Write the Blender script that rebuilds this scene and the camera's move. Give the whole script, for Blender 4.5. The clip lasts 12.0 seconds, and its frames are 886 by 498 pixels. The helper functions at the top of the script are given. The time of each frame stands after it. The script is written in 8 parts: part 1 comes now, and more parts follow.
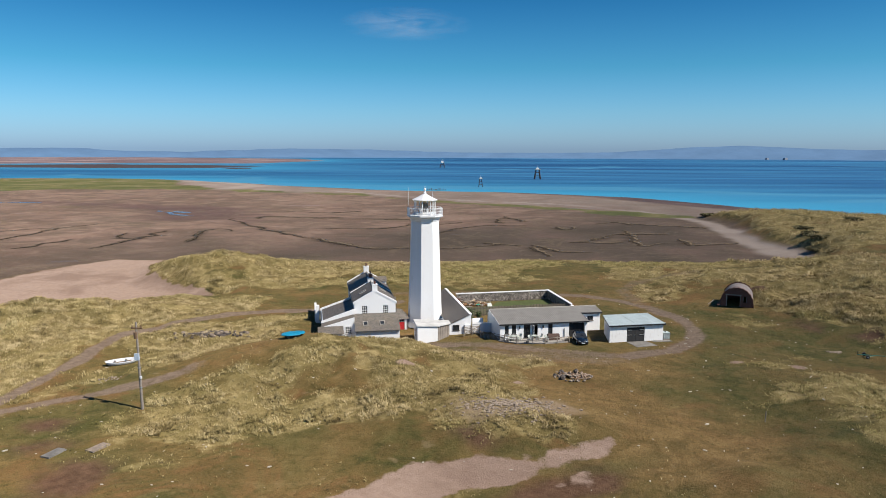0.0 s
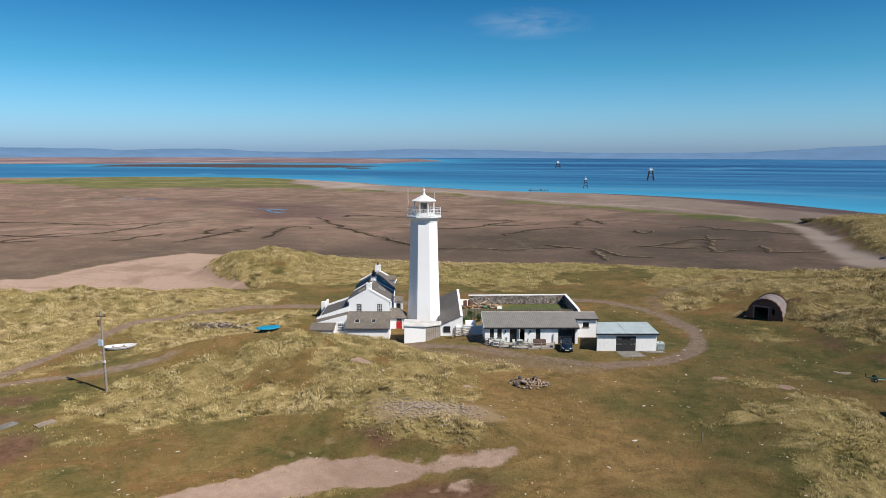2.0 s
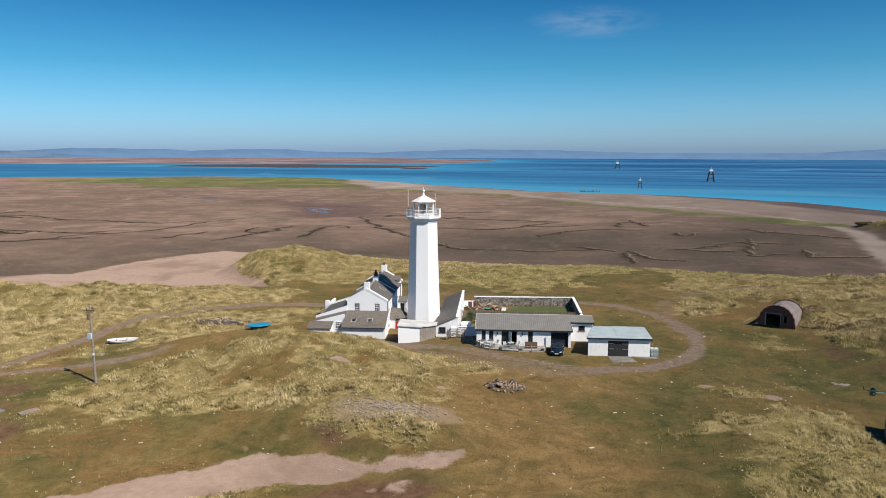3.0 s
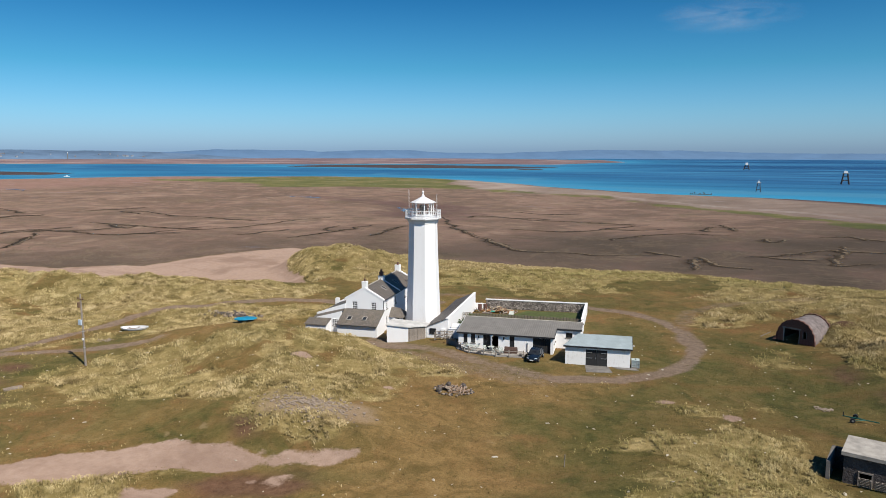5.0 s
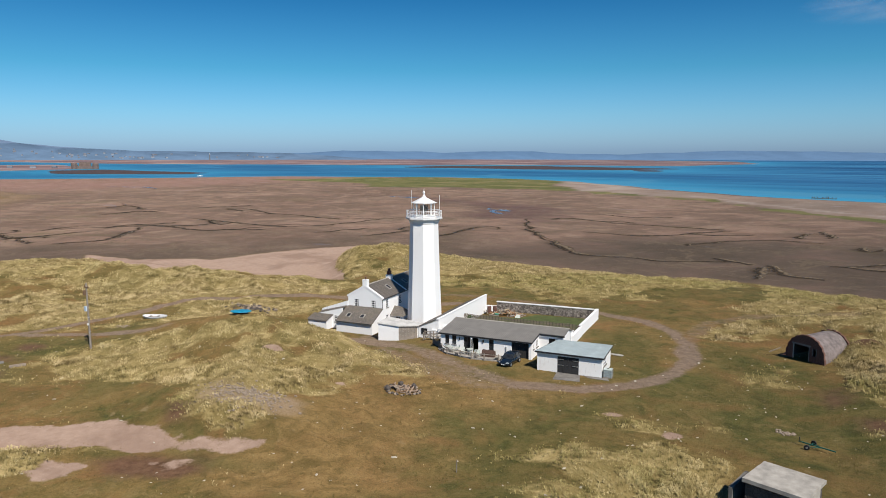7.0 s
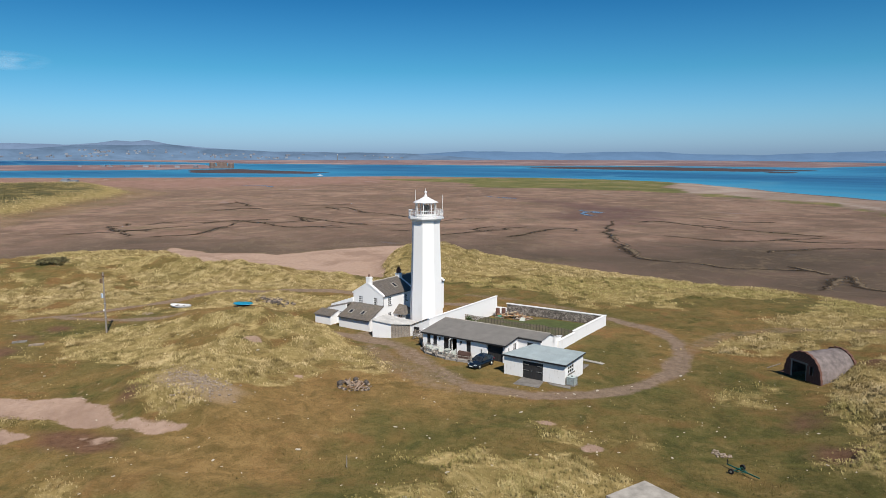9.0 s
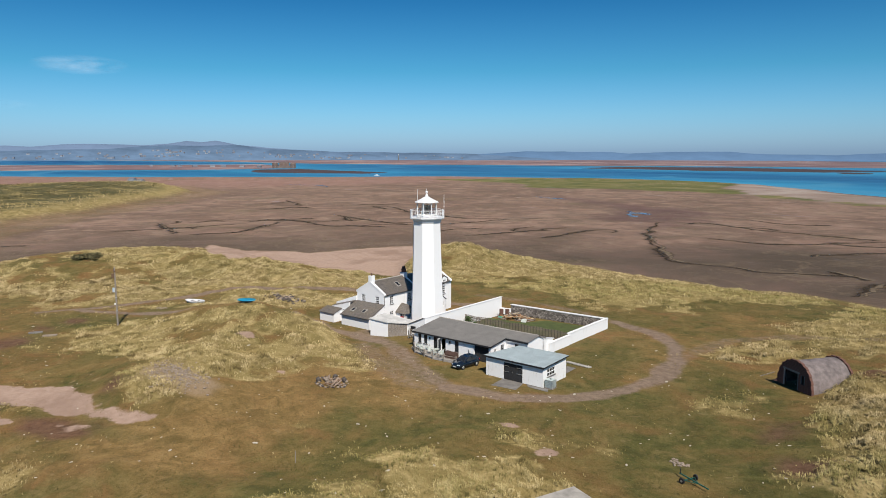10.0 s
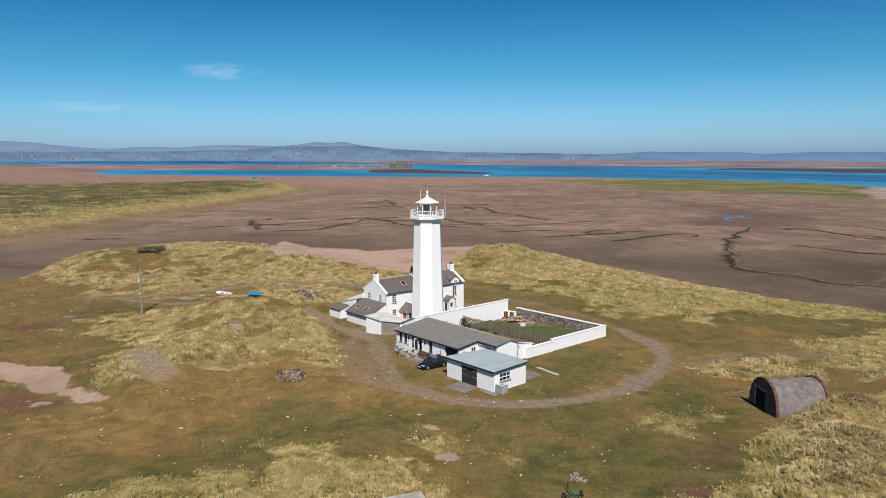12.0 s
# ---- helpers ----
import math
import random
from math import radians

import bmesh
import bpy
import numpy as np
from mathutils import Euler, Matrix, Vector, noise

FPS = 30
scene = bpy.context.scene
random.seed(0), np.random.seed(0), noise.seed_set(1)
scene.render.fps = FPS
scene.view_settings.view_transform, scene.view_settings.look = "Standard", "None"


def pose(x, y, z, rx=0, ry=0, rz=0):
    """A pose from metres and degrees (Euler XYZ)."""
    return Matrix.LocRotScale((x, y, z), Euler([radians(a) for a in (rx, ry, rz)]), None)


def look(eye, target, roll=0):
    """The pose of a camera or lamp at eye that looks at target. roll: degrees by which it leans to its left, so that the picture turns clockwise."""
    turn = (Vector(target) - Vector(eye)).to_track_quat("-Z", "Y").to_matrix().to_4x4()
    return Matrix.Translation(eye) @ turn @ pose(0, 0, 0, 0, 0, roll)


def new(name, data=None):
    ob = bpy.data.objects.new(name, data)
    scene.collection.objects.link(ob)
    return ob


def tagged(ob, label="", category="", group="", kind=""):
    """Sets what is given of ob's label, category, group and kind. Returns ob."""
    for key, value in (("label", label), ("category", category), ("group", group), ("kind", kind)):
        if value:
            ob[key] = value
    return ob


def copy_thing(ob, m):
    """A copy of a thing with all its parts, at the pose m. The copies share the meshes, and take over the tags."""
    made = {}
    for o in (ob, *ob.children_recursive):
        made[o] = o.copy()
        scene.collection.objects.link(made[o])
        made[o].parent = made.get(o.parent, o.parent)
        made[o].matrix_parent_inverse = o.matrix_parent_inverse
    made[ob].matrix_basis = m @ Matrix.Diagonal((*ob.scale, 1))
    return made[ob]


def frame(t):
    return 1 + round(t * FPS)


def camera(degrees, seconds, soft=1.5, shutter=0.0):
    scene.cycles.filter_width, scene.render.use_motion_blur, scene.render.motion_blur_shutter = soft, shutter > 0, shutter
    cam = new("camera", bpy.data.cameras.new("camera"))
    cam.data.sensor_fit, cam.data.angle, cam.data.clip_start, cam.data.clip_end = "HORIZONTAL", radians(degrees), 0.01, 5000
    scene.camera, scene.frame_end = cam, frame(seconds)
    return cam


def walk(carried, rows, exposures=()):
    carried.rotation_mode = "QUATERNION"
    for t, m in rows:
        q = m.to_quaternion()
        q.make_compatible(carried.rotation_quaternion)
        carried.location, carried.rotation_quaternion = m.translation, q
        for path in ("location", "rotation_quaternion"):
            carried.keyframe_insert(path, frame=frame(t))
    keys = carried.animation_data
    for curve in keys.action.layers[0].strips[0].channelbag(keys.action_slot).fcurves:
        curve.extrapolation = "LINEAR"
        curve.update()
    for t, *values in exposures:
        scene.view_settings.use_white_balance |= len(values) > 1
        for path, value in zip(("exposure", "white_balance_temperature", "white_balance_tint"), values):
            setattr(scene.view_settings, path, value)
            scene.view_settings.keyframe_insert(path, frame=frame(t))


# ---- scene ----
cam = camera(64.1, 12.0, soft=0.9)
METRES, EYE, TILT, LEAN, TURN = 122.0, 27.6, 0.0, 0.0, 0.0
ROWS = [
    (0.0, 0.0, 0.0, 0.0, 0.03, -8.01, -0.22),
    (0.5, 0.0398, 0.0007, 0.0006, 2.4, -8.02, -0.2),
    (1.0, 0.083, 0.0033, 0.0008, 4.99, -8.03, -0.18),
    (1.5, 0.1226, 0.0075, 0.0012, 7.36, -8.03, -0.15),
    (2.0, 0.1654, 0.0139, 0.0015, 9.94, -8.02, -0.13),
    (2.5, 0.2045, 0.0216, 0.002, 12.3, -8.03, -0.11),
    (3.0, 0.2465, 0.0316, 0.0023, 14.88, -8.0, -0.09),
    (5.0, 0.4043, 0.0892, 0.0031, 24.87, -7.95, 0.02),
    (5.5, 0.4401, 0.1065, 0.003, 27.25, -7.93, 0.06),
    (6.0, 0.4781, 0.1271, 0.0028, 29.82, -7.93, 0.06),
    (6.5, 0.5122, 0.1477, 0.0024, 32.22, -7.9, 0.08),
    (7.0, 0.5482, 0.1715, 0.0022, 34.8, -7.85, 0.07),
    (9.0, 0.6764, 0.2783, 0.0009, 44.82, -7.79, 0.1),
    (9.5, 0.7046, 0.3066, 0.0006, 47.21, -7.78, 0.11),
    (10.0, 0.7337, 0.3387, 0.0006, 49.8, -7.77, 0.13),
    (10.5, 0.7591, 0.3695, 0.0008, 52.17, -7.75, 0.14),
    (11.0, 0.7849, 0.4042, 0.001, 54.7, -7.74, 0.15),
    (11.5, 0.8075, 0.4371, 0.0008, 57.02, -7.73, 0.16),
    (12.0, 0.8304, 0.474, 0.0005, 59.61, -7.71, 0.16),
]
walk(cam, [(t, pose(0, 0, EYE, TILT, LEAN, TURN) @ pose(METRES * x, METRES * y, METRES * z, 90 + pitch, roll, yaw)) for t, x, y, z, yaw, pitch, roll in ROWS], exposures=[(0.0, 0.0), (5.0, -0.13), (12.0, -0.22)])

# ---- world, sun ----
AZ = Vector((0.90, -0.436))            # towards the sun, on the plan
ELEV = radians(47)
SUN_DIR = Vector((AZ.x * math.cos(ELEV), AZ.y * math.cos(ELEV), math.sin(ELEV)))
world = bpy.data.worlds.new("sky")
scene.world = world
world.use_nodes = True
wn = world.node_tree.nodes
wl = world.node_tree.links
sky = wn.new("ShaderNodeTexSky")
sky.sky_type = "NISHITA"
sky.sun_disc = False
sky.sun_elevation = ELEV
sky.sun_rotation = math.atan2(AZ.x, AZ.y)
sky.altitude = 0
sky.air_density = 1.0
sky.dust_density = 0.7
sky.ozone_density = 4.0
# the clear blue of the day: paler and cooler towards the horizon
where = wn.new("ShaderNodeTexCoord")
parts = wn.new("ShaderNodeSeparateXYZ")
wl.new(where.outputs["Generated"], parts.inputs[0])
grade = wn.new("ShaderNodeValToRGB")
stops = grade.color_ramp.elements
for _ in range(3):
    stops.new(0.5)
for stop, (place, col) in zip(stops, ((0.0, (0.88, 1.28, 2.05)), (0.05, (0.65, 1.17, 1.66)), (0.11, (0.32, 0.95, 1.25)), (0.20, (0.14, 0.65, 0.99)), (0.6, (0.14, 0.47, 0.78)))):
    stop.position, stop.color = place, (*[c / 2.05 for c in col], 1)
wl.new(parts.outputs[2], grade.inputs[0])
tint = wn.new("ShaderNodeMix")
tint.data_type, tint.blend_type = "RGBA", "MULTIPLY"
tint.inputs[0].default_value = 1.0
wl.new(sky.outputs[0], tint.inputs[6])
wl.new(grade.outputs[0], tint.inputs[7])
wl.new(tint.outputs[2], wn["Background"].inputs[0])
wn["Background"].inputs[1].default_value = 0.087 * 2.05
sun = new("sun", bpy.data.lights.new("sun", "SUN"))
sun.data.energy = 6.6
sun.data.angle = radians(0.6)
sun.data.color = (1.0, 0.93, 0.82)
sun.matrix_basis = look((0, 0, 100), Vector((0, 0, 100)) - SUN_DIR)


# ---- materials ----
def shader(name, rough=0.8, metal=0.0):
    m = bpy.data.materials.new(name)
    m.use_nodes = True
    b = m.node_tree.nodes["Principled BSDF"]
    b.inputs["Roughness"].default_value = rough
    b.inputs["Metallic"].default_value = metal
    return m, m.node_tree.nodes, m.node_tree.links, b


def tex_noise(N, K, scale, detail=5, rough=0.6, coord=None, distort=0.0, stretch=None):
    n = N.new("ShaderNodeTexNoise")
    n.inputs["Scale"].default_value = scale
    n.inputs["Detail"].default_value = detail
    n.inputs["Roughness"].default_value = rough
    n.inputs["Distortion"].default_value = distort
    c = N.new("ShaderNodeTexCoord").outputs["Object"] if coord is None else coord
    if stretch:
        mp = N.new("ShaderNodeMapping")
        mp.inputs["Scale"].default_value = stretch[:3]
        if len(stretch) > 3:
            mp.inputs["Rotation"].default_value = (0, 0, radians(stretch[3]))
        K.new(c, mp.inputs[0])
        c = mp.outputs[0]
    K.new(c, n.inputs["Vector"])
    return n.outputs["Fac"]


def ramp(N, K, fac, *stops):
    r = N.new("ShaderNodeValToRGB")
    e = r.color_ramp.elements
    while len(e) < len(stops):
        e.new(0.5)
    for el, (p, col) in zip(e, stops):
        el.position = p
        el.color = (*col, 1) if len(col) == 3 else col
    K.new(fac, r.inputs[0])
    return r.outputs[0]


def blend(N, K, fac, a, b, kind="MIX"):
    x = N.new("ShaderNodeMix")
    x.data_type = "RGBA"
    x.blend_type = kind
    for val, sock in ((fac, x.inputs[0]), (a, x.inputs[6]), (b, x.inputs[7])):
        if isinstance(val, (int, float)):
            sock.default_value = val
        elif isinstance(val, tuple):
            sock.default_value = (*val, 1)
        else:
            K.new(val, sock)
    return x.outputs[2]


def calc(N, K, op, a, b=0.0, clamp=False):
    x = N.new("ShaderNodeMath")
    x.operation = op
    x.use_clamp = clamp
    for val, sock in ((a, x.inputs[0]), (b, x.inputs[1])):
        if isinstance(val, (int, float)):
            sock.default_value = val
        else:
            K.new(val, sock)
    return x.outputs[0]


def relief(N, K, b, height, strength=0.5, dist=0.05):
    n = N.new("ShaderNodeBump")
    n.inputs["Strength"].default_value = strength
    n.inputs["Distance"].default_value = dist
    K.new(height, n.inputs["Height"])
    K.new(n.outputs[0], b.inputs["Normal"])


def plain(name, col, rough=0.7, metal=0.0, vary=0.25, scale=3.0, bump=0.2, fine=25.0):
    """A surface with stains at two scales."""
    m, N, K, b = shader(name, rough, metal)
    big = tex_noise(N, K, scale, 4)
    small = tex_noise(N, K, fine, 4)
    dark = tuple(c * (1 - vary) for c in col)
    light = tuple(min(1, c * (1 + vary * 0.5)) for c in col)
    c1 = ramp(N, K, big, (0.3, dark), (0.7, light))
    c2 = blend(N, K, calc(N, K, "MULTIPLY", small, vary), c1, tuple(c * 0.6 for c in col))
    K.new(c2, b.inputs["Base Color"])
    relief(N, K, b, small, bump, 0.02)
    return m


# ---- the lie of the land ----
TABLE = np.random.RandomState(7).rand(256, 256)


def vnoise(x, y, scale, seed=0):
    x, y = x / scale + seed * 17.3, y / scale + seed * 9.7
    i, j = np.floor(x).astype(int), np.floor(y).astype(int)
    fx, fy = x - i, y - j
    fx, fy = fx * fx * (3 - 2 * fx), fy * fy * (3 - 2 * fy)
    a, b = TABLE[i % 256, j % 256], TABLE[(i + 1) % 256, j % 256]
    c, d = TABLE[i % 256, (j + 1) % 256], TABLE[(i + 1) % 256, (j + 1) % 256]
    return (a * (1 - fx) + b * fx) * (1 - fy) + (c * (1 - fx) + d * fx) * fy


def fbm(x, y, scale, octaves=4, seed=0):
    return sum(vnoise(x, y, scale / 2 ** k, seed + k) * 0.5 ** (k + 1) for k in range(octaves))


def inside_distance(x, y, poly):
    """Metres from the outline of a polygon, positive inside."""
    best = np.full(np.shape(x), 1e9)
    inn = np.zeros(np.shape(x), bool)
    n = len(poly)
    for k in range(n):
        (ax, ay), (bx_, by_) = poly[k], poly[(k + 1) % n]
        dx, dy = bx_ - ax, by_ - ay
        q = np.clip(((x - ax) * dx + (y - ay) * dy) / (dx * dx + dy * dy + 1e-9), 0, 1)
        best = np.minimum(best, np.hypot(x - ax - q * dx, y - ay - q * dy))
        if dy != 0:
            inn ^= ((ay > y) != (by_ > y)) & (x < (bx_ - ax) * (y - ay) / dy + ax)
    return np.where(inn, best, -best)


def line_distance(x, y, pts):
    best = np.full(np.shape(x), 1e9)
    for (ax, ay), (bx_, by_) in zip(pts, pts[1:]):
        dx, dy = bx_ - ax, by_ - ay
        q = np.clip(((x - ax) * dx + (y - ay) * dy) / (dx * dx + dy * dy + 1e-9), 0, 1)
        best = np.minimum(best, np.hypot(x - ax - q * dx, y - ay - q * dy))
    return best


def smooth(v, a, b):
    q = np.clip((v - a) / (b - a), 0, 1)
    return q * q * (3 - 2 * q)


SEA = -10.0
LAND = [(-91, 51), (-116, 63), (-142, 80), (-142, 112), (-122, 128), (-88, 134), (-66, 132), (-46, 142), (-58, 152), (-69, 162),
        (-76, 184), (-66, 197), (-39, 195), (-10, 193), (10, 196), (25, 201), (50, 197), (72, 194), (90, 194), (108, 200), (116, 215), (111, 243),
        (126, 300), (124, 335), (204, 330), (330, 320), (420, -400), (-260, -400), (-200, 0)]
SHORE = [(800, -4800), (700, -100), (420, 100), (290, 340), (231, 430), (199, 487), (145, 566), (62, 625), (-45, 655), (-107, 700), (-180, 748), (-303, 868), (-385, 898),
         (-525, 886), (-739, 766), (-846, 613), (-1018, 414), (-1172, 295), (-1284, 191), (-1650, 160), (-4800, -300), (-4800, -4800)]
FARLAND = [(-205, 42), (-240, 66), (-286, 92), (-345, 128), (-407, 176), (-478, 238), (-550, 284), (-640, 300), (-735, 300), (-790, 200), (-760, 40), (-700, -200), (-240, -200)]
BANKS = [  # tidal flats: the wide western flat, a dark spit by the castle island, the far flats, thin dark bars
    [(-4800, -120), (-3156, -26), (-2625, 395), (-2338, 796), (-2230, 1200), (-1555, 960), (-1480, 760), (-1477, 642), (-1652, 411), (-1717, 233), (-1278, 146), (-1169, 23), (-1169, -400), (-4800, -900)],
    [(-1475, 764), (-1463, 905), (-1324, 880), (-1156, 895), (-1020, 885), (-975, 764), (-1098, 680), (-1193, 632), (-1324, 680)],
    [(-4850, -70), (-4530, 825), (-3867, 1250), (-3000, 1380), (-2297, 1380), (-1905, 1500), (-1614, 1700), (-1250, 1780), (-1130, 2020), (-900, 2080), (-551, 2120), (-463, 2900), (-723, 3700), (-1279, 4100), (-2900, 4740), (-4800, 4800)],
    [(-1180, 1773), (-911, 1960), (-604, 1850), (-410, 1770), (-500, 1520), (-718, 1460), (-917, 1490), (-1100, 1470)],
    [(-530, 1590), (-410, 1610), (-375, 1450), (-450, 1420)],
]
SPIT = [(-640, 640), (-636, 697), (-586, 735), (-535, 790), (-466, 830), (-404, 860), (-330, 850), (-255, 709), (-207, 650), (-196, 606), (-232, 598), (-297, 605), (-351, 586), (-415, 575), (-530, 630)]
MARSH = [(-255, 660), (-207, 617), (-152, 585), (-116, 564), (-68, 545), (-20, 494), (18, 444), (62, 394), (104, 342), (124, 326)]
BEACH = [(-345, 890), (-303, 868), (-180, 748), (-107, 700), (-45, 655), (62, 625), (145, 566), (199, 487), (231, 430), (150, 335), (112, 330), (62, 394), (18, 444), (-20, 494), (-68, 545), (-116, 564), (-152, 585), (-207, 617), (-262, 709)]
DARKMUD = [(-20, 292), (27, 306), (87, 314), (106, 300), (100, 262), (102, 214), (112, 196), (-60, 190), (-60, 235)]
RUSSET = [(-177, 408), (-240, 450), (-300, 475), (-217, 462), (-150, 445), (-113, 408), (-96, 350), (-85, 300), (-64, 276), (-95, 318), (-115, 332), (-140, 345)]
STRAW = [  # stands of tall bleached grass
    [(-26, 65), (-31, 72), (-33, 78), (-28, 85), (-20, 87), (-13, 92), (-15, 102), (-6, 103), (4, 98), (10, 84), (8, 80), (11, 73), (14, 67), (14, 64), (9, 62), (3, 63), (-2, 67), (-10, 69), (-19, 67)],
    [(-125, 114), (-82, 100), (-66, 84), (-54, 74), (-51, 84), (-49, 104), (-46, 113), (-38, 122), (-33, 128), (-34, 136), (-48, 136), (-69, 146), (-120, 130)],
]
STRAW += [
    [(-48, 100), (-45, 112), (-33, 120), (-22, 123), (-20, 110), (-25, 106), (-27, 95), (-32, 88), (-38, 90), (-43, 96)],
    [(-14, 46), (-9, 50), (-5, 54), (1, 56.5), (4, 55), (2, 50), (-6, 44)],
    [(-8, 92), (4, 97), (13, 96), (16, 91), (8, 88), (-4, 88)],
    [(41, 74), (42.5, 81), (44.5, 83.5), (47.5, 85.5), (52.5, 85.5), (55, 80), (60, 70), (50, 56), (41, 57), (37.5, 61), (39, 68)],
]
STRAW += [
    [(42, 138), (46, 150), (52, 160), (62, 169), (76, 158), (100, 170), (110, 150), (95, 110), (72, 96), (64, 100), (63, 109), (60, 115), (57, 125), (60, 134), (58, 143), (54, 146), (50, 139)],
    [(-76, 184), (-66, 150), (-50, 146), (-34, 144), (-20, 146), (-8, 149), (4, 152), (14, 160), (24, 168), (30, 178), (28, 200), (-70, 202)],
    [(34, 200), (40, 184), (39, 156), (44, 152), (52, 162), (68, 169), (100, 160), (106, 200)],
]
STRAW += [
    [(105, 205), (220, 200), (330, 318), (204, 328), (126, 335), (128, 300), (113, 243)],
    [(-150, 60), (-80, 60), (-60, 70), (-70, 110), (-120, 125), (-150, 110)],
]
STRAW.append([(39, 137), (40, 143), (42, 150), (46, 154), (51, 154), (54, 145), (49, 144), (47, 138), (42, 135)])
WORN = [[(-22, 79), (-16, 82), (-10, 87), (-12, 96), (-9, 84), (-10, 78), (-12, 74), (-17, 73)], [(-164, 84), (-167, 94), (-93, 85), (-78, 86), (-75, 77), (-85, 68)]]
GREEN = [  # dark lush turf
    [(-9, 59), (-10, 62), (-4, 66), (2, 64), (-3, 61), (-6, 58)],
    [(20, 57), (30, 76), (38, 94), (43, 88), (40, 80), (36, 66), (26, 54)],
    [(40, 96), (46, 113), (52, 119), (56, 105), (55, 90), (50, 90)],
    [(28, 65), (33, 75), (38, 82), (41, 74), (39, 66), (31, 62)],
    [(36, 96), (44, 128), (56, 124), (66, 112), (75, 98), (72, 75), (55, 60), (34, 58), (20, 54), (24, 70), (34, 84)],
]
GREEN += [
    [(-6.8, 59.3), (-2.1, 62.6), (3, 63.6), (-0.8, 60.2), (-4.5, 57.8)],
    [(36, 60), (48, 80), (40, 96), (46, 120), (60, 118), (70, 96), (78, 70), (70, 48)],
    [(-30, 140), (-8, 150), (20, 158), (44, 168), (60, 178), (86, 190), (60, 194), (30, 196), (10, 186), (-10, 168), (-34, 152)],
]
GREEN += [
    [(14, 80), (30, 90), (38, 96), (34, 84), (22, 72)],
    [(-40, 64), (-44, 72), (-36, 76), (-33, 70)],
    [(24, 112), (28, 130), (36, 122), (37, 110), (32, 104)],
    [(-10, 145), (16, 146), (30, 152), (38, 146), (28, 142), (0, 144)],
]
RUST = [  # bare reddish-brown earth
    [(57.5, 132), (59, 135.5), (62, 133), (60.5, 130)],
    [(-36, 61), (-33, 62), (-29.5, 60.5), (-27.8, 57.4), (-29, 54.5), (-34, 55)], [(1.8, 64), (4.3, 64.2), (6.4, 62.8), (4.8, 61.4), (2.8, 61.8)], [(-42.5, 69.2), (-40.5, 70.6), (-38.3, 67.8), (-41.2, 67.2)], [(5, 54), (8, 57), (12, 59), (17, 59), (15, 55), (9, 52)], [(57, 113), (59, 115), (61, 110), (59, 108)],
    [(62, 106), (66, 107), (67, 102), (63, 101)], [(-42, 64), (-38, 66), (-36, 64), (-40, 62)],
]
TAN = [  # dry orange-brown turf
    [(10, 83), (20.6, 85), (29.2, 74), (33, 65), (31.9, 56), (20, 54), (14.5, 63)], [(8, 93), (26, 95), (31, 87), (21, 83), (9, 82)],
]
PEBBLE = [(1, 68.5), (3, 71), (8, 72), (13, 73), (14, 69.5), (10, 67.5), (6, 66), (3, 66)]


def sea_z(x, y):
    """The sea falls away a little towards the horizon."""
    return SEA - 0.0044 * np.maximum(0, np.asarray(y, float) - 650)


HUMPS = [  # height, centre, radii, turn
    (3.6, -20, 91, 13, 10, 20),
    (1.7, -6, 80, 13, 9, -30),
    (2.0, 8, 69, 14, 8, -10),
    (4.4, -53, 166, 14, 13, 30),
    (0.3, -34, 174, 16, 9, -8),
    (3.6, -88, 107, 22, 13, 30),
    (2.8, -97, 80, 20, 12, 20),
    (2.0, -62, 117, 20, 8, 25),
    (1.6, -52, 100, 10, 7, 30),
    (3.4, 88, 140, 18, 30, 0),
    (3.2, 102, 160, 22, 17, 10),
]
HUMPS += [
    (2.6, 76, 108, 11, 12, 0),
    (2.2, 68, 122, 8, 7, 0),
    (1.5, 62, 150, 16, 12, 0),
    (3.5, 150, 290, 26, 40, 0),
    (3.0, 185, 240, 50, 40, 0),
    (3.0, 130, 215, 16, 20, 0),
    (1.6, 46, 66, 13, 6, 20),
    (1.2, 26, 56, 14, 5, 15),
    (1.3, 0, 88, 12, 6, 0),
    (1.0, -5, 95, 10, 4, 0),
    (0.7, 0, 66, 8, 5, 0),
    (1.2, 43, 79, 7, 8, 0),
    (2.4, 60.5, 132.5, 3.6, 4.5, 0),
]


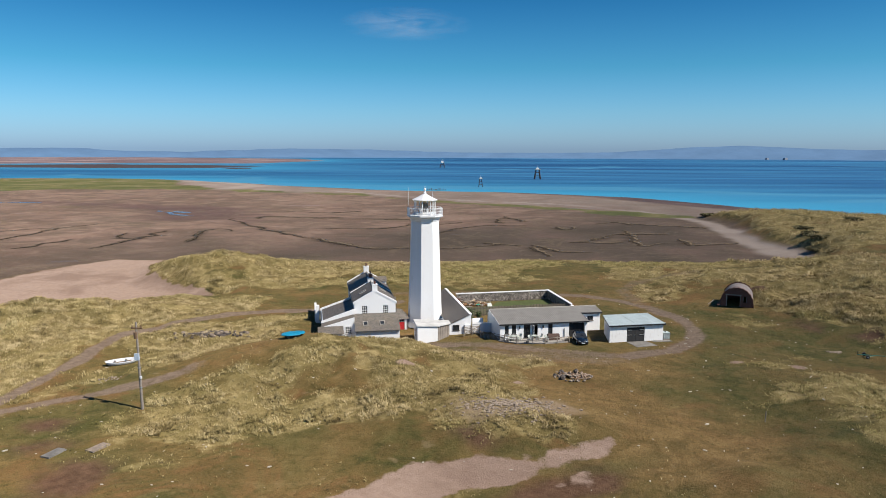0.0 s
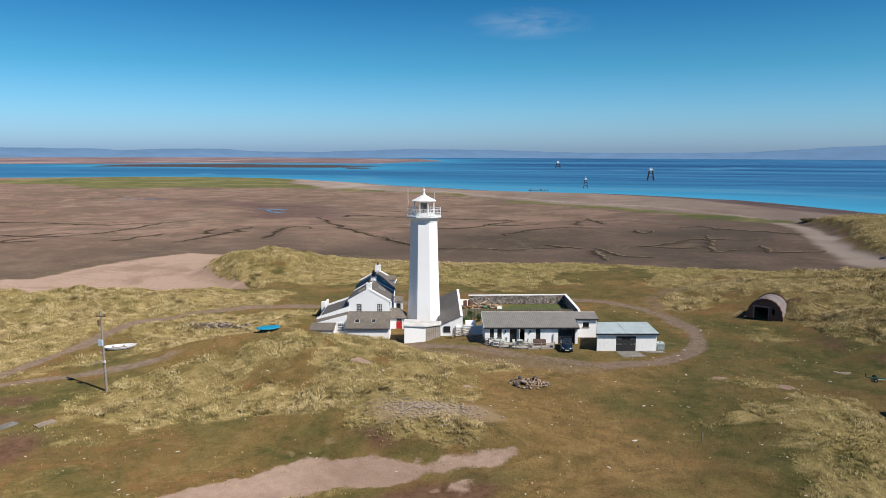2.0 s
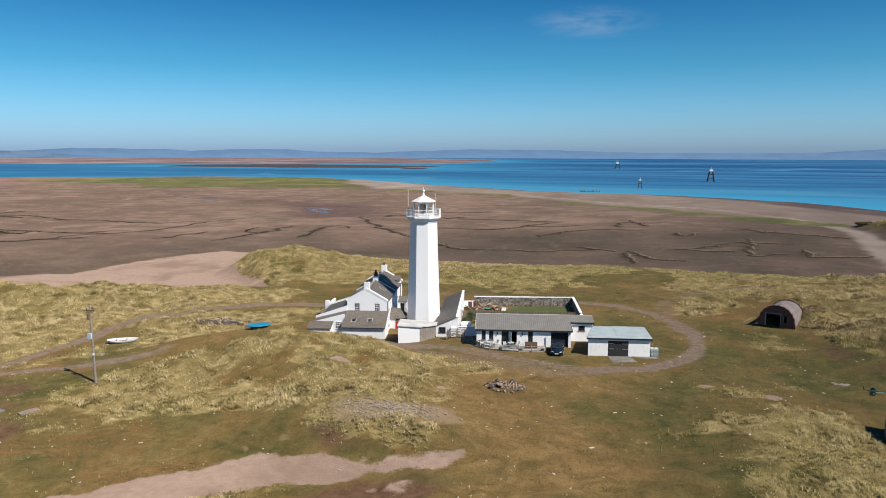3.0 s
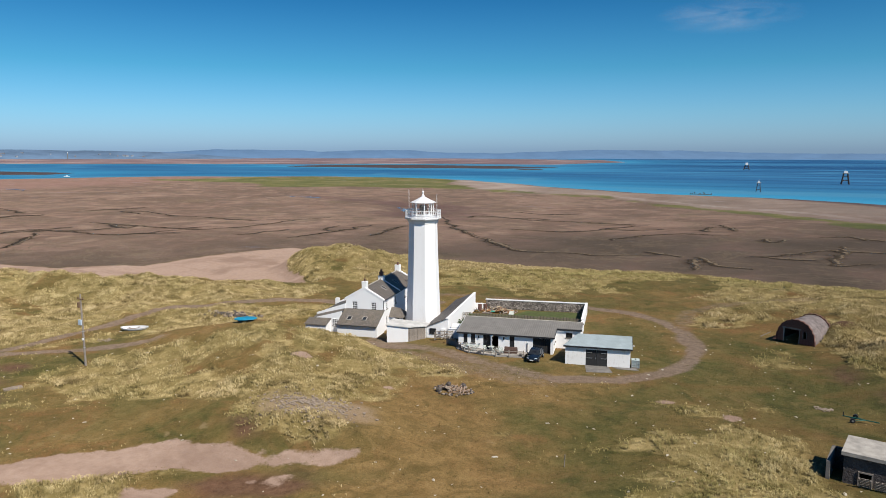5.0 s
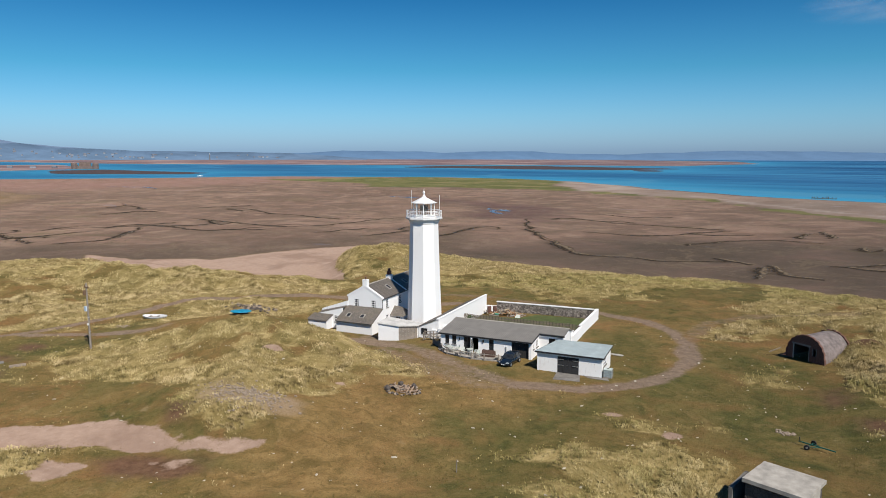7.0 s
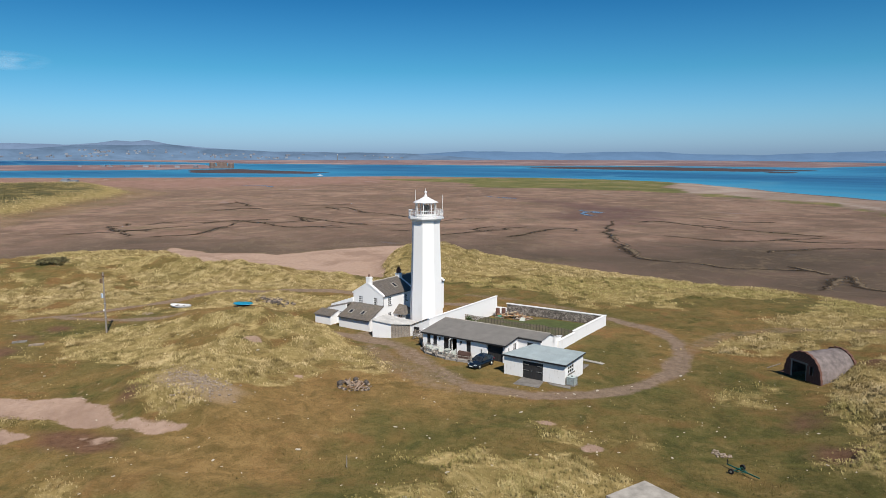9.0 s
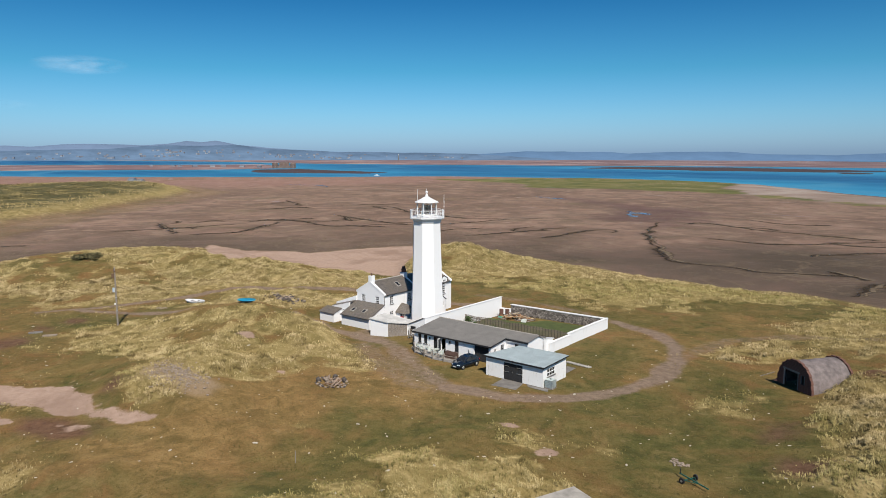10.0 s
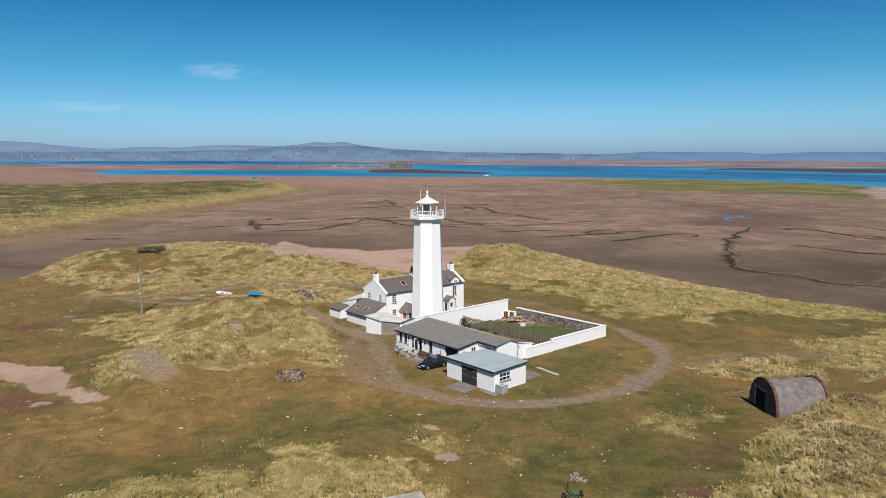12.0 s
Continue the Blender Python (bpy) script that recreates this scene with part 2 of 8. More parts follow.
def height(x, y):
    x, y = np.asarray(x, float), np.asarray(y, float)
    wob = (fbm(x, y, 14, 3, 3) - 0.45) * 7
    dl = inside_distance(x, y, LAND) + wob
    ds = inside_distance(x, y, SHORE) + (fbm(x, y, 90, 3, 5) - 0.45) * 26
    mud = -3.9 - 4.0 * smooth(-dl, 0, 280) + (fbm(x, y, 60, 4, 11) - 0.45) * 0.5
    mud = np.minimum(mud, SEA + ds * 0.045) + 1.6 * np.exp(-((ds - 85) / 40) ** 2)
    mud = np.maximum(mud, SEA - 4)
    for k, bank in enumerate(BANKS):
        db = inside_distance(x, y, bank) + (fbm(x, y, 130, 3, 20 + k) - 0.45) * 60
        mud = np.maximum(mud, SEA - 4 + 4.7 * smooth(db, -50, 40))
    far = inside_distance(x, y, FARLAND) + (fbm(x, y, 50, 3, 8) - 0.45) * 30
    mud = mud + smooth(far, -10, 20) * (3.5 + 5 * (fbm(x, y, 50, 4, 9) - 0.3))
    land = -1.1 + 0.5 * (1 - smooth(y, 84, 100)) - 2.3 * smooth(y, 172, 198) * smooth(x, -75, -45) * (1 - smooth(x, 95, 120)) + (fbm(x, y, 45, 3, 1) - 0.45) * 1.0 + (fbm(x, y, 9, 3, 2) - 0.45) * 0.35
    bumps = 0
    for h, cx, cy, rx, ry, turn in HUMPS:
        ca, sa = math.cos(radians(turn)), math.sin(radians(turn))
        du, dv = (x - cx) * ca + (y - cy) * sa, -(x - cx) * sa + (y - cy) * ca
        bumps = bumps + h * np.exp(-(du / rx) ** 2 - (dv / ry) ** 2)
    land = land + bumps * (0.75 + 0.55 * fbm(x, y, 7, 3, 4))
    land = land + smooth(bumps, 0.7, 1.6) * (fbm(x, y, 3.2, 2, 6) - 0.37) * 1.0
    stand = np.maximum.reduce([smooth(inside_distance(x, y, p), -2, 4) for p in STRAW])
    land = land + stand * ((fbm(x, y, 2.6, 2, 61) - 0.37) * 1.25 + (fbm(x, y, 6.5, 2, 62) - 0.37) * 0.9)
    yard = smooth(inside_distance(x, y, YARD), -4.5, 3)
    land = land * (1 - yard) + (-1.75 + 0.75 * smooth(x, -4, 9)) * yard
    q = smooth(dl, -5, 7)
    return mud * (1 - q) + land * q + (sea_z(x, y) - SEA)


YARD = [(-24, 100), (-8, 100), (6, 99), (22, 97), (36, 99), (40, 112), (28, 137), (4, 134), (-16, 134), (-22, 118)]


def sample(field, x, y):
    """A field over the ground's grid, between its points."""
    x, y = np.asarray(x, float), np.asarray(y, float)
    i = np.clip(np.searchsorted(gx, x) - 1, 0, len(gx) - 2)
    j = np.clip(np.searchsorted(gy, y) - 1, 0, len(gy) - 2)
    fx, fy = (x - gx[i]) / (gx[i + 1] - gx[i]), (y - gy[j]) / (gy[j + 1] - gy[j])
    return (field[j, i] * (1 - fx) + field[j, i + 1] * fx) * (1 - fy) + (field[j + 1, i] * (1 - fx) + field[j + 1, i + 1] * fx) * fy


def ground_z(x, y):
    return float(sample(GZ, x, y))


def axis(a, b, step, lo, hi, grow, cap=90.0):
    mid = list(np.arange(a, b + step, step))
    up, s = [mid[-1]], step
    while up[-1] < hi:
        s = min(s * grow, cap)
        up.append(up[-1] + s)
    down, s = [mid[0]], step
    while down[-1] > lo:
        s = min(s * grow, cap)
        down.append(down[-1] - s)
    return np.array(down[:0:-1] + mid + up[1:])


TRACK = [(-52, 66), (-50, 76), (-49, 90), (-48, 104), (-44, 114), (-37, 121), (-29, 124), (-20, 126), (-8, 134)]
TRACK_B = [(-50, 72), (-45, 75.5), (-40, 79), (-33, 83), (-27, 87)]
HOUSE_WAY = [(-24, 102), (-17, 102), (-11, 101.5), (-5, 102.5), (2, 103)]
FRONT = [(-6, 105), (2, 103.5), (10, 100.5), (18, 97.5), (26, 96)]
LOOP = [(26, 96), (33, 98.5), (38, 104), (40.5, 111), (40.5, 119), (38, 127), (33, 134.5), (27, 138.5), (18, 140.5)]
BEHIND = [(18, 140.5), (8, 142.5), (-4, 142), (-14, 138)]
SPUR = [(39, 122), (37, 133), (37, 143), (42, 152), (60, 165)]
SAND = [[(-22, 40), (-15, 49), (-9.5, 54.2), (-5.2, 57.6), (-1.2, 59.6), (3, 60.7), (8.3, 60.8), (11.6, 61.4), (13.6, 62.8), (16.2, 64.4), (16.2, 63.2), (14, 61), (10.4, 58.9), (8, 57.6), (5, 56.8), (1.7, 55.4), (-3.2, 52.2), (-7.7, 48.6), (-14, 42)],
        [(46.0, 88.4), (46.2, 90.4), (47.4, 90.6), (47.6, 88.6)], [(39.2, 92.3), (40.0, 93.0), (41.2, 92.7), (40.4, 92.1)], [(-5.2, 83.4), (-4.6, 84.5), (-3.4, 84.3), (-3.8, 83.4)], [(8.4, 81.6), (9, 82.6), (10.2, 82.2), (9.6, 81.5)],
        [(1.4, 49), (1.6, 51), (4.7, 52.6), (5.2, 50.8), (3.7, 48.5)], [(9.5, 56), (11.1, 58.4), (12.6, 58.5), (11.7, 55.8)],
        [(-108, 152), (-107, 172), (-101, 190), (-93, 200), (-80, 199), (-76, 180), (-71.5, 168), (-64, 158.5), (-59, 153.6), (-50, 146.3), (-47, 143), (-66, 133), (-74, 111), (-88, 111), (-145, 134), (-150, 137), (-128, 140), (-116, 150)]]


def sheet(name, X, Y, Z, masks):
    nx, ny = X.shape[1], X.shape[0]
    me = bpy.data.meshes.new(name)
    idx = np.arange(nx * ny).reshape(ny, nx)
    quads = np.stack([idx[:-1, :-1], idx[:-1, 1:], idx[1:, 1:], idx[1:, :-1]], -1).reshape(-1, 4)
    me.vertices.add(nx * ny)
    me.vertices.foreach_set("co", np.stack([X, Y, Z], -1).astype(np.float32).ravel())
    me.loops.add(quads.size)
    me.loops.foreach_set("vertex_index", quads.astype(np.int32).ravel())
    me.polygons.add(len(quads))
    me.polygons.foreach_set("loop_start", np.arange(0, quads.size, 4, dtype=np.int32))
    me.polygons.foreach_set("use_smooth", np.ones(len(quads), bool))
    me.update(calc_edges=True)
    for key, val in masks.items():
        at = me.attributes.new(key, "FLOAT", "POINT")
        at.data.foreach_set("value", val.astype(np.float32).ravel())
    me.validate()
    return me


gx = axis(-80, 84, 0.55, -4800, 4800, 1.026, 70.0)
gy = axis(40, 206, 0.6, -4700, 4850, 1.026, 70.0)
GX, GY = np.meshgrid(gx, gy)
GZ = height(GX, GY)


SANDWAY = [(-84, 575), (-2, 500), (71, 425), (108, 350), (116, 312), (109, 243), (107, 214)]
THIN = [(-4, 104), (8, 101), (22, 98), (30, 94), (24, 90), (10, 92), (0, 97)]
FORECOURT = [(-4, 107), (4, 104.5), (10, 102.5), (20, 100), (25, 98), (20, 96.5), (10, 99), (0, 102)]


def zones(x, y):
    """What covers the ground: loose track, bare sand, wet mud, shingle, tall dune grass, all 0 to 1."""
    wob = (fbm(x, y, 5, 3, 31) - 0.45) * 2.2
    dl = inside_distance(x, y, LAND) + (fbm(x, y, 14, 3, 3) - 0.45) * 7
    ds = inside_distance(x, y, SHORE) + (fbm(x, y, 90, 3, 5) - 0.45) * 26
    track = np.maximum.reduce([0.95 * (1 - smooth(line_distance(x, y, TRACK) + 0.7 * wob, 0.5, 1.7)), 0.80 * (1 - smooth(line_distance(x, y, TRACK_B) + wob, 0.4, 1.8)) * (1 - smooth(x, -33, -26)),
                               0.9 * (1 - smooth(line_distance(x, y, LOOP) + wob, 0.6, 2.6)), 0.68 * (1 - smooth(line_distance(x, y, FRONT) + 1.5 * wob, 0.3, 2.4)), 0.55 * (1 - smooth(line_distance(x, y, BEHIND) + wob, 0.3, 2.0)), 0.85 * (1 - smooth(line_distance(x, y, HOUSE_WAY) + wob, 0.6, 2.2)), 0.5 * (1 - smooth(line_distance(x, y, SPUR) + wob, 1.0, 3.0)),
                               0.55 * smooth(inside_distance(x, y, THIN) + 2 * wob, -2, 3), 0.78 * smooth(inside_distance(x, y, FORECOURT) + 2.6 * wob, -1.0, 2.5)])
    sand = np.maximum.reduce([smooth(inside_distance(x, y, p) + 0.5 * wob + 3.0 * (fbm(x, y, 2.6, 3, 33) - 0.44) + 0.3, -0.9, 1.1) for p in SAND])
    sand = sand * (1 - 0.2 * smooth(x, 3, 10) * (y < 70))
    mud = 1 - smooth(dl, -3, 1.5)
    df = inside_distance(x, y, FARLAND) + (fbm(x, y, 50, 3, 8) - 0.45) * 30
    far = smooth(df, -8, 8)
    beach = mud * np.maximum(smooth(inside_distance(x, y, BEACH) + 3 * wob, -8, 10) * (1 - 0.55 * smooth(x, -230, -60)), 0.95 * (1 - smooth(line_distance(x, y, SANDWAY) + 2 * wob, 2 + 3 * smooth(-y, -300, -220), 6 + 5 * smooth(-y, -300, -220))))
    sand = np.maximum(sand, 0.45 * smooth(df, -30, -20) * (1 - smooth(df, -6, 2)) * (x < -150))
    strand = mud * (1 - smooth(ds, 10 + 60 * smooth(x, -60, 120), 26 + 66 * smooth(x, -60, 120)))  * smooth(x, -260, -120) * (x < 420)
    spit = mud * np.maximum(smooth(inside_distance(x, y, SPIT) + (fbm(x, y, 40, 3, 41) - 0.45) * 60, -8, 22), 0.8 * (1 - smooth(line_distance(x, y, MARSH) + 3 * wob + (fbm(x, y, 30, 3, 42) - 0.45) * 26, 3, 12)))
    ragged = wob + 4.5 * (fbm(x, y, 3.0, 3, 35) - 0.44)
    lush = np.maximum.reduce([smooth(inside_distance(x, y, p) + 1.5 * ragged, -3.5, 2.5) for p in GREEN])
    tan = np.maximum.reduce([smooth(inside_distance(x, y, p) + 2.5 * ragged, -5.0, 4.0) for p in TAN])
    bare = np.maximum.reduce([smooth(inside_distance(x, y, p) + ragged, -1.6, 1.6) for p in RUST])
    straw = np.maximum.reduce([smooth(inside_distance(x, y, p) + 1.3 * ragged, -2.5, 3.0) for p in STRAW]) * (1 - np.maximum(0.45 * smooth(inside_distance(x, y, WORN[0]) + ragged, -2, 2), 0.75 * smooth(inside_distance(x, y, WORN[1]) + 3 * ragged, -6, 3)))
    tall = smooth(1.18 * straw + (fbm(x, y, 11, 5, 51) - 0.46) * 2.2 + (fbm(x, y, 3.2, 3, 53) - 0.44) * 1.7, 0.30, 1.05) * (1 - mud) * (1 - 0.85 * bare)
    tall = tall * (1 - track) * (1 - sand) * (1 - smooth(inside_distance(x, y, YARD), -4, 0))
    pebble = smooth(inside_distance(x, y, PEBBLE) + ragged, -1.2, 1.6)
    off = np.maximum(0, -dl + 30 * (fbm(x, y, 45, 3, 43) - 0.45))
    wet = mud * np.maximum(0.85 * np.exp(-(off / 60) ** 2) * smooth(x, -330, -200), smooth(inside_distance(x, y, DARKMUD) + (fbm(x, y, 22, 3, 44) - 0.45) * 26, -14, 16))
    russet = mud * smooth(inside_distance(x, y, RUSSET) + (fbm(x, y, 24, 3, 45) - 0.45) * 40, -12, 18)
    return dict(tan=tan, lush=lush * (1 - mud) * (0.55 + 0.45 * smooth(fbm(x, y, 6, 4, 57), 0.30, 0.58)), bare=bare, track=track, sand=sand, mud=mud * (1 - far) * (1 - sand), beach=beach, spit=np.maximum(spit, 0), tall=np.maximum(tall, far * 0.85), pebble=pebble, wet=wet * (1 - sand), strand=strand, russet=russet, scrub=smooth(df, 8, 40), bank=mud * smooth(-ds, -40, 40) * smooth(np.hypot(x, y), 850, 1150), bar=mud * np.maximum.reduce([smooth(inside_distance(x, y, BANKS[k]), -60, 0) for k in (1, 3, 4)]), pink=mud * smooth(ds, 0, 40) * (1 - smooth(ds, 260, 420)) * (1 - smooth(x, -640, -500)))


MASKS = zones(GX, GY)


# ---- ground, sea and distance ----
def attr(N, key):
    a = N.new("ShaderNodeAttribute")
    a.attribute_name = key
    return a.outputs["Fac"]


def ground_material():
    m, N, K, b = shader("ground", 0.95)
    b.inputs["Specular IOR Level"].default_value = 0.15
    b.inputs["Diffuse Roughness"].default_value = 1.0
    P = N.new("ShaderNodeTexCoord").outputs["Object"]
    n40 = tex_noise(N, K, 0.035, 5, 0.6, P, 0.6)
    n8 = tex_noise(N, K, 0.16, 6, 0.65, P, 0.4)
    n1 = tex_noise(N, K, 1.1, 6, 0.7, P)
    n02 = tex_noise(N, K, 6.0, 5, 0.7, P)
    # short turf: soft patches of green, olive, tan and russet
    n3 = tex_noise(N, K, 0.45, 6, 0.65, P, 0.8)
    n2 = tex_noise(N, K, 2.6, 5, 0.7, P, 0.4)
    n5 = tex_noise(N, K, 0.24, 6, 0.7, P, 1.0)
    turf = blend(N, K, ramp(N, K, n8, (0.40, (0, 0, 0)), (0.60, (1, 1, 1))), (0.090, 0.074, 0.024), (0.160, 0.103, 0.037))
    turf = blend(N, K, ramp(N, K, n40, (0.42, (0, 0, 0)), (0.60, (0.8, 0.8, 0.8))), turf, (0.185, 0.114, 0.043))
    turf = blend(N, K, ramp(N, K, n3, (0.50, (0, 0, 0)), (0.68, (0.6, 0.6, 0.6))), turf, (0.200, 0.141, 0.062))
    turf = blend(N, K, ramp(N, K, n3, (0.34, (0.6, 0.6, 0.6)), (0.48, (0, 0, 0))), turf, (0.061, 0.056, 0.017))
    dry = calc(N, K, "SUBTRACT", 1.0, attr(N, "tan"))
    fresh = calc(N, K, "MULTIPLY", dry, ramp(N, K, tex_noise(N, K, 0.045, 4, 0.6, P, 0.6), (0.44, (0, 0, 0)), (0.60, (0.7, 0.7, 0.7))))
    turf = blend(N, K, fresh, turf, ramp(N, K, n3, (0.35, (0.054, 0.054, 0.017)), (0.65, (0.106, 0.091, 0.031))))
    rust = ramp(N, K, tex_noise(N, K, 0.11, 4, 0.6, P, 1.2), (0.50, (0, 0, 0)), (0.64, (0.75, 0.75, 0.75)))
    turf = blend(N, K, rust, turf, (0.168, 0.088, 0.036))
    turf = blend(N, K, ramp(N, K, n5, (0.32, (0.6, 0.6, 0.6)), (0.46, (0, 0, 0))), turf, (0.064, 0.055, 0.018))
    turf = blend(N, K, ramp(N, K, n5, (0.56, (0, 0, 0)), (0.70, (0.6, 0.6, 0.6))), turf, (0.211, 0.148, 0.067))
    turf = blend(N, K, calc(N, K, "MULTIPLY", attr(N, "tan"), 0.65), turf, ramp(N, K, n3, (0.35, (0.120, 0.076, 0.028)), (0.65, (0.235, 0.148, 0.061))))
    lush = calc(N, K, "MULTIPLY", calc(N, K, "MULTIPLY", attr(N, "lush"), dry), ramp(N, K, n5, (0.38, (0.95, 0.95, 0.95)), (0.64, (0.40, 0.40, 0.40))))
    turf = blend(N, K, lush, turf, ramp(N, K, n3, (0.35, (0.038, 0.042, 0.012)), (0.65, (0.078, 0.076, 0.022))))
    turf = blend(N, K, ramp(N, K, n2, (0.32, (0.40, 0.40, 0.40)), (0.48, (0, 0, 0))), turf, (0.044, 0.037, 0.013))
    turf = blend(N, K, ramp(N, K, n2, (0.56, (0, 0, 0)), (0.72, (0.35, 0.35, 0.35))), turf, (0.200, 0.148, 0.071))
    turf = blend(N, K, ramp(N, K, n02, (0.35, (0.30, 0.30, 0.30)), (0.55, (0, 0, 0))), turf, (0.040, 0.033, 0.011))
    pale = ramp(N, K, tex_noise(N, K, 0.5, 3, 0.5, P, 0.5), (0.68, (0, 0, 0)), (0.76, (0.5, 0.5, 0.5)))
    turf = blend(N, K, pale, turf, (0.211, 0.158, 0.088))
    # the litter under tall dune grass; its darkest tone also paints shade between tufts
    dune = ramp(N, K, n3, (0.32, (0.120, 0.089, 0.034)), (0.5, (0.225, 0.171, 0.072)), (0.66, (0.345, 0.268, 0.128)))
    dune = blend(N, K, ramp(N, K, n8, (0.40, (0.6, 0.6, 0.6)), (0.56, (0, 0, 0))), dune, (0.135, 0.106, 0.037))
    rag = calc(N, K, "ADD", attr(N, "tall"), calc(N, K, "MULTIPLY", calc(N, K, "SUBTRACT", n3, 0.5), 1.1))
    col = blend(N, K, ramp(N, K, rag, (0.22, (0, 0, 0)), (0.85, (1, 1, 1))), turf, dune)
    # bare earth
    earth = ramp(N, K, n1, (0.3, (0.056, 0.027, 0.018)), (0.7, (0.135, 0.074, 0.049)))
    col = blend(N, K, calc(N, K, "MULTIPLY", attr(N, "bare"), 0.85), col, earth)
    # track
    tr = ramp(N, K, n1, (0.3, (0.112, 0.080, 0.060)), (0.7, (0.205, 0.152, 0.117)))
    edge = calc(N, K, "ADD", attr(N, "track"), calc(N, K, "MULTIPLY", calc(N, K, "SUBTRACT", n1, 0.5), 0.8))
    col = blend(N, K, ramp(N, K, edge, (0.35, (0, 0, 0)), (0.75, (0.9, 0.9, 0.9))), col, tr)
    # bare sand
    sa = ramp(N, K, n1, (0.3, (0.237, 0.164, 0.127)), (0.7, (0.311, 0.226, 0.178)))
    sa = blend(N, K, ramp(N, K, tex_noise(N, K, 0.05, 5, 0.6, P, 0.8), (0.46, (0, 0, 0)), (0.60, (0.75, 0.75, 0.75))), sa, (0.180, 0.120, 0.092))
    edge = calc(N, K, "ADD", attr(N, "sand"), calc(N, K, "MULTIPLY", calc(N, K, "SUBTRACT", n1, 0.5), 0.9))
    col = blend(N, K, ramp(N, K, edge, (0.4, (0, 0, 0)), (0.65, (1, 1, 1))), col, sa)
    peb = calc(N, K, "MULTIPLY", attr(N, "pebble"), ramp(N, K, n02, (0.35, (0.2, 0.2, 0.2)), (0.55, (1, 1, 1))))
    col = blend(N, K, peb, col, (0.225, 0.165, 0.112))
    # tidal mud: broad soft bands, wet browns, small rills
    big = tex_noise(N, K, 0.011, 5, 0.55, P, 0.8)
    mud = ramp(N, K, big, (0.32, (0.104, 0.068, 0.050)), (0.46, (0.138, 0.089, 0.067)), (0.58, (0.183, 0.119, 0.091)), (0.70, (0.133, 0.092, 0.067)))
    fine = tex_noise(N, K, 0.06, 6, 0.65, P, 0.8)
    mud = blend(N, K, ramp(N, K, fine, (0.38, (0.7, 0.7, 0.7)), (0.51, (0, 0, 0))), mud, (0.090, 0.064, 0.046))
    mud = blend(N, K, ramp(N, K, fine, (0.53, (0, 0, 0)), (0.66, (0.7, 0.7, 0.7))), mud, (0.241, 0.171, 0.129))
    grit = tex_noise(N, K, 0.2, 6, 0.75, P, 0.6)
    mud = blend(N, K, ramp(N, K, grit, (0.34, (0.5, 0.5, 0.5)), (0.48, (0, 0, 0))), mud, (0.087, 0.060, 0.042))
    mud = blend(N, K, ramp(N, K, grit, (0.55, (0, 0, 0)), (0.68, (0.4, 0.4, 0.4))), mud, (0.232, 0.160, 0.119))
    blot = tex_noise(N, K, 0.022, 6, 0.65, P, 1.2)
    mud = blend(N, K, ramp(N, K, blot, (0.36, (0.55, 0.55, 0.55)), (0.50, (0, 0, 0))), mud, (0.102, 0.073, 0.053))
    mud = blend(N, K, ramp(N, K, blot, (0.57, (0, 0, 0)), (0.70, (0.6, 0.6, 0.6))), mud, (0.219, 0.136, 0.101))
    mud = blend(N, K, calc(N, K, "MULTIPLY", attr(N, "pink"), 0.8), mud, ramp(N, K, fine, (0.35, (0.166, 0.095, 0.076)), (0.65, (0.219, 0.133, 0.110))))
    mud = blend(N, K, calc(N, K, "MULTIPLY", attr(N, "wet"), 0.9), mud, ramp(N, K, blot, (0.36, (0.053, 0.040, 0.029)), (0.52, (0.072, 0.053, 0.040)), (0.66, (0.104, 0.068, 0.053))))
    mud = blend(N, K, calc(N, K, "MULTIPLY", attr(N, "russet"), 0.8), mud, ramp(N, K, fine, (0.35, (0.074, 0.044, 0.040)), (0.65, (0.106, 0.064, 0.056))))
    for sc, st, lo, colr, w, ds in ((0.02, (1, 1.3, 1, -9), 0.006, (0.050, 0.037, 0.024), 0.7, 1.6), (0.05, (1, 1.2, 1, -14), 0.008, (0.060, 0.044, 0.030), 0.55, 1.4)):
        nn = tex_noise(N, K, sc, 5, 0.6, P, ds, st)
        ridge = calc(N, K, "ABSOLUTE", calc(N, K, "SUBTRACT", nn, 0.5))
        here = ramp(N, K, tex_noise(N, K, sc * 0.6, 2, 0.5, P, 0.0, (1, 1.4, 1, 30)), (0.47, (0, 0, 0)), (0.56, (1, 1, 1)))
        rim = ramp(N, K, ridge, (lo, (0.5, 0.5, 0.5)), (lo * 2.4, (0, 0, 0)))
        mud = blend(N, K, calc(N, K, "MULTIPLY", rim, here), mud, (0.183, 0.139, 0.093))
        line = ramp(N, K, ridge, (lo * 0.45, (w, w, w)), (lo, (0, 0, 0)))
        mud = blend(N, K, calc(N, K, "MULTIPLY", line, here), mud, colr)
    green = ramp(N, K, tex_noise(N, K, 0.02, 5, 0.6, P, 0.6), (0.60, (0, 0, 0)), (0.72, (0.4, 0.4, 0.4)))
    mud = blend(N, K, green, mud, (0.094, 0.082, 0.034))
    # far flats: mauve mud, its purple cast partly distance haze put into the colour
    band = tex_noise(N, K, 0.004, 5, 0.6, P, 0.5)
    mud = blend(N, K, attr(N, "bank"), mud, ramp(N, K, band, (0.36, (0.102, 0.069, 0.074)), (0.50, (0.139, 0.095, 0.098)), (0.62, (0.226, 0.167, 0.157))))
    mud = blend(N, K, attr(N, "bar"), mud, ramp(N, K, fine, (0.35, (0.037, 0.027, 0.029)), (0.65, (0.065, 0.046, 0.045))))
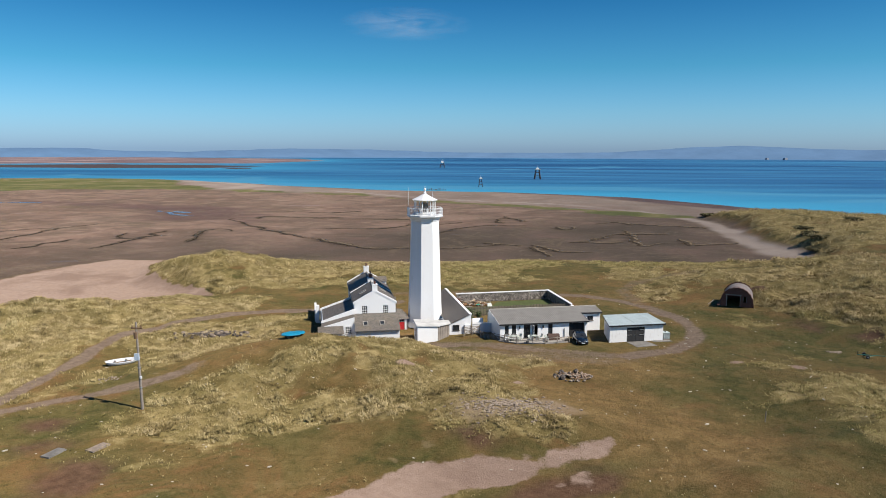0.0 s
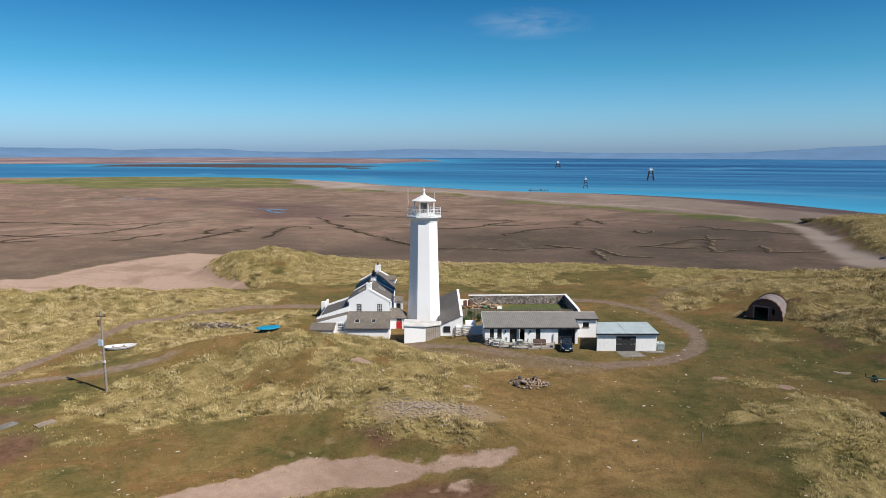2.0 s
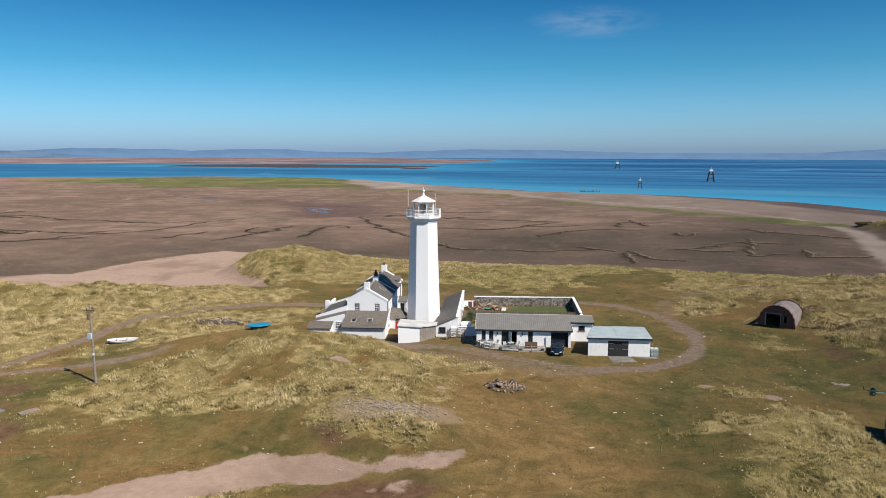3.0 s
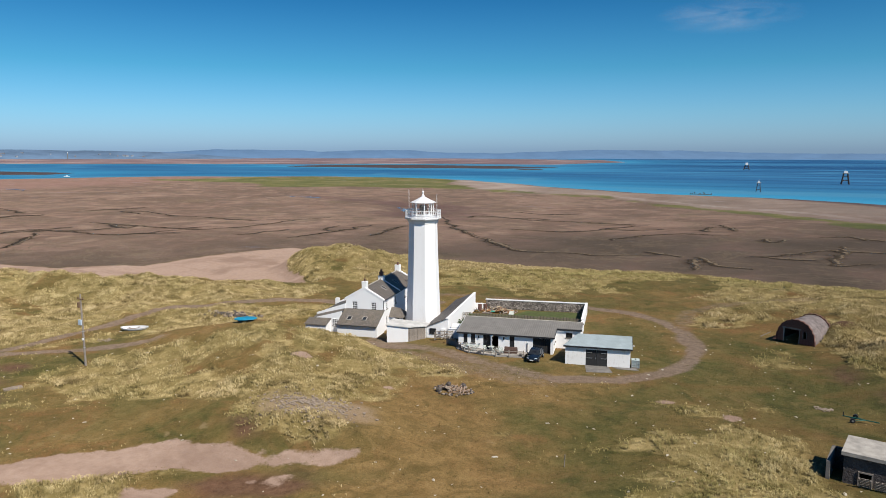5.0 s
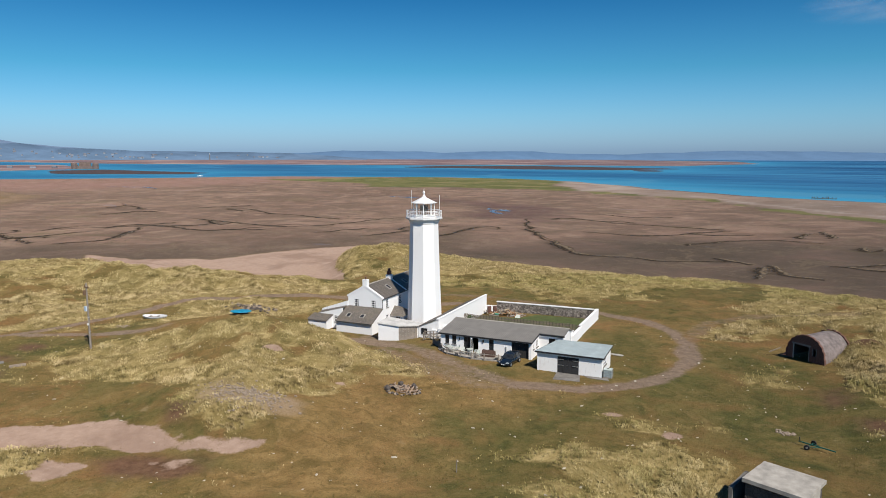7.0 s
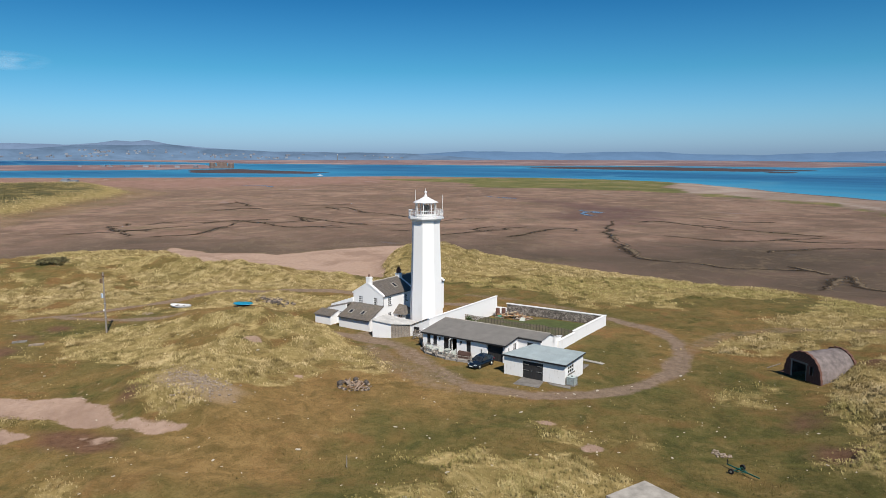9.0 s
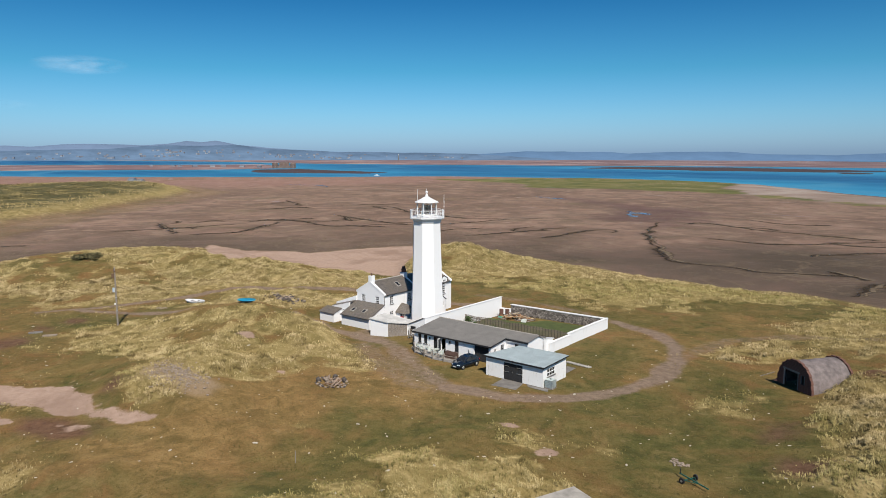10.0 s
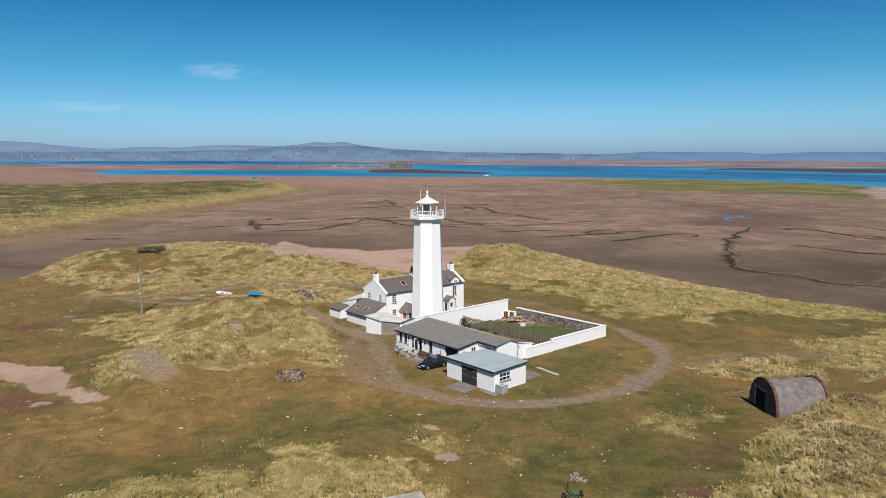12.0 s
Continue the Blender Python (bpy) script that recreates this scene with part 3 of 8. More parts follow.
    bch = ramp(N, K, tex_noise(N, K, 0.02, 5, 0.6, P, 0.6), (0.36, (0.190, 0.143, 0.120)), (0.6, (0.265, 0.222, 0.192)))
    mud = blend(N, K, attr(N, "beach"), mud, bch)
    edge = calc(N, K, "ADD", attr(N, "spit"), calc(N, K, "MULTIPLY", calc(N, K, "SUBTRACT", fine, 0.5), 1.2))
    sward = ramp(N, K, blot, (0.36, (0.064, 0.072, 0.022)), (0.50, (0.098, 0.096, 0.033)), (0.64, (0.161, 0.132, 0.064)))
    mud = blend(N, K, ramp(N, K, edge, (0.35, (0, 0, 0)), (0.70, (0.95, 0.95, 0.95))), mud, sward)
    shore = ramp(N, K, tex_noise(N, K, 0.03, 5, 0.6, P, 0.5, (1, 2, 1, -35)), (0.38, (0.059, 0.040, 0.038)), (0.62, (0.115, 0.077, 0.071)))
    mud = blend(N, K, attr(N, "strand"), mud, shore)
    scrub = ramp(N, K, tex_noise(N, K, 0.06, 7, 0.75, P, 0.5), (0.40, (0, 0, 0)), (0.52, (0.9, 0.9, 0.9)))
    col = blend(N, K, calc(N, K, "MULTIPLY", attr(N, "scrub"), scrub), col, (0.043, 0.043, 0.019))
    wet = ramp(N, K, tex_noise(N, K, 0.012, 4, 0.5, P, 1.0, (1, 2.5, 1)), (0.66, (0, 0, 0)), (0.70, (1, 1, 1)))
    col = blend(N, K, attr(N, "mud"), col, mud)
    K.new(col, b.inputs["Base Color"])
    rough = calc(N, K, "SUBTRACT", 0.95, calc(N, K, "MULTIPLY", calc(N, K, "MULTIPLY", wet, attr(N, "mud")), 0.45))
    K.new(rough, b.inputs["Roughness"])
    relief(N, K, b, calc(N, K, "ADD", n1, n02), 0.8, 0.12)
    return m


def sea_material():
    m, N, K, b = shader("sea_water", 0.5)
    P = N.new("ShaderNodeTexCoord").outputs["Object"]
    big = tex_noise(N, K, 0.0022, 5, 0.55, P, 0.4, (1, 7, 1, 4))
    far = tex_noise(N, K, 0.0009, 4, 0.6, P, 0.3, (0.6, 3.0, 1, 3))
    big = calc(N, K, "ADD", calc(N, K, "MULTIPLY", big, 0.45), calc(N, K, "MULTIPLY", far, 0.55))
    col = ramp(N, K, big, (0.40, (0.016, 0.062, 0.155)), (0.49, (0.025, 0.098, 0.218)), (0.60, (0.046, 0.175, 0.32)))
    col = blend(N, K, attr(N, "shallow"), col, (0.045, 0.265, 0.43))
    lanes = calc(N, K, "ABSOLUTE", calc(N, K, "SUBTRACT", tex_noise(N, K, 0.0007, 3, 0.5, P, 0.6, (0.5, 2.6, 1, 12)), 0.5))
    col = blend(N, K, ramp(N, K, lanes, (0.004, (0.6, 0.6, 0.6)), (0.012, (0, 0, 0))), col, (0.07, 0.23, 0.36))
    K.new(col, b.inputs["Base Color"])
    b.inputs["IOR"].default_value = 1.33
    b.inputs["Specular IOR Level"].default_value = 0.15
    w = calc(N, K, "ADD", tex_noise(N, K, 0.25, 4, 0.6, P, 0.0, (1, 2.2, 1, 20)), tex_noise(N, K, 0.05, 3, 0.6, P, 0.0, (1, 2, 1, 20)))
    relief(N, K, b, w, 0.35, 0.6)
    return m


GROUND = ground_material()
gm = sheet("ground", GX, GY, GZ, MASKS)
gm.materials.append(GROUND)
tagged(new("ground", gm), "bleached turf, sandy tracks and wide brown tidal mudflats", "ground", kind="structure")
sx, sy = np.meshgrid(np.linspace(-4800, 4800, 161), np.concatenate([np.linspace(-4700, 0, 30)[:-1], np.linspace(0, 4850, 120)]))
off = -inside_distance(sx, sy, SHORE)
shallow = np.maximum.reduce([np.exp(-np.maximum(off, 0) / 120)] + [0.7 * np.exp(-np.maximum(-inside_distance(sx, sy, k), 0) / 130) for k in BANKS])
sm = sheet("sea", sx, sy, sea_z(sx, sy), dict(shallow=np.clip(shallow, 0, 1)))
sm.materials.append(sea_material())
tagged(new("sea", sm), "calm blue sea water in bright sunlight", "sea", kind="structure")


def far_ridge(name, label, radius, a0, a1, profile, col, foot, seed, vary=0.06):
    """A far range of hills along a bearing, degrees left of straight ahead: an upright rough ribbon with a slope in
    front. Its base colour holds the haze.
    """
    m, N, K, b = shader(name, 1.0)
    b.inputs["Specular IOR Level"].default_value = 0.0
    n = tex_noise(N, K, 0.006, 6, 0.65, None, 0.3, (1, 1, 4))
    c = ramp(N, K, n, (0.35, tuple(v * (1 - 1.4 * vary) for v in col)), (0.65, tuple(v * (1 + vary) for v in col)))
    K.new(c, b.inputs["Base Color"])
    steps = int(abs(a1 - a0) * 5) + 2
    vs, fs = [], []
    for i in range(steps):
        a = a0 + (a1 - a0) * i / (steps - 1)
        h = profile(a) + 7 * (float(fbm(np.array([a * 10.0]), np.array([seed * 5.0]), 14, 4, seed)[()][0]) - 0.45)
        for r, z in ((radius - 160, SEA - 30), (radius, foot + max(h, -24)), (radius + 200, SEA - 30)):
            vs.append((-math.sin(radians(a)) * r, math.cos(radians(a)) * r, z))
    for i in range(steps - 1):
        for k in range(2):
            fs.append((3 * i + k, 3 * i + k + 1, 3 * i + k + 4, 3 * i + k + 3))
    me = bpy.data.meshes.new(name)
    me.from_pydata(vs, [], fs)
    me.materials.append(m)
    for p in me.polygons:
        p.use_smooth = True
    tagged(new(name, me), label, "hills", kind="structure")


def skyline(radius, *points):
    """Heights from (bearing, rise above the eye's level) pairs."""
    bs, hs = zip(*points)
    return lambda a: 27.6 + radius / 1252 * float(np.interp(a, bs, hs))


# haze over these ranges is put into their pale blue base colours
far_ridge("backdrop_mountains", "mountains on the horizon, painted very pale blue for haze", 4780, 52, 125,
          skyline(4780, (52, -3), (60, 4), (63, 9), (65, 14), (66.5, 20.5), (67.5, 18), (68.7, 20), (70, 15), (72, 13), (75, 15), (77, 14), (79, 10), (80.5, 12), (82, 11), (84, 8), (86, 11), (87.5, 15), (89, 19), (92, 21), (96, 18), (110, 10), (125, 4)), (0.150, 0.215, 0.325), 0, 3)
far_ridge("backdrop_hills_far", "hills along the horizon, painted pale blue for haze", 4700, -60, 58,
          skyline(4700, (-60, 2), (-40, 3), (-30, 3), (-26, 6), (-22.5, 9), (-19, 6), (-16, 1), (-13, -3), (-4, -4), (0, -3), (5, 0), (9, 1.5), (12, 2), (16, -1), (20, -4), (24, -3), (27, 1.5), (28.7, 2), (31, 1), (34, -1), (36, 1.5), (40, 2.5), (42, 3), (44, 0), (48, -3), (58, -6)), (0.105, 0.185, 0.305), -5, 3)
far_ridge("backdrop_hills_near", "low hills along a far coast, painted dull blue for haze", 4350, 40, 125,
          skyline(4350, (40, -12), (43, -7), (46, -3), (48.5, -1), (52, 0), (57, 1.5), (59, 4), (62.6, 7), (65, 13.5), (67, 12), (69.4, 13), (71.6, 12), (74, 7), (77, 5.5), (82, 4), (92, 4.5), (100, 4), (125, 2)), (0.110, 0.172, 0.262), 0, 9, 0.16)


def cloud(name, bearing, elevation, wide, high, seed, strength):
    """A thin wisp of high cloud."""
    d = 4500
    a, e = radians(bearing), radians(elevation)
    c = Vector((-math.sin(a) * math.cos(e), math.cos(a) * math.cos(e), math.sin(e))) * d + Vector((0, 0, 27))
    m = bpy.data.materials.new(name)
    m.use_nodes = True
    N, K = m.node_tree.nodes, m.node_tree.links
    b = N["Principled BSDF"]
    b.inputs["Base Color"].default_value = (0.9, 0.92, 0.95, 1)
    b.inputs["Roughness"].default_value = 1.0
    b.inputs["Specular IOR Level"].default_value = 0.0
    P = N.new("ShaderNodeTexCoord").outputs["Object"]
    sp = N.new("ShaderNodeMapping")
    sp.inputs["Scale"].default_value = (2.0 / wide, 2.0 / high, 1)
    K.new(P, sp.inputs[0])
    gr = N.new("ShaderNodeTexGradient")
    gr.gradient_type = "SPHERICAL"
    K.new(sp.outputs[0], gr.inputs[0])
    ns = tex_noise(N, K, 0.0035, 4, 0.5, P, 0.8, (1, 4.0, 1, 10 + seed))
    al = calc(N, K, "MULTIPLY", calc(N, K, "MULTIPLY", gr.outputs["Fac"], ramp(N, K, ns, (0.34, (0, 0, 0)), (0.75, (1, 1, 1)))), strength, True)
    K.new(al, b.inputs["Alpha"])
    me = bpy.data.meshes.new(name)
    me.from_pydata([(-wide / 2, -high / 2, 0), (wide / 2, -high / 2, 0), (wide / 2, high / 2, 0), (-wide / 2, high / 2, 0)], [], [(0, 1, 2, 3)])
    me.materials.append(m)
    ob = new(name, me)
    ob.matrix_basis = look(c, Vector((0, 0, 27))) @ pose(0, 0, 0, 0, 180, 180) @ pose(0, 0, 0, 0, 0, 180)
    ob.visible_shadow = False
    tagged(ob, "thin wisp of white cloud in a clear sky", "cloud", kind="structure")


cloud("backdrop_cloud_a", 3.0, 9.6, 820, 210, 0, 0.5)
cloud("backdrop_cloud_b", 75.5, 6.3, 520, 110, 5, 0.45)
cloud("backdrop_cloud_c", 84.0, 3.4, 900, 70, 9, 0.3)


# ---- creeks and pools on the mud ----
def ragged_mud(name, col, reach, rough=0.95):
    """Mud that frays out towards the sides of its band."""
    m, N, K, b = shader(name, rough)
    b.inputs["Specular IOR Level"].default_value = 0.1
    P = N.new("ShaderNodeTexCoord").outputs["Object"]
    n = tex_noise(N, K, 0.35, 5, 0.7, P, 0.6)
    slow = tex_noise(N, K, 0.05, 3, 0.5, P)
    f = calc(N, K, "ADD", calc(N, K, "MULTIPLY", attr(N, "core"), 1.0), calc(N, K, "ADD", calc(N, K, "MULTIPLY", calc(N, K, "SUBTRACT", n, 0.5), 1.5), calc(N, K, "MULTIPLY", calc(N, K, "SUBTRACT", slow, 0.5), 2.0)))
    K.new(ramp(N, K, f, (0.35, (0, 0, 0)), (0.85, (reach, reach, reach))), b.inputs["Alpha"])
    K.new(ramp(N, K, n, (0.3, tuple(c * 0.7 for c in col)), (0.7, tuple(c * 1.25 for c in col))), b.inputs["Base Color"])
    return m


def ribbon(name, label, pts, width, mat, lift, seed):
    rng = random.Random(seed)
    P = [Vector((*p, 0)) for p in pts]
    fine = []
    for i in range(len(P) - 1):
        p0, p1, p2, p3 = P[max(0, i - 1)], P[i], P[i + 1], P[min(len(P) - 1, i + 2)]
        n = max(2, int((p2 - p1).length / 1.6))
        for k in range(n):
            q = k / n
            fine.append(0.5 * (2 * p1 + (p2 - p0) * q + (2 * p0 - 5 * p1 + 4 * p2 - p3) * q * q + (3 * p1 - p0 - 3 * p2 + p3) * q ** 3))
    fine.append(P[-1])
    vs, fs = [], []
    for i, p in enumerate(fine):
        d = (fine[min(i + 1, len(fine) - 1)] - fine[max(i - 1, 0)]).normalized()
        s = Vector((-d.y, d.x, 0))
        j, k, m = [float(vnoise(np.array([i * 1.0]), np.array([seed * q]), sc, seed)[0]) for q, sc in ((3.1, 5), (7.7, 4), (5.3, 1.6))]
        c = p + s * ((j - 0.5) * 4 + (m - 0.5) * 2.4)
        w = width * (0.5 + 1.1 * k) * min(1, 0.25 + 4 * i / len(fine), 0.25 + 4 * (len(fine) - i) / len(fine))
        for e in (-1, 0, 1):
            q = c + s * w * e * rng.uniform(0.8, 1.2)
            vs.append((q.x, q.y, ground_z(q.x, q.y) + lift))
    for i in range(len(fine) - 1):
        for k in (0, 1):
            fs.append((3 * i + k, 3 * i + k + 1, 3 * i + k + 4, 3 * i + k + 3))
    me = bpy.data.meshes.new(name)
    me.from_pydata(vs, [], fs)
    me.attributes.new("core", "FLOAT", "POINT").data.foreach_set("value", np.tile([0.0, 1.0, 0.0], len(fine)).astype(np.float32))
    me.materials.append(mat)
    tagged(new(name, me), label, "creek", kind="structure")


WETMUD = ragged_mud("wet_creek_mud", (0.046, 0.035, 0.025), 0.85)
# paler mud colour that stands for sunlight on the far bank
SUNLIT_BANK = ragged_mud("sunlit_bank_mud", (0.150, 0.115, 0.080), 0.9)
STAIN = ragged_mud("damp_mud", (0.080, 0.060, 0.045), 0.35)
CREEKS = [
    [(-246, 166), (-243, 175), (-240, 188), (-234, 197), (-229, 205), (-218, 211), (-198, 206), (-182, 207), (-180, 214), (-176, 229), (-167, 240), (-160, 254), (-159, 272), (-160, 294), (-154, 315)],
    [(-182, 157), (-187, 166), (-202, 185), (-221, 200)], [(-188, 144), (-186, 153), (-182, 163)],
    [(-303, 308), (-279, 312), (-248, 297), (-217, 293), (-183, 283), (-172, 292), (-160, 294)],
    [(-398, 298), (-361, 286), (-339, 278)], [(-326, 295), (-316, 312), (-310, 338)],
    [(-113, 223), (-111, 226), (-110, 236), (-110, 254), (-104, 263)],
]
CREEKS += [
    [(-249, 249), (-216, 243), (-188, 239), (-169, 239)], [(-139, 225), (-134, 236), (-134, 251)],
    [(-104, 343), (-72, 285), (-52, 259), (-38, 241), (-28, 230), (-20, 224), (-6, 226), (4, 226), (18, 235), (26, 233)],
    [(-88, 340), (-90, 354), (-75, 351), (-57, 343), (-40, 341), (-22, 343)], [(-51, 292), (-38, 291), (-24, 293), (-13, 310), (-3, 335)],
    [(-86, 394), (-64, 386), (-45, 394)], [(-82, 277), (-92, 287), (-94, 273), (-88, 253), (-88, 239)],
]
CREEKS += [
    [(-3, 268), (1, 281), (12, 300), (22, 308)], [(30, 235), (33, 226), (36, 218), (46, 217)], [(42, 243), (49, 249), (58, 258), (68, 270)],
    [(71, 281), (69, 258), (66, 235), (74, 240), (77, 240)], [(84, 253), (82, 236), (90, 236), (100, 242)], [(29, 346), (33, 332), (37, 319)],
    [(13, 241), (20, 237)], [(47, 296), (50, 286), (55, 294)], [(65, 306), (76, 313), (82, 302)],
    [(-225, 125), (-218, 143), (-222, 148), (-210, 156)], [(-194, 140), (-223, 147), (-254, 154)], [(-230, 189), (-239, 208), (-214, 209)],
    [(-197, 75), (-188, 87)], [(-316, 234), (-327, 263), (-308, 270)],
]
rills = random.Random(3)
for line in list(CREEKS):
    for a, b in zip(line, line[1:]):
        if rills.random() < 0.3:
            q, side = rills.random(), rills.choice((-1, 1))
            d = Vector((b[0] - a[0], b[1] - a[1]))
            n = Vector((-d.y, d.x)).normalized() * side
            p0 = Vector(a) + d * q
            p1 = p0 + n * rills.uniform(4, 10) + d.normalized() * rills.uniform(2, 14)
            p2 = p1 + n * rills.uniform(2, 9) + d.normalized() * rills.uniform(4, 18)
            CREEKS.append([tuple(p0), tuple(p1), tuple(p2)])
for k, line in enumerate(CREEKS):
    ribbon("damp_mud", "dark damp mud beside a creek", line, 3.4, STAIN, 0.04, 130 + k)
    # pale ribbon shifted to the far side: sunlit bank put in as colour
    ribbon("sunlit_bank", "far bank of a creek, painted pale as if sunlit", [(x + (0.9 if x > -60 else -0.7), y + 1.6) for x, y in line], 1.5, SUNLIT_BANK, 0.07, 130 + k)
    ribbon("creek", "dark wet winding creek in the mud", line, 1.05, WETMUD, 0.10, 130 + k)
POOL = ragged_mud("pool_water", (0.13, 0.14, 0.19), 1.0, 0.25)
for k, line in enumerate(([(-162, 399), (-151, 388), (-146, 377), (-130, 362)], [(-150, 395), (-138, 384)], [(-640, 420), (-600, 440), (-560, 430)], [(-300, 470), (-285, 462), (-262, 462)])):
    ribbon("pool", "shallow bluish pool left on the mud", line, 3.6, POOL, 0.10, 60 + k)


# ---- building helpers ----
L = pose(-3.0, 115.9, 0, 0, 0, 10.5)      # the lighthouse compound: u along the front, v away from it
OFF = {}


def thing(name, label, category, at=(0, 0, 0), frame_=None, group="", kind=""):
    """An empty at the base of a thing; its parts are given in the frame's own metres."""
    ob = new(name)
    ob.empty_display_size = 0.3
    ob.matrix_basis = (L if frame_ is None else frame_) @ Matrix.Translation(at)
    OFF[ob.name] = Vector(at)
    return tagged(ob, label, category, group, kind)


def part(name, bm, mat, parent, label="", bevel=0.0, smooth_=False):
    root = parent
    while root.parent:
        root = root.parent
    if bevel > 0:
        bmesh.ops.bevel(bm, geom=[e for e in bm.edges if e.is_manifold and e.calc_face_angle(0) > 0.5], offset=bevel, segments=1, affect="EDGES")
    if root.name in OFF:
        bmesh.ops.translate(bm, vec=-OFF[root.name], verts=bm.verts)
    bmesh.ops.recalc_face_normals(bm, faces=bm.faces)
    me = bpy.data.meshes.new(name)
    bm.to_mesh(me)
    bm.free()
    me.materials.append(mat)
    if smooth_:
        for p in me.polygons:
            p.use_smooth = True
    ob = new(name, me)
    ob.parent = parent
    if label:
        ob["label"] = label
    return ob


def solid(pts, faces):
    bm = bmesh.new()
    vs = [bm.verts.new(p) for p in pts]
    for f in faces:
        bm.faces.new([vs[i] for i in f])
    return bm


def add_box(bm, x0, x1, y0, y1, z0, z1):
    vs = [bm.verts.new((x, y, z)) for z in (z0, z1) for y in (y0, y1) for x in (x0, x1)]
    for f in ((0, 2, 3, 1), (4, 5, 7, 6), (0, 1, 5, 4), (2, 6, 7, 3), (0, 4, 6, 2), (1, 3, 7, 5)):
        bm.faces.new([vs[i] for i in f])
    return bm


def box(*a):
    return add_box(bmesh.new(), *a)


def add_slab(bm, pts, down):
    """A slab under (or before) a flat polygon, thick along the vector down."""
    d = Vector(down)
    top = [bm.verts.new(p) for p in pts]
    low = [bm.verts.new(Vector(p) + d) for p in pts]
    bm.faces.new(top)
    bm.faces.new(low[::-1])
    n = len(pts)
    for i in range(n):
        bm.faces.new((top[i], low[i], low[(i + 1) % n], top[(i + 1) % n]))
    return bm


def slab(pts, down):
    return add_slab(bmesh.new(), pts, down)


def add_tube(bm, a, b, r0, r1=None, n=8):
    a, b = Vector(a), Vector(b)
    r1 = r0 if r1 is None else r1
    q = (b - a).to_track_quat("Z", "Y")
    ra = [bm.verts.new(a + q @ Vector((r0 * math.cos(2 * math.pi * k / n), r0 * math.sin(2 * math.pi * k / n), 0))) for k in range(n)]
    rb = [bm.verts.new(b + q @ Vector((r1 * math.cos(2 * math.pi * k / n), r1 * math.sin(2 * math.pi * k / n), 0))) for k in range(n)]
    for k in range(n):
        bm.faces.new((ra[k], ra[(k + 1) % n], rb[(k + 1) % n], rb[k]))
    bm.faces.new(ra[::-1])
    bm.faces.new(rb)
    return bm


def tube(a, b, r0, r1=None, n=8):
    return add_tube(bmesh.new(), a, b, r0, r1, n)


def add_ring(bm, levels, n=8, turn=22.5, cap=True):
    """Stacked polygons (radius, z), joined and closed."""
    rings = []
    for r, z in levels:
        rings.append([bm.verts.new((r * math.cos(radians(turn + 360 * k / n)), r * math.sin(radians(turn + 360 * k / n)), z)) for k in range(n)])
    for lo, hi in zip(rings, rings[1:]):
        for k in range(n):
            bm.faces.new((lo[k], lo[(k + 1) % n], hi[(k + 1) % n], hi[k]))
    if cap:
        bm.faces.new(rings[0][::-1])
        bm.faces.new(rings[-1])
    return bm


def wall(a, b, z0, z1, thick, holes=(), gable=None, inward=1):
    """A wall from a to b on the plan, with rectangular openings (from, to, low, high) along it, and a gable peak (along, z) if given.
    It is thick to its left (inward=1) or right (-1)."""
    bm = bmesh.new()
    a, b = Vector((*a, 0)), Vector((*b, 0))
    d = (b - a)
    length = d.length
    d.normalize()
    n = Vector((-d.y, d.x, 0)) * thick * inward
    xs = sorted({0.0, length, *[h[0] for h in holes], *[h[1] for h in holes]})
    zs = sorted({z0, z1, *[h[2] for h in holes], *[h[3] for h in holes]})
    cache = {}

    def vert(x, z, back):
        k = (round(x, 4), round(z, 4), back)
        if k not in cache:
            cache[k] = bm.verts.new(a + d * x + Vector((0, 0, z)) + (n if back else Vector()))
        return cache[k]

    def full(i, j):
        if i < 0 or j < 0 or i >= len(xs) - 1 or j >= len(zs) - 1:
            return False
        cx, cz = (xs[i] + xs[i + 1]) / 2, (zs[j] + zs[j + 1]) / 2
        return not any(h[0] < cx < h[1] and h[2] < cz < h[3] for h in holes)

    for i in range(len(xs) - 1):
        for j in range(len(zs) - 1):
            if not full(i, j):
                continue
            x0, x1, y0, y1 = xs[i], xs[i + 1], zs[j], zs[j + 1]
            bm.faces.new([vert(x0, y0, 0), vert(x1, y0, 0), vert(x1, y1, 0), vert(x0, y1, 0)])
            bm.faces.new([vert(x0, y0, 1), vert(x0, y1, 1), vert(x1, y1, 1), vert(x1, y0, 1)])
            top_open = not full(i, j + 1) and not (gable and j == len(zs) - 2)
            for cond, p, q in ((not full(i - 1, j), (x0, y0), (x0, y1)), (not full(i + 1, j), (x1, y0), (x1, y1)),
                               (not full(i, j - 1), (x0, y0), (x1, y0)), (top_open, (x0, y1), (x1, y1))):
                if cond:
                    bm.faces.new([vert(*p, 0), vert(*q, 0), vert(*q, 1), vert(*p, 1)])
    if gable:
        px, pz = gable
        f = [vert(x, z1, 0) for x in xs] + [vert(px, pz, 0)]
        g = [vert(x, z1, 1) for x in xs] + [vert(px, pz, 1)]
        bm.faces.new(f)
        bm.faces.new(g[::-1])
        bm.faces.new((f[-2], f[-1], g[-1], g[-2]))
        bm.faces.new((f[-1], f[0], g[0], g[-1]))
    return bm


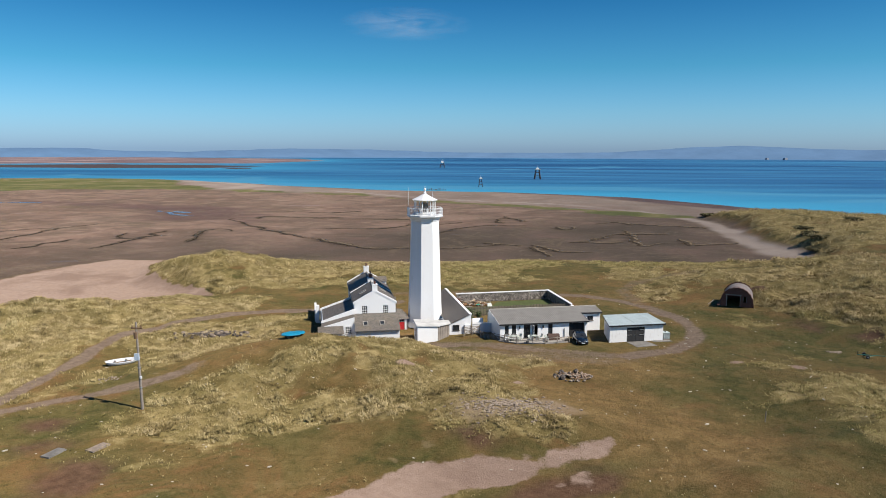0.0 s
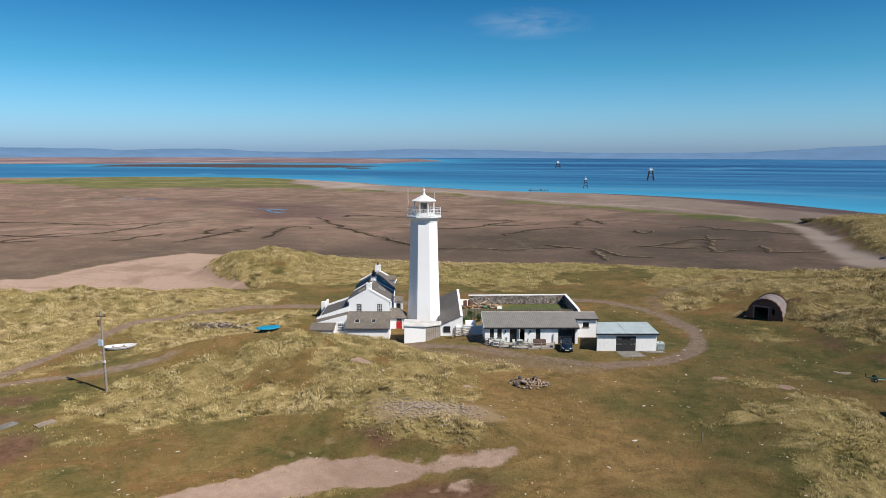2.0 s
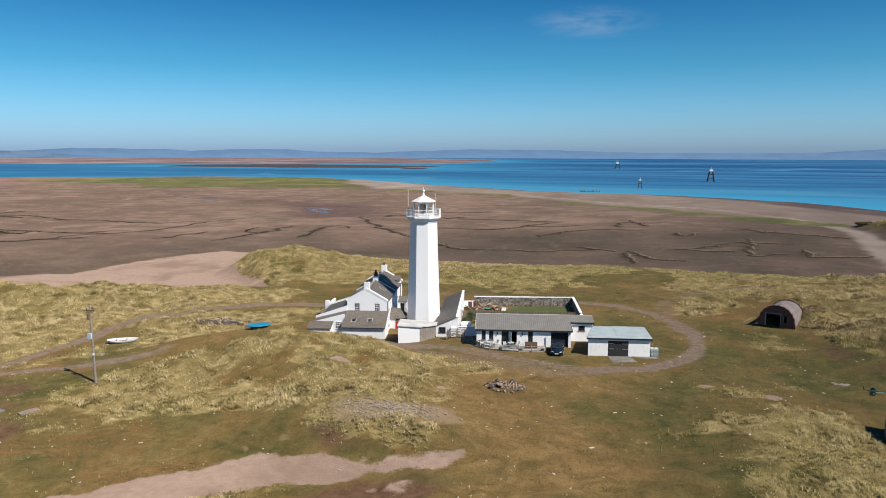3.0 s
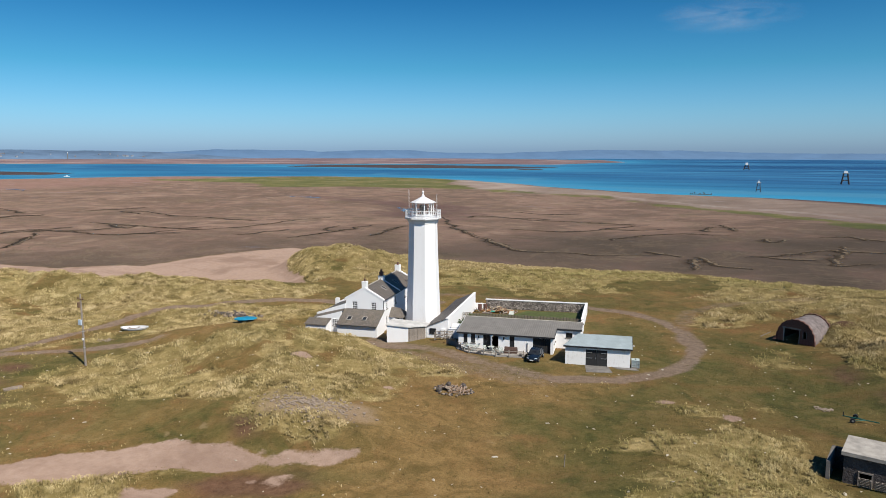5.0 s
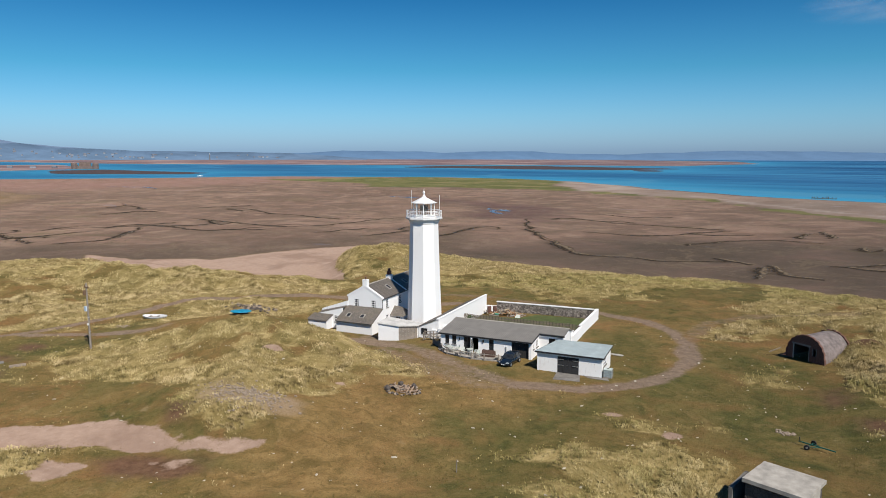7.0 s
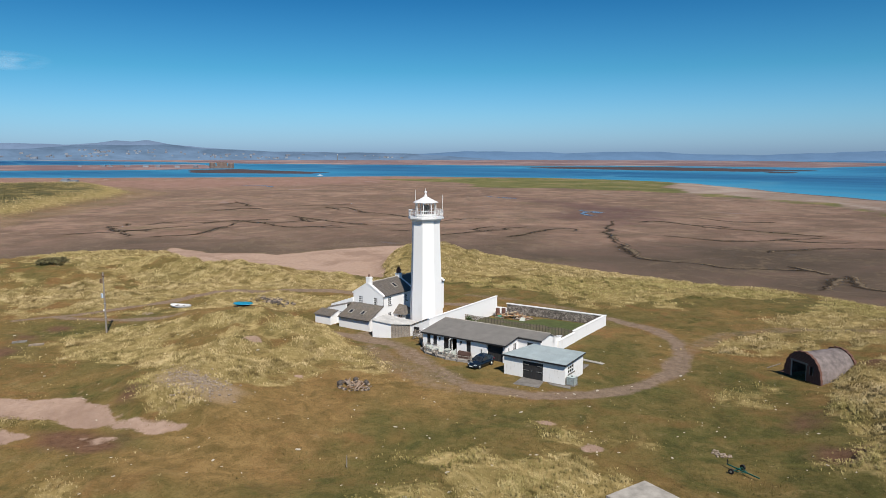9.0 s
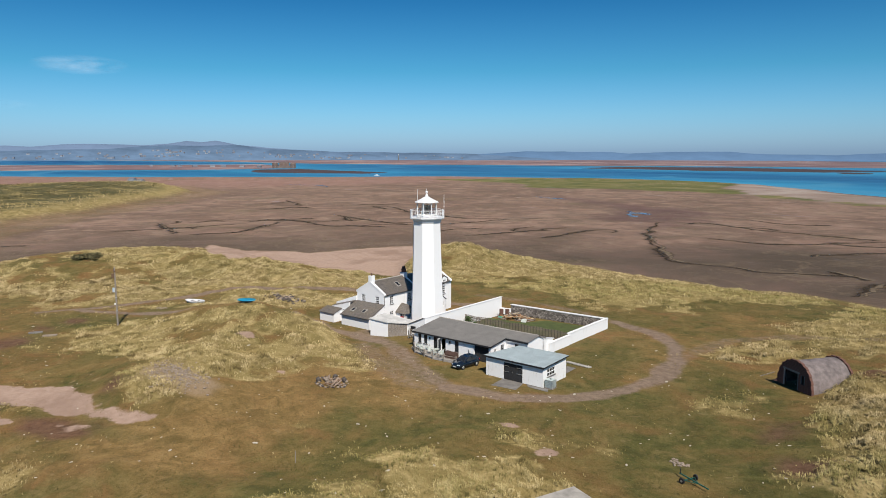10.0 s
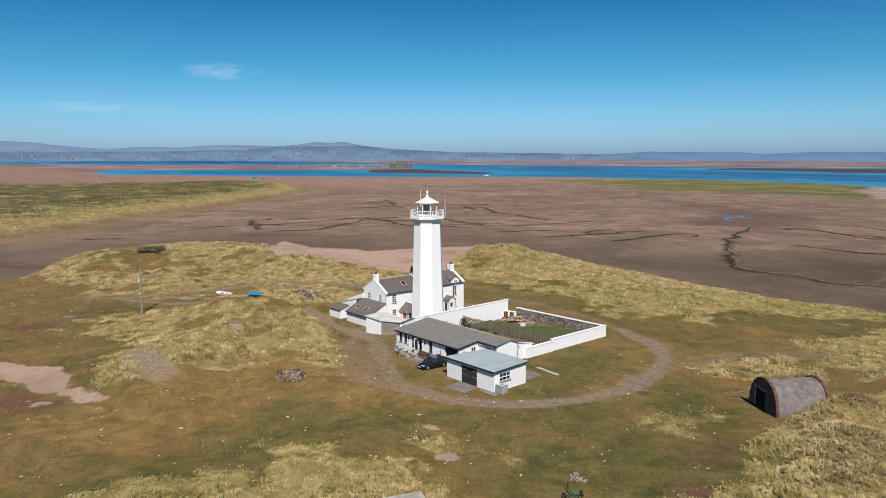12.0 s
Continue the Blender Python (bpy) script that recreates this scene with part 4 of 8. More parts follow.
# ---- building materials ----
def limewash(name, col, stain, amount):
    m, N, K, b = shader(name, 0.75)
    b.inputs["Specular IOR Level"].default_value = 0.25
    big = tex_noise(N, K, 0.5, 5, 0.65, None, 0.3)
    run = tex_noise(N, K, 2.2, 5, 0.7, None, 0.2, (1, 1, 0.25))
    mix = ramp(N, K, calc(N, K, "MULTIPLY", big, run), (0.30, (0, 0, 0)), (0.50, (amount, amount, amount)))
    c = blend(N, K, mix, col, stain)
    chips = ramp(N, K, tex_noise(N, K, 2.2, 5, 0.75), (0.64 + 0.08 * (amount < 0.6), (0, 0, 0)), (0.67 + 0.11 * (amount < 0.6), (amount, amount, amount)))
    c = blend(N, K, chips, c, tuple(v * 0.65 for v in stain))
    K.new(c, b.inputs["Base Color"])
    relief(N, K, b, tex_noise(N, K, 9, 5, 0.7), 0.35, 0.03)
    return m


def slates(name, col, rowh=0.3, moss=0.3, turn=0.0):
    m, N, K, b = shader(name, 0.7)
    P = N.new("ShaderNodeTexCoord").outputs["Object"]
    mp = N.new("ShaderNodeMapping")
    mp.inputs["Rotation"].default_value = (0, 0, radians(turn))
    K.new(P, mp.inputs[0])
    br = N.new("ShaderNodeTexBrick")
    br.inputs["Scale"].default_value = 1.0
    br.inputs["Brick Width"].default_value = 0.36
    br.inputs["Row Height"].default_value = rowh
    br.inputs["Mortar Size"].default_value = 0.012
    br.inputs["Color1"].default_value = (*[c * 0.82 for c in col], 1)
    br.inputs["Color2"].default_value = (*[c * 1.2 for c in col], 1)
    br.inputs["Mortar"].default_value = (*[c * 0.45 for c in col], 1)
    K.new(mp.outputs[0], br.inputs["Vector"])
    big = tex_noise(N, K, 0.7, 5, 0.65)
    c = blend(N, K, ramp(N, K, big, (0.45, (0, 0, 0)), (0.7, (moss, moss, moss))), br.outputs["Color"], (col[0] * 1.25, col[1] * 1.15, col[2] * 0.9))
    K.new(c, b.inputs["Base Color"])
    relief(N, K, b, calc(N, K, "SUBTRACT", tex_noise(N, K, 12, 3), calc(N, K, "MULTIPLY", br.outputs["Fac"], 1.0)), 0.5, 0.03)
    return m


def sheeting(name, col, pitch=0.15, rust=0.15, rough=0.55, axis_=0):
    m, N, K, b = shader(name, rough)
    P = N.new("ShaderNodeTexCoord").outputs["Object"]
    sep = N.new("ShaderNodeSeparateXYZ")
    K.new(P, sep.inputs[0])
    wave = calc(N, K, "SINE", calc(N, K, "MULTIPLY", sep.outputs[axis_], 2 * math.pi / pitch))
    big = tex_noise(N, K, 0.6, 5, 0.65, P, 0.4)
    c = ramp(N, K, big, (0.3, tuple(v * 0.8 for v in col)), (0.7, tuple(min(1, v * 1.12) for v in col)))
    streak = ramp(N, K, tex_noise(N, K, 1.2, 4, 0.6, P, 0.0, (3, 0.4, 1) if axis_ == 0 else (0.4, 3, 1)), (0.6, (0, 0, 0)), (0.75, (rust, rust, rust)))
    c = blend(N, K, streak, c, (col[0] * 0.7, col[1] * 0.6, col[2] * 0.5))
    K.new(c, b.inputs["Base Color"])
    relief(N, K, b, wave, 0.5, 0.02)
    return m


def rubble(name, a, b_, mortar, scale=2.6):
    m, N, K, b = shader(name, 0.9)
    P = N.new("ShaderNodeTexCoord").outputs["Object"]
    v = N.new("ShaderNodeTexVoronoi")
    v.inputs["Scale"].default_value = scale
    K.new(P, v.inputs["Vector"])
    e = N.new("ShaderNodeTexVoronoi")
    e.feature = "DISTANCE_TO_EDGE"
    e.inputs["Scale"].default_value = scale
    K.new(P, e.inputs["Vector"])
    sep = N.new("ShaderNodeSeparateColor")
    K.new(v.outputs["Color"], sep.inputs[0])
    c = blend(N, K, sep.outputs[0], a, b_)
    c = blend(N, K, ramp(N, K, e.outputs["Distance"], (0.02, (1, 1, 1)), (0.07, (0, 0, 0))), c, mortar)
    c = blend(N, K, calc(N, K, "MULTIPLY", tex_noise(N, K, 8, 4), 0.5), c, tuple(x * 0.6 for x in a))
    K.new(c, b.inputs["Base Color"])
    relief(N, K, b, e.outputs["Distance"], 0.8, 0.08)
    return m


def boards(name, col, width=0.14, axis_=0, rough=0.85):
    m, N, K, b = shader(name, rough)
    P = N.new("ShaderNodeTexCoord").outputs["Object"]
    grain = tex_noise(N, K, 6, 5, 0.7, P, 0.0, (6, 6, 0.6))
    big = tex_noise(N, K, 0.9, 4, 0.6, P)
    c = ramp(N, K, calc(N, K, "MULTIPLY", calc(N, K, "ADD", grain, big), 0.5), (0.35, tuple(v * 0.65 for v in col)), (0.65, tuple(v * 1.2 for v in col)))
    K.new(c, b.inputs["Base Color"])
    relief(N, K, b, grain, 0.3, 0.01)
    return m


def glass_dark():
    m, N, K, b = shader("window_glass", 0.04)
    b.inputs["Base Color"].default_value = (0.02, 0.024, 0.03, 1)
    b.inputs["Specular IOR Level"].default_value = 0.6
    c = ramp(N, K, tex_noise(N, K, 0.8, 2), (0.3, (0.012, 0.014, 0.018)), (0.7, (0.04, 0.045, 0.05)))
    K.new(c, b.inputs["Base Color"])
    return m


def glass_clear():
    m, N, K, b = shader("lantern_glass", 0.02)
    b.inputs["Base Color"].default_value = (0.97, 0.98, 0.98, 1)
    b.inputs["Transmission Weight"].default_value = 1.0
    b.inputs["IOR"].default_value = 1.03
    return m


WHITE = limewash("white_limewash", (0.78, 0.78, 0.79), (0.62, 0.60, 0.56), 0.45)
WHITE_OLD = limewash("weathered_white_paint", (0.76, 0.755, 0.75), (0.46, 0.42, 0.38), 0.75)
TRIM = plain("white_gloss_paint", (0.75, 0.75, 0.76), 0.4, 0, 0.08, 2.0, 0.05)
SLATE_V = slates("slate_roof", (0.112, 0.098, 0.088), 0.26, 0.4, 90)
SLATE_U = slates("slate_lean_to", (0.132, 0.115, 0.10), 0.26, 0.5, 0)
FELT = sheeting("grey_sheet_roof", (0.180, 0.170, 0.158), 0.30, 0.5, 0.85, 0)
TIN = sheeting("pale_sheet_roof", (0.37, 0.43, 0.44), 0.20, 0.25, 0.5, 1)
CONC = plain("old_concrete", (0.40, 0.37, 0.33), 0.95, 0, 0.4, 0.9, 0.4, 14)
CONC_PALE = plain("pale_roof_felt", (0.55, 0.54, 0.52), 0.9, 0, 0.3, 0.9, 0.3, 10)
CONC_DARK = plain("dark_concrete", (0.20, 0.185, 0.17), 0.95, 0, 0.45, 1.1, 0.4, 12)
STONE = rubble("rubble_stone", (0.10, 0.085, 0.075), (0.42, 0.37, 0.33), (0.045, 0.038, 0.032), 2.6)
WOOD_GREY = boards("silvered_wood", (0.25, 0.215, 0.185))
WOOD_BLACK = boards("black_boards", (0.022, 0.022, 0.024))
WOOD_BROWN = boards("brown_wood", (0.16, 0.095, 0.055))
BLACK = plain("black_paint", (0.02, 0.02, 0.022), 0.45, 0, 0.3, 4, 0.1)
RED = plain("red_paint", (0.50, 0.03, 0.035), 0.4, 0, 0.2, 4, 0.1)
GLASS = glass_dark()
CLEAR = glass_clear()
METAL = plain("galvanised_metal", (0.45, 0.46, 0.46), 0.4, 0.8, 0.25, 6, 0.1)
BRICK = plain("brick_red", (0.17, 0.075, 0.055), 0.9, 0, 0.45, 5, 0.5, 18)
CLAY = plain("clay_pot", (0.13, 0.062, 0.047), 0.85, 0, 0.3, 6, 0.3)


# ---- windows and doors ----
def window(parent, centre, width, high, normal, bars=(2, 3), frame_col=None, depth=0.09, sill=True):
    """A sash window set in an opening: frame, panes and sill. normal is the outward way on the plan."""
    cx, cy, cz = centre
    n = Vector((*normal, 0)).normalized()
    s = Vector((-n.y, n.x, 0))
    base = Vector((cx, cy, cz)) - n * depth
    frame_mat = frame_col or TRIM

    def bx(bm, a0, a1, z0, z1, d0, d1):
        pts = [base + s * a + n * d + Vector((0, 0, z)) for z in (z0, z1) for d in (d0, d1) for a in (a0, a1)]
        vs = [bm.verts.new(p) for p in pts]
        for f in ((0, 2, 3, 1), (4, 5, 7, 6), (0, 1, 5, 4), (2, 6, 7, 3), (0, 4, 6, 2), (1, 3, 7, 5)):
            bm.faces.new([vs[i] for i in f])

    w, h, t = width / 2, high / 2, 0.07
    fr = bmesh.new()
    bx(fr, -w, -w + t, -h, h, -0.05, 0.05)
    bx(fr, w - t, w, -h, h, -0.05, 0.05)
    bx(fr, -w + t, w - t, h - t, h, -0.05, 0.05)
    bx(fr, -w + t, w - t, -h, -h + t, -0.05, 0.05)
    for k in range(1, bars[0]):
        a = -w + width * k / bars[0]
        bx(fr, a - 0.022, a + 0.022, -h + t, h - t, -0.03, 0.04)
    for k in range(1, bars[1]):
        z = -h + high * k / bars[1]
        g = 0.045 if k * 2 == bars[1] else 0.024
        bx(fr, -w + t, w - t, z - g, z + g, -0.03, 0.042)
    win = part("window", fr, frame_mat, parent)
    pn = bmesh.new()
    bx(pn, -w + t * 0.5, w - t * 0.5, -h + t * 0.5, h - t * 0.5, -0.018, 0.0)
    part("pane", pn, GLASS, win)
    if sill:
        sl = bmesh.new()
        bx(sl, -w - 0.08, w + 0.08, -h - 0.12, -h, -0.04, depth + 0.08)
        part("sill", sl, CONC_DARK, win, "dark painted stone sill")
    return win


def panel_door(parent, centre, width, high, normal, mat, label, planks=5):
    cx, cy, cz = centre
    n = Vector((*normal, 0)).normalized()
    s = Vector((-n.y, n.x, 0))
    base = Vector((cx, cy, cz)) - n * 0.06
    bm = bmesh.new()

    def bx(bm_, a0, a1, z0, z1, d0, d1):
        vs = [bm_.verts.new(base + s * a + n * d + Vector((0, 0, z))) for z in (z0, z1) for d in (d0, d1) for a in (a0, a1)]
        for f in ((0, 2, 3, 1), (4, 5, 7, 6), (0, 1, 5, 4), (2, 6, 7, 3), (0, 4, 6, 2), (1, 3, 7, 5)):
            bm_.faces.new([vs[i] for i in f])

    step = width / planks
    for k in range(planks):
        bx(bm, -width / 2 + k * step + 0.006, -width / 2 + (k + 1) * step - 0.006, 0, high, -0.03, 0.02 + 0.006 * (k % 2))
    bx(bm, -width / 2, width / 2, 0, high, -0.04, -0.025)
    door = part("door", bm, mat, parent, label)
    hb = bmesh.new()
    bx(hb, width / 2 - 0.14, width / 2 - 0.09, high * 0.46, high * 0.54, 0.03, 0.07)
    part("handle", hb, METAL, door)
    return door


def skylight(parent, c, u, v, w, h, nrm):
    """A roof light lying in a roof plane with unit ways u (along) and v (up the slope)."""
    c, u, v, nrm = Vector(c), Vector(u).normalized(), Vector(v).normalized(), Vector(nrm).normalized()
    fr = bmesh.new()
    for a0, a1, b0, b1 in ((-w, -w + 0.1, -h, h), (w - 0.1, w, -h, h), (-w + 0.1, w - 0.1, h - 0.1, h), (-w + 0.1, w - 0.1, -h, -h + 0.1)):
        add_slab(fr, [c + u * a + v * b + nrm * 0.11 for a, b in ((a0, b0), (a1, b0), (a1, b1), (a0, b1))], -nrm * 0.12)
    f = part("skylight", fr, CONC, parent)
    part("pane", slab([c + u * a + v * b + nrm * 0.07 for a, b in ((-w + 0.08, -h + 0.08), (w - 0.08, -h + 0.08), (w - 0.08, h - 0.08), (-w + 0.08, h - 0.08))], -nrm * 0.03), GLASS, f)


def chimney(parent, u, v, z0, z1, w, d, pots=2, mat=None):
    bm = box(u - w / 2, u + w / 2, v - d / 2, v + d / 2, z0, z1)
    add_box(bm, u - w / 2 - 0.03, u + w / 2 + 0.03, v - d / 2 - 0.03, v + d / 2 + 0.03, z1 - 0.16, z1 - 0.02)
    ch = part("chimney", bm, mat or WHITE, parent, bevel=0.015)
    for k in range(pots):
        o = (k - (pots - 1) / 2) * 0.42
        p = bmesh.new()
        add_tube(p, (u, v + o, z1 - 0.03), (u, v + o, z1 + 0.42), 0.15, 0.12, 10)
        add_tube(p, (u, v + o, z1 + 0.36), (u, v + o, z1 + 0.44), 0.155, 0.155, 10)
        part("chimney_pot", p, CLAY, ch)


# ---- the lighthouse ----
ANT = ((-2.65, 0.7, 21.4), (1.7, 2.5, 20.6))

def build_lighthouse():
    G = -1.6
    T = thing("lighthouse", "tall white octagonal lighthouse tower with a railed gallery", "lighthouse", (0, 0, G))
    part("plinth", add_ring(bmesh.new(), [(3.12, G), (3.12, G + 0.9), (2.98, G + 1.05)]), WHITE, T, bevel=0.03)
    part("shaft", add_ring(bmesh.new(), [(2.94, G + 1.0), (2.70, 5.0), (2.50, 11.0), (2.36, 16.05)]), WHITE, T)
    part("cornice", add_ring(bmesh.new(), [(2.37, 15.95), (2.46, 16.1), (2.46, 16.25), (2.62, 16.5), (2.86, 16.72)]), WHITE_OLD, T, "stepped cornice under the gallery, greyer than the shaft")
    part("gallery_deck", add_ring(bmesh.new(), [(3.02, 16.72), (3.06, 16.78), (3.06, 16.98)]), TRIM, T, bevel=0.02)
    rail = []
    for k in range(8):
        a0, a1 = radians(22.5 + 45 * k), radians(22.5 + 45 * (k + 1))
        p0, p1 = Vector((2.92 * math.cos(a0), 2.92 * math.sin(a0), 0)), Vector((2.92 * math.cos(a1), 2.92 * math.sin(a1), 0))
        bm = bmesh.new()
        for z, r in ((18.12, 0.05), (17.6, 0.03), (17.12, 0.03)):
            add_tube(bm, p0 + Vector((0, 0, z)), p1 + Vector((0, 0, z)), r, n=6)
        side = part("railing", bm, TRIM, T)
        for j in range(7):
            q = p0.lerp(p1, j / 7)
            r = 0.055 if j == 0 else 0.022
            part("post" if j == 0 else "baluster", tube(q + Vector((0, 0, 16.98)), q + Vector((0, 0, 18.14 if j else 18.2)), r, n=6), TRIM, side)
    # lantern
    part("lantern_base", add_ring(bmesh.new(), [(1.78, 16.98), (1.78, 17.2), (1.86, 17.25), (1.86, 17.32), (1.74, 17.34)]), TRIM, T)
    for k in range(8):
        a0, a1 = radians(22.5 + 45 * k), radians(22.5 + 45 * (k + 1))
        p0, p1 = Vector((1.72 * math.cos(a0), 1.72 * math.sin(a0), 0)), Vector((1.72 * math.cos(a1), 1.72 * math.sin(a1), 0))
        part("lantern_post", tube(p0 + Vector((0, 0, 17.3)), p0 + Vector((0, 0, 19.42)), 0.085, n=8), TRIM, T)
        part("lantern_pane", slab([p0 + Vector((0, 0, 17.34)), p1 + Vector((0, 0, 17.34)), p1 + Vector((0, 0, 19.4)), p0 + Vector((0, 0, 19.4))],
                                  -(p0 + p1).normalized() * 0.02), CLEAR, T).visible_shadow = False
    part("lantern_roof", add_ring(bmesh.new(), [(1.80, 19.30), (2.14, 19.36), (2.16, 19.44), (1.25, 19.86), (0.5, 20.26), (0.30, 20.36)]), TRIM, T)
    fin = add_ring(bmesh.new(), [(0.28, 20.34), (0.24, 20.6), (0.13, 20.72), (0.12, 21.0)], 12)
    part("ventilator", fin, TRIM, T)
    ball = bmesh.new()
    bmesh.ops.create_uvsphere(ball, u_segments=14, v_segments=10, radius=0.22, matrix=Matrix.Translation((0, 0, 21.12)))
    add_tube(ball, (0, 0, 21.3), (0, 0, 21.75), 0.06, 0.015, 6)
    part("finial", ball, TRIM, T, smooth_=True)
    lamp = tube((0, 0, 16.98), (0, 0, 18.1), 0.35, 0.30, 10)
    add_box(lamp, -0.5, 0.5, -0.4, 0.4, 18.1, 18.95)
    part("lamp", lamp, CONC_DARK, T, "dark revolving lamp inside the lantern")
    for u, v, h in ANT:
        part("whip_antenna", tube((u, v, 16.9), (u, v, h), 0.045, 0.03, 5), TRIM, T)
    return T


build_lighthouse()


# ---- the keepers' house ----
def build_house():
    G = -1.9
    u0, u1, v0, v1, ze, zr, um = -12.0, -5.5, -5.0, 13.4, 3.55, 5.45, -8.75
    H = thing("keepers_house", "white two-storey keepers' house with a slate roof and chimneys", "house", (um, 4, G))
    tk = 0.45
    front_holes = [(1.15, 2.05, 1.75, 3.15), (4.45, 5.35, 1.75, 3.15)]
    part("wall", wall((u0, v0), (u1, v0), G, ze, tk, front_holes, (3.25, zr)), WHITE, H)
    part("wall", wall((u1, v1), (u0, v1), G, ze, tk, [], (3.25, zr)), WHITE, H)
    lights = [(1.5, 2.4, 1.75, 3.15), (1.5, 2.4, -0.9, 0.5), (6.2, 7.0, 1.75, 3.0), (11.8, 12.6, 1.75, 3.0), (15.6, 16.6, 1.3, 2.9), (15.7, 16.5, -0.9, 0.6), (13.2, 14.1, G + 0.3, 0.3)]
    part("wall", wall((u1, v0 + tk), (u1, v1 - tk), G, ze, tk, [(a - tk, b - tk, c, d) for a, b, c, d in lights]), WHITE, H)
    wl_ = [(3.0, 3.9, 1.75, 3.0), (9, 9.9, 1.75, 3.0), (13, 13.9, 1.75, 3.0)]
    part("wall", wall((u0, v1 - tk), (u0, v0 + tk), G, ze, tk, wl_), WHITE, H)
    for a, b, c, d in front_holes:
        window(H, (u0 + (a + b) / 2, v0, (c + d) / 2), b - a, d - c, (0, -1), (3, 4))
    for a, b, c, d in lights[:-1]:
        window(H, (u1, v0 + (a + b) / 2, (c + d) / 2), b - a, d - c, (1, 0), (2, 4))
    panel_door(H, (u1, v0 + 13.65, G + 0.3), 0.88, 1.86, (1, 0), BLACK, "black painted back door")
    for a, b, c, d in wl_:
        window(H, (u0, v1 - (a + b) / 2 - tk + tk, (c + d) / 2), b - a, d - c, (-1, 0), (2, 4))
    # roof: two slopes between raised copings
    s = (zr - ze) / (um - u0)
    for sg, ue in ((-1, u0), (1, u1)):
        eave = ue + sg * 0.18
        zlow = ze - 0.18 * s + 0.08
        part("roof", slab([(um, v0 + 0.42, zr + 0.08), (um, v1 - 0.42, zr + 0.08), (eave, v1 - 0.42, zlow), (eave, v0 + 0.42, zlow)], (0, 0, -0.12)), SLATE_V, H)
        part("gutter", tube((eave + sg * 0.05, v0 + 0.1, zlow - 0.08), (eave + sg * 0.05, v1 - 0.1, zlow - 0.08), 0.06, n=6), BLACK, H)
        for va, vb in ((v0 - 0.05, v0 + 0.42), (v1 - 0.42, v1 + 0.05), (3.45, 3.8)):
            lift = 0.24 if va != 3.45 else 0.16
            part("coping", slab([(um, va, zr + lift), (um, vb, zr + lift), (eave, vb, zlow + lift - 0.04), (eave, va, zlow + lift - 0.04)], (0, 0, -0.30)), WHITE, H, bevel=0.02)
    part("ridge", tube((um, v0 + 0.3, zr + 0.12), (um, v1 - 0.3, zr + 0.12), 0.10, n=6), CONC, H, "pale ridge tiles")
    chimney(H, um, v0 + 0.42, zr - 0.6, 6.55, 0.82, 0.78, 1)
    chimney(H, um, 3.65, zr - 0.6, 6.1, 0.95, 0.85, 0)
    chimney(H, um, 3.65, 6.08, 6.75, 0.58, 0.60, 2, BRICK)
    chimney(H, um, v1 - 0.42, zr - 0.6, 6.55, 0.95, 0.85, 2)
    part("downpipe", tube((u1 + 0.1, v0 + 0.05, G + 0.2), (u1 + 0.1, v0 + 0.05, ze), 0.05, n=6), BLACK, H)
    part("downpipe", tube((u1 + 0.08, v1 - 2.6, G + 0.2), (u1 + 0.08, v1 - 2.6, ze), 0.05, n=6), BLACK, H)
    vec = Vector((u1 - um, 0, ze - zr)).normalized()
    nr = Vector((-vec.z, 0, vec.x))
    for v in (0.2, 6.4):
        skylight(H, Vector((um, v, zr + 0.08)) + vec * 1.9, (0, 1, 0), -vec, 0.42, 0.6, nr)
    skylight(H, Vector((um, -1.0, zr + 0.08)) + Vector((-vec.x, 0, vec.z)) * 1.9, (0, 1, 0), (vec.x, 0, -vec.z), 0.42, 0.6, (-nr.x, 0, nr.z))
    # wall dormer over the back rooms
    dm = slab([(u1 + 0.06, 10.3, 2.9), (u1 + 0.06, 12.1, 2.9), (u1 + 0.06, 12.1, 4.2), (u1 + 0.06, 11.2, 4.75), (u1 + 0.06, 10.3, 4.2)], (-1.6, 0, 0))
    d = part("dormer", dm, WHITE, H)
    part("dormer_roof", add_slab(slab([(u1 + 0.2, 11.2, 4.9), (u1 + 0.2, 12.3, 4.25), (um + 0.8, 12.3, 4.25), (um + 0.8, 11.2, 4.9)], (0, 0, -0.08)),
                                 [(u1 + 0.2, 11.2, 4.9), (um + 0.8, 11.2, 4.9), (um + 0.8, 10.1, 4.25), (u1 + 0.2, 10.1, 4.25)], (0, 0, -0.08)), SLATE_U, d)
    window(d, (u1 + 0.2, 11.2, 3.62), 0.8, 0.95, (1, 0), (2, 2), sill=False)
    # small back porch
    bp = wall((u1 + 1.5, 8.2), (u1 + 1.5, 9.9), G, 0.7, 0.2, [(0.5, 1.2, -0.5, 0.3)], (0.85, 1.4))
    pb = part("back_porch", bp, WHITE, H)
    part("porch_wall", wall((u1, 8.2), (u1 + 1.5, 8.2), G, 0.7, 0.2, [(0.35, 1.15, G + 0.1, 0.35)]), WHITE, pb)
    part("porch_wall", wall((u1 + 1.5, 9.9), (u1, 9.9), G, 0.7, 0.2), WHITE, pb)
    part("porch_roof", add_slab(slab([(u1, 9.05, 1.5), (u1 + 1.65, 9.05, 1.5), (u1 + 1.65, 10.05, 0.72), (u1, 10.05, 0.72)], (0, 0, -0.08)),
                                [(u1, 9.05, 1.5), (u1, 8.05, 0.72), (u1 + 1.65, 8.05, 0.72), (u1 + 1.65, 9.05, 1.5)], (0, 0, -0.08)), SLATE_U, pb)
    # black panel closing the porch doorway
    part("porch_black_panel", box(u1 + 0.45, u1 + 1.05, 8.36, 8.42, G + 0.1, 0.3), BLACK, pb)
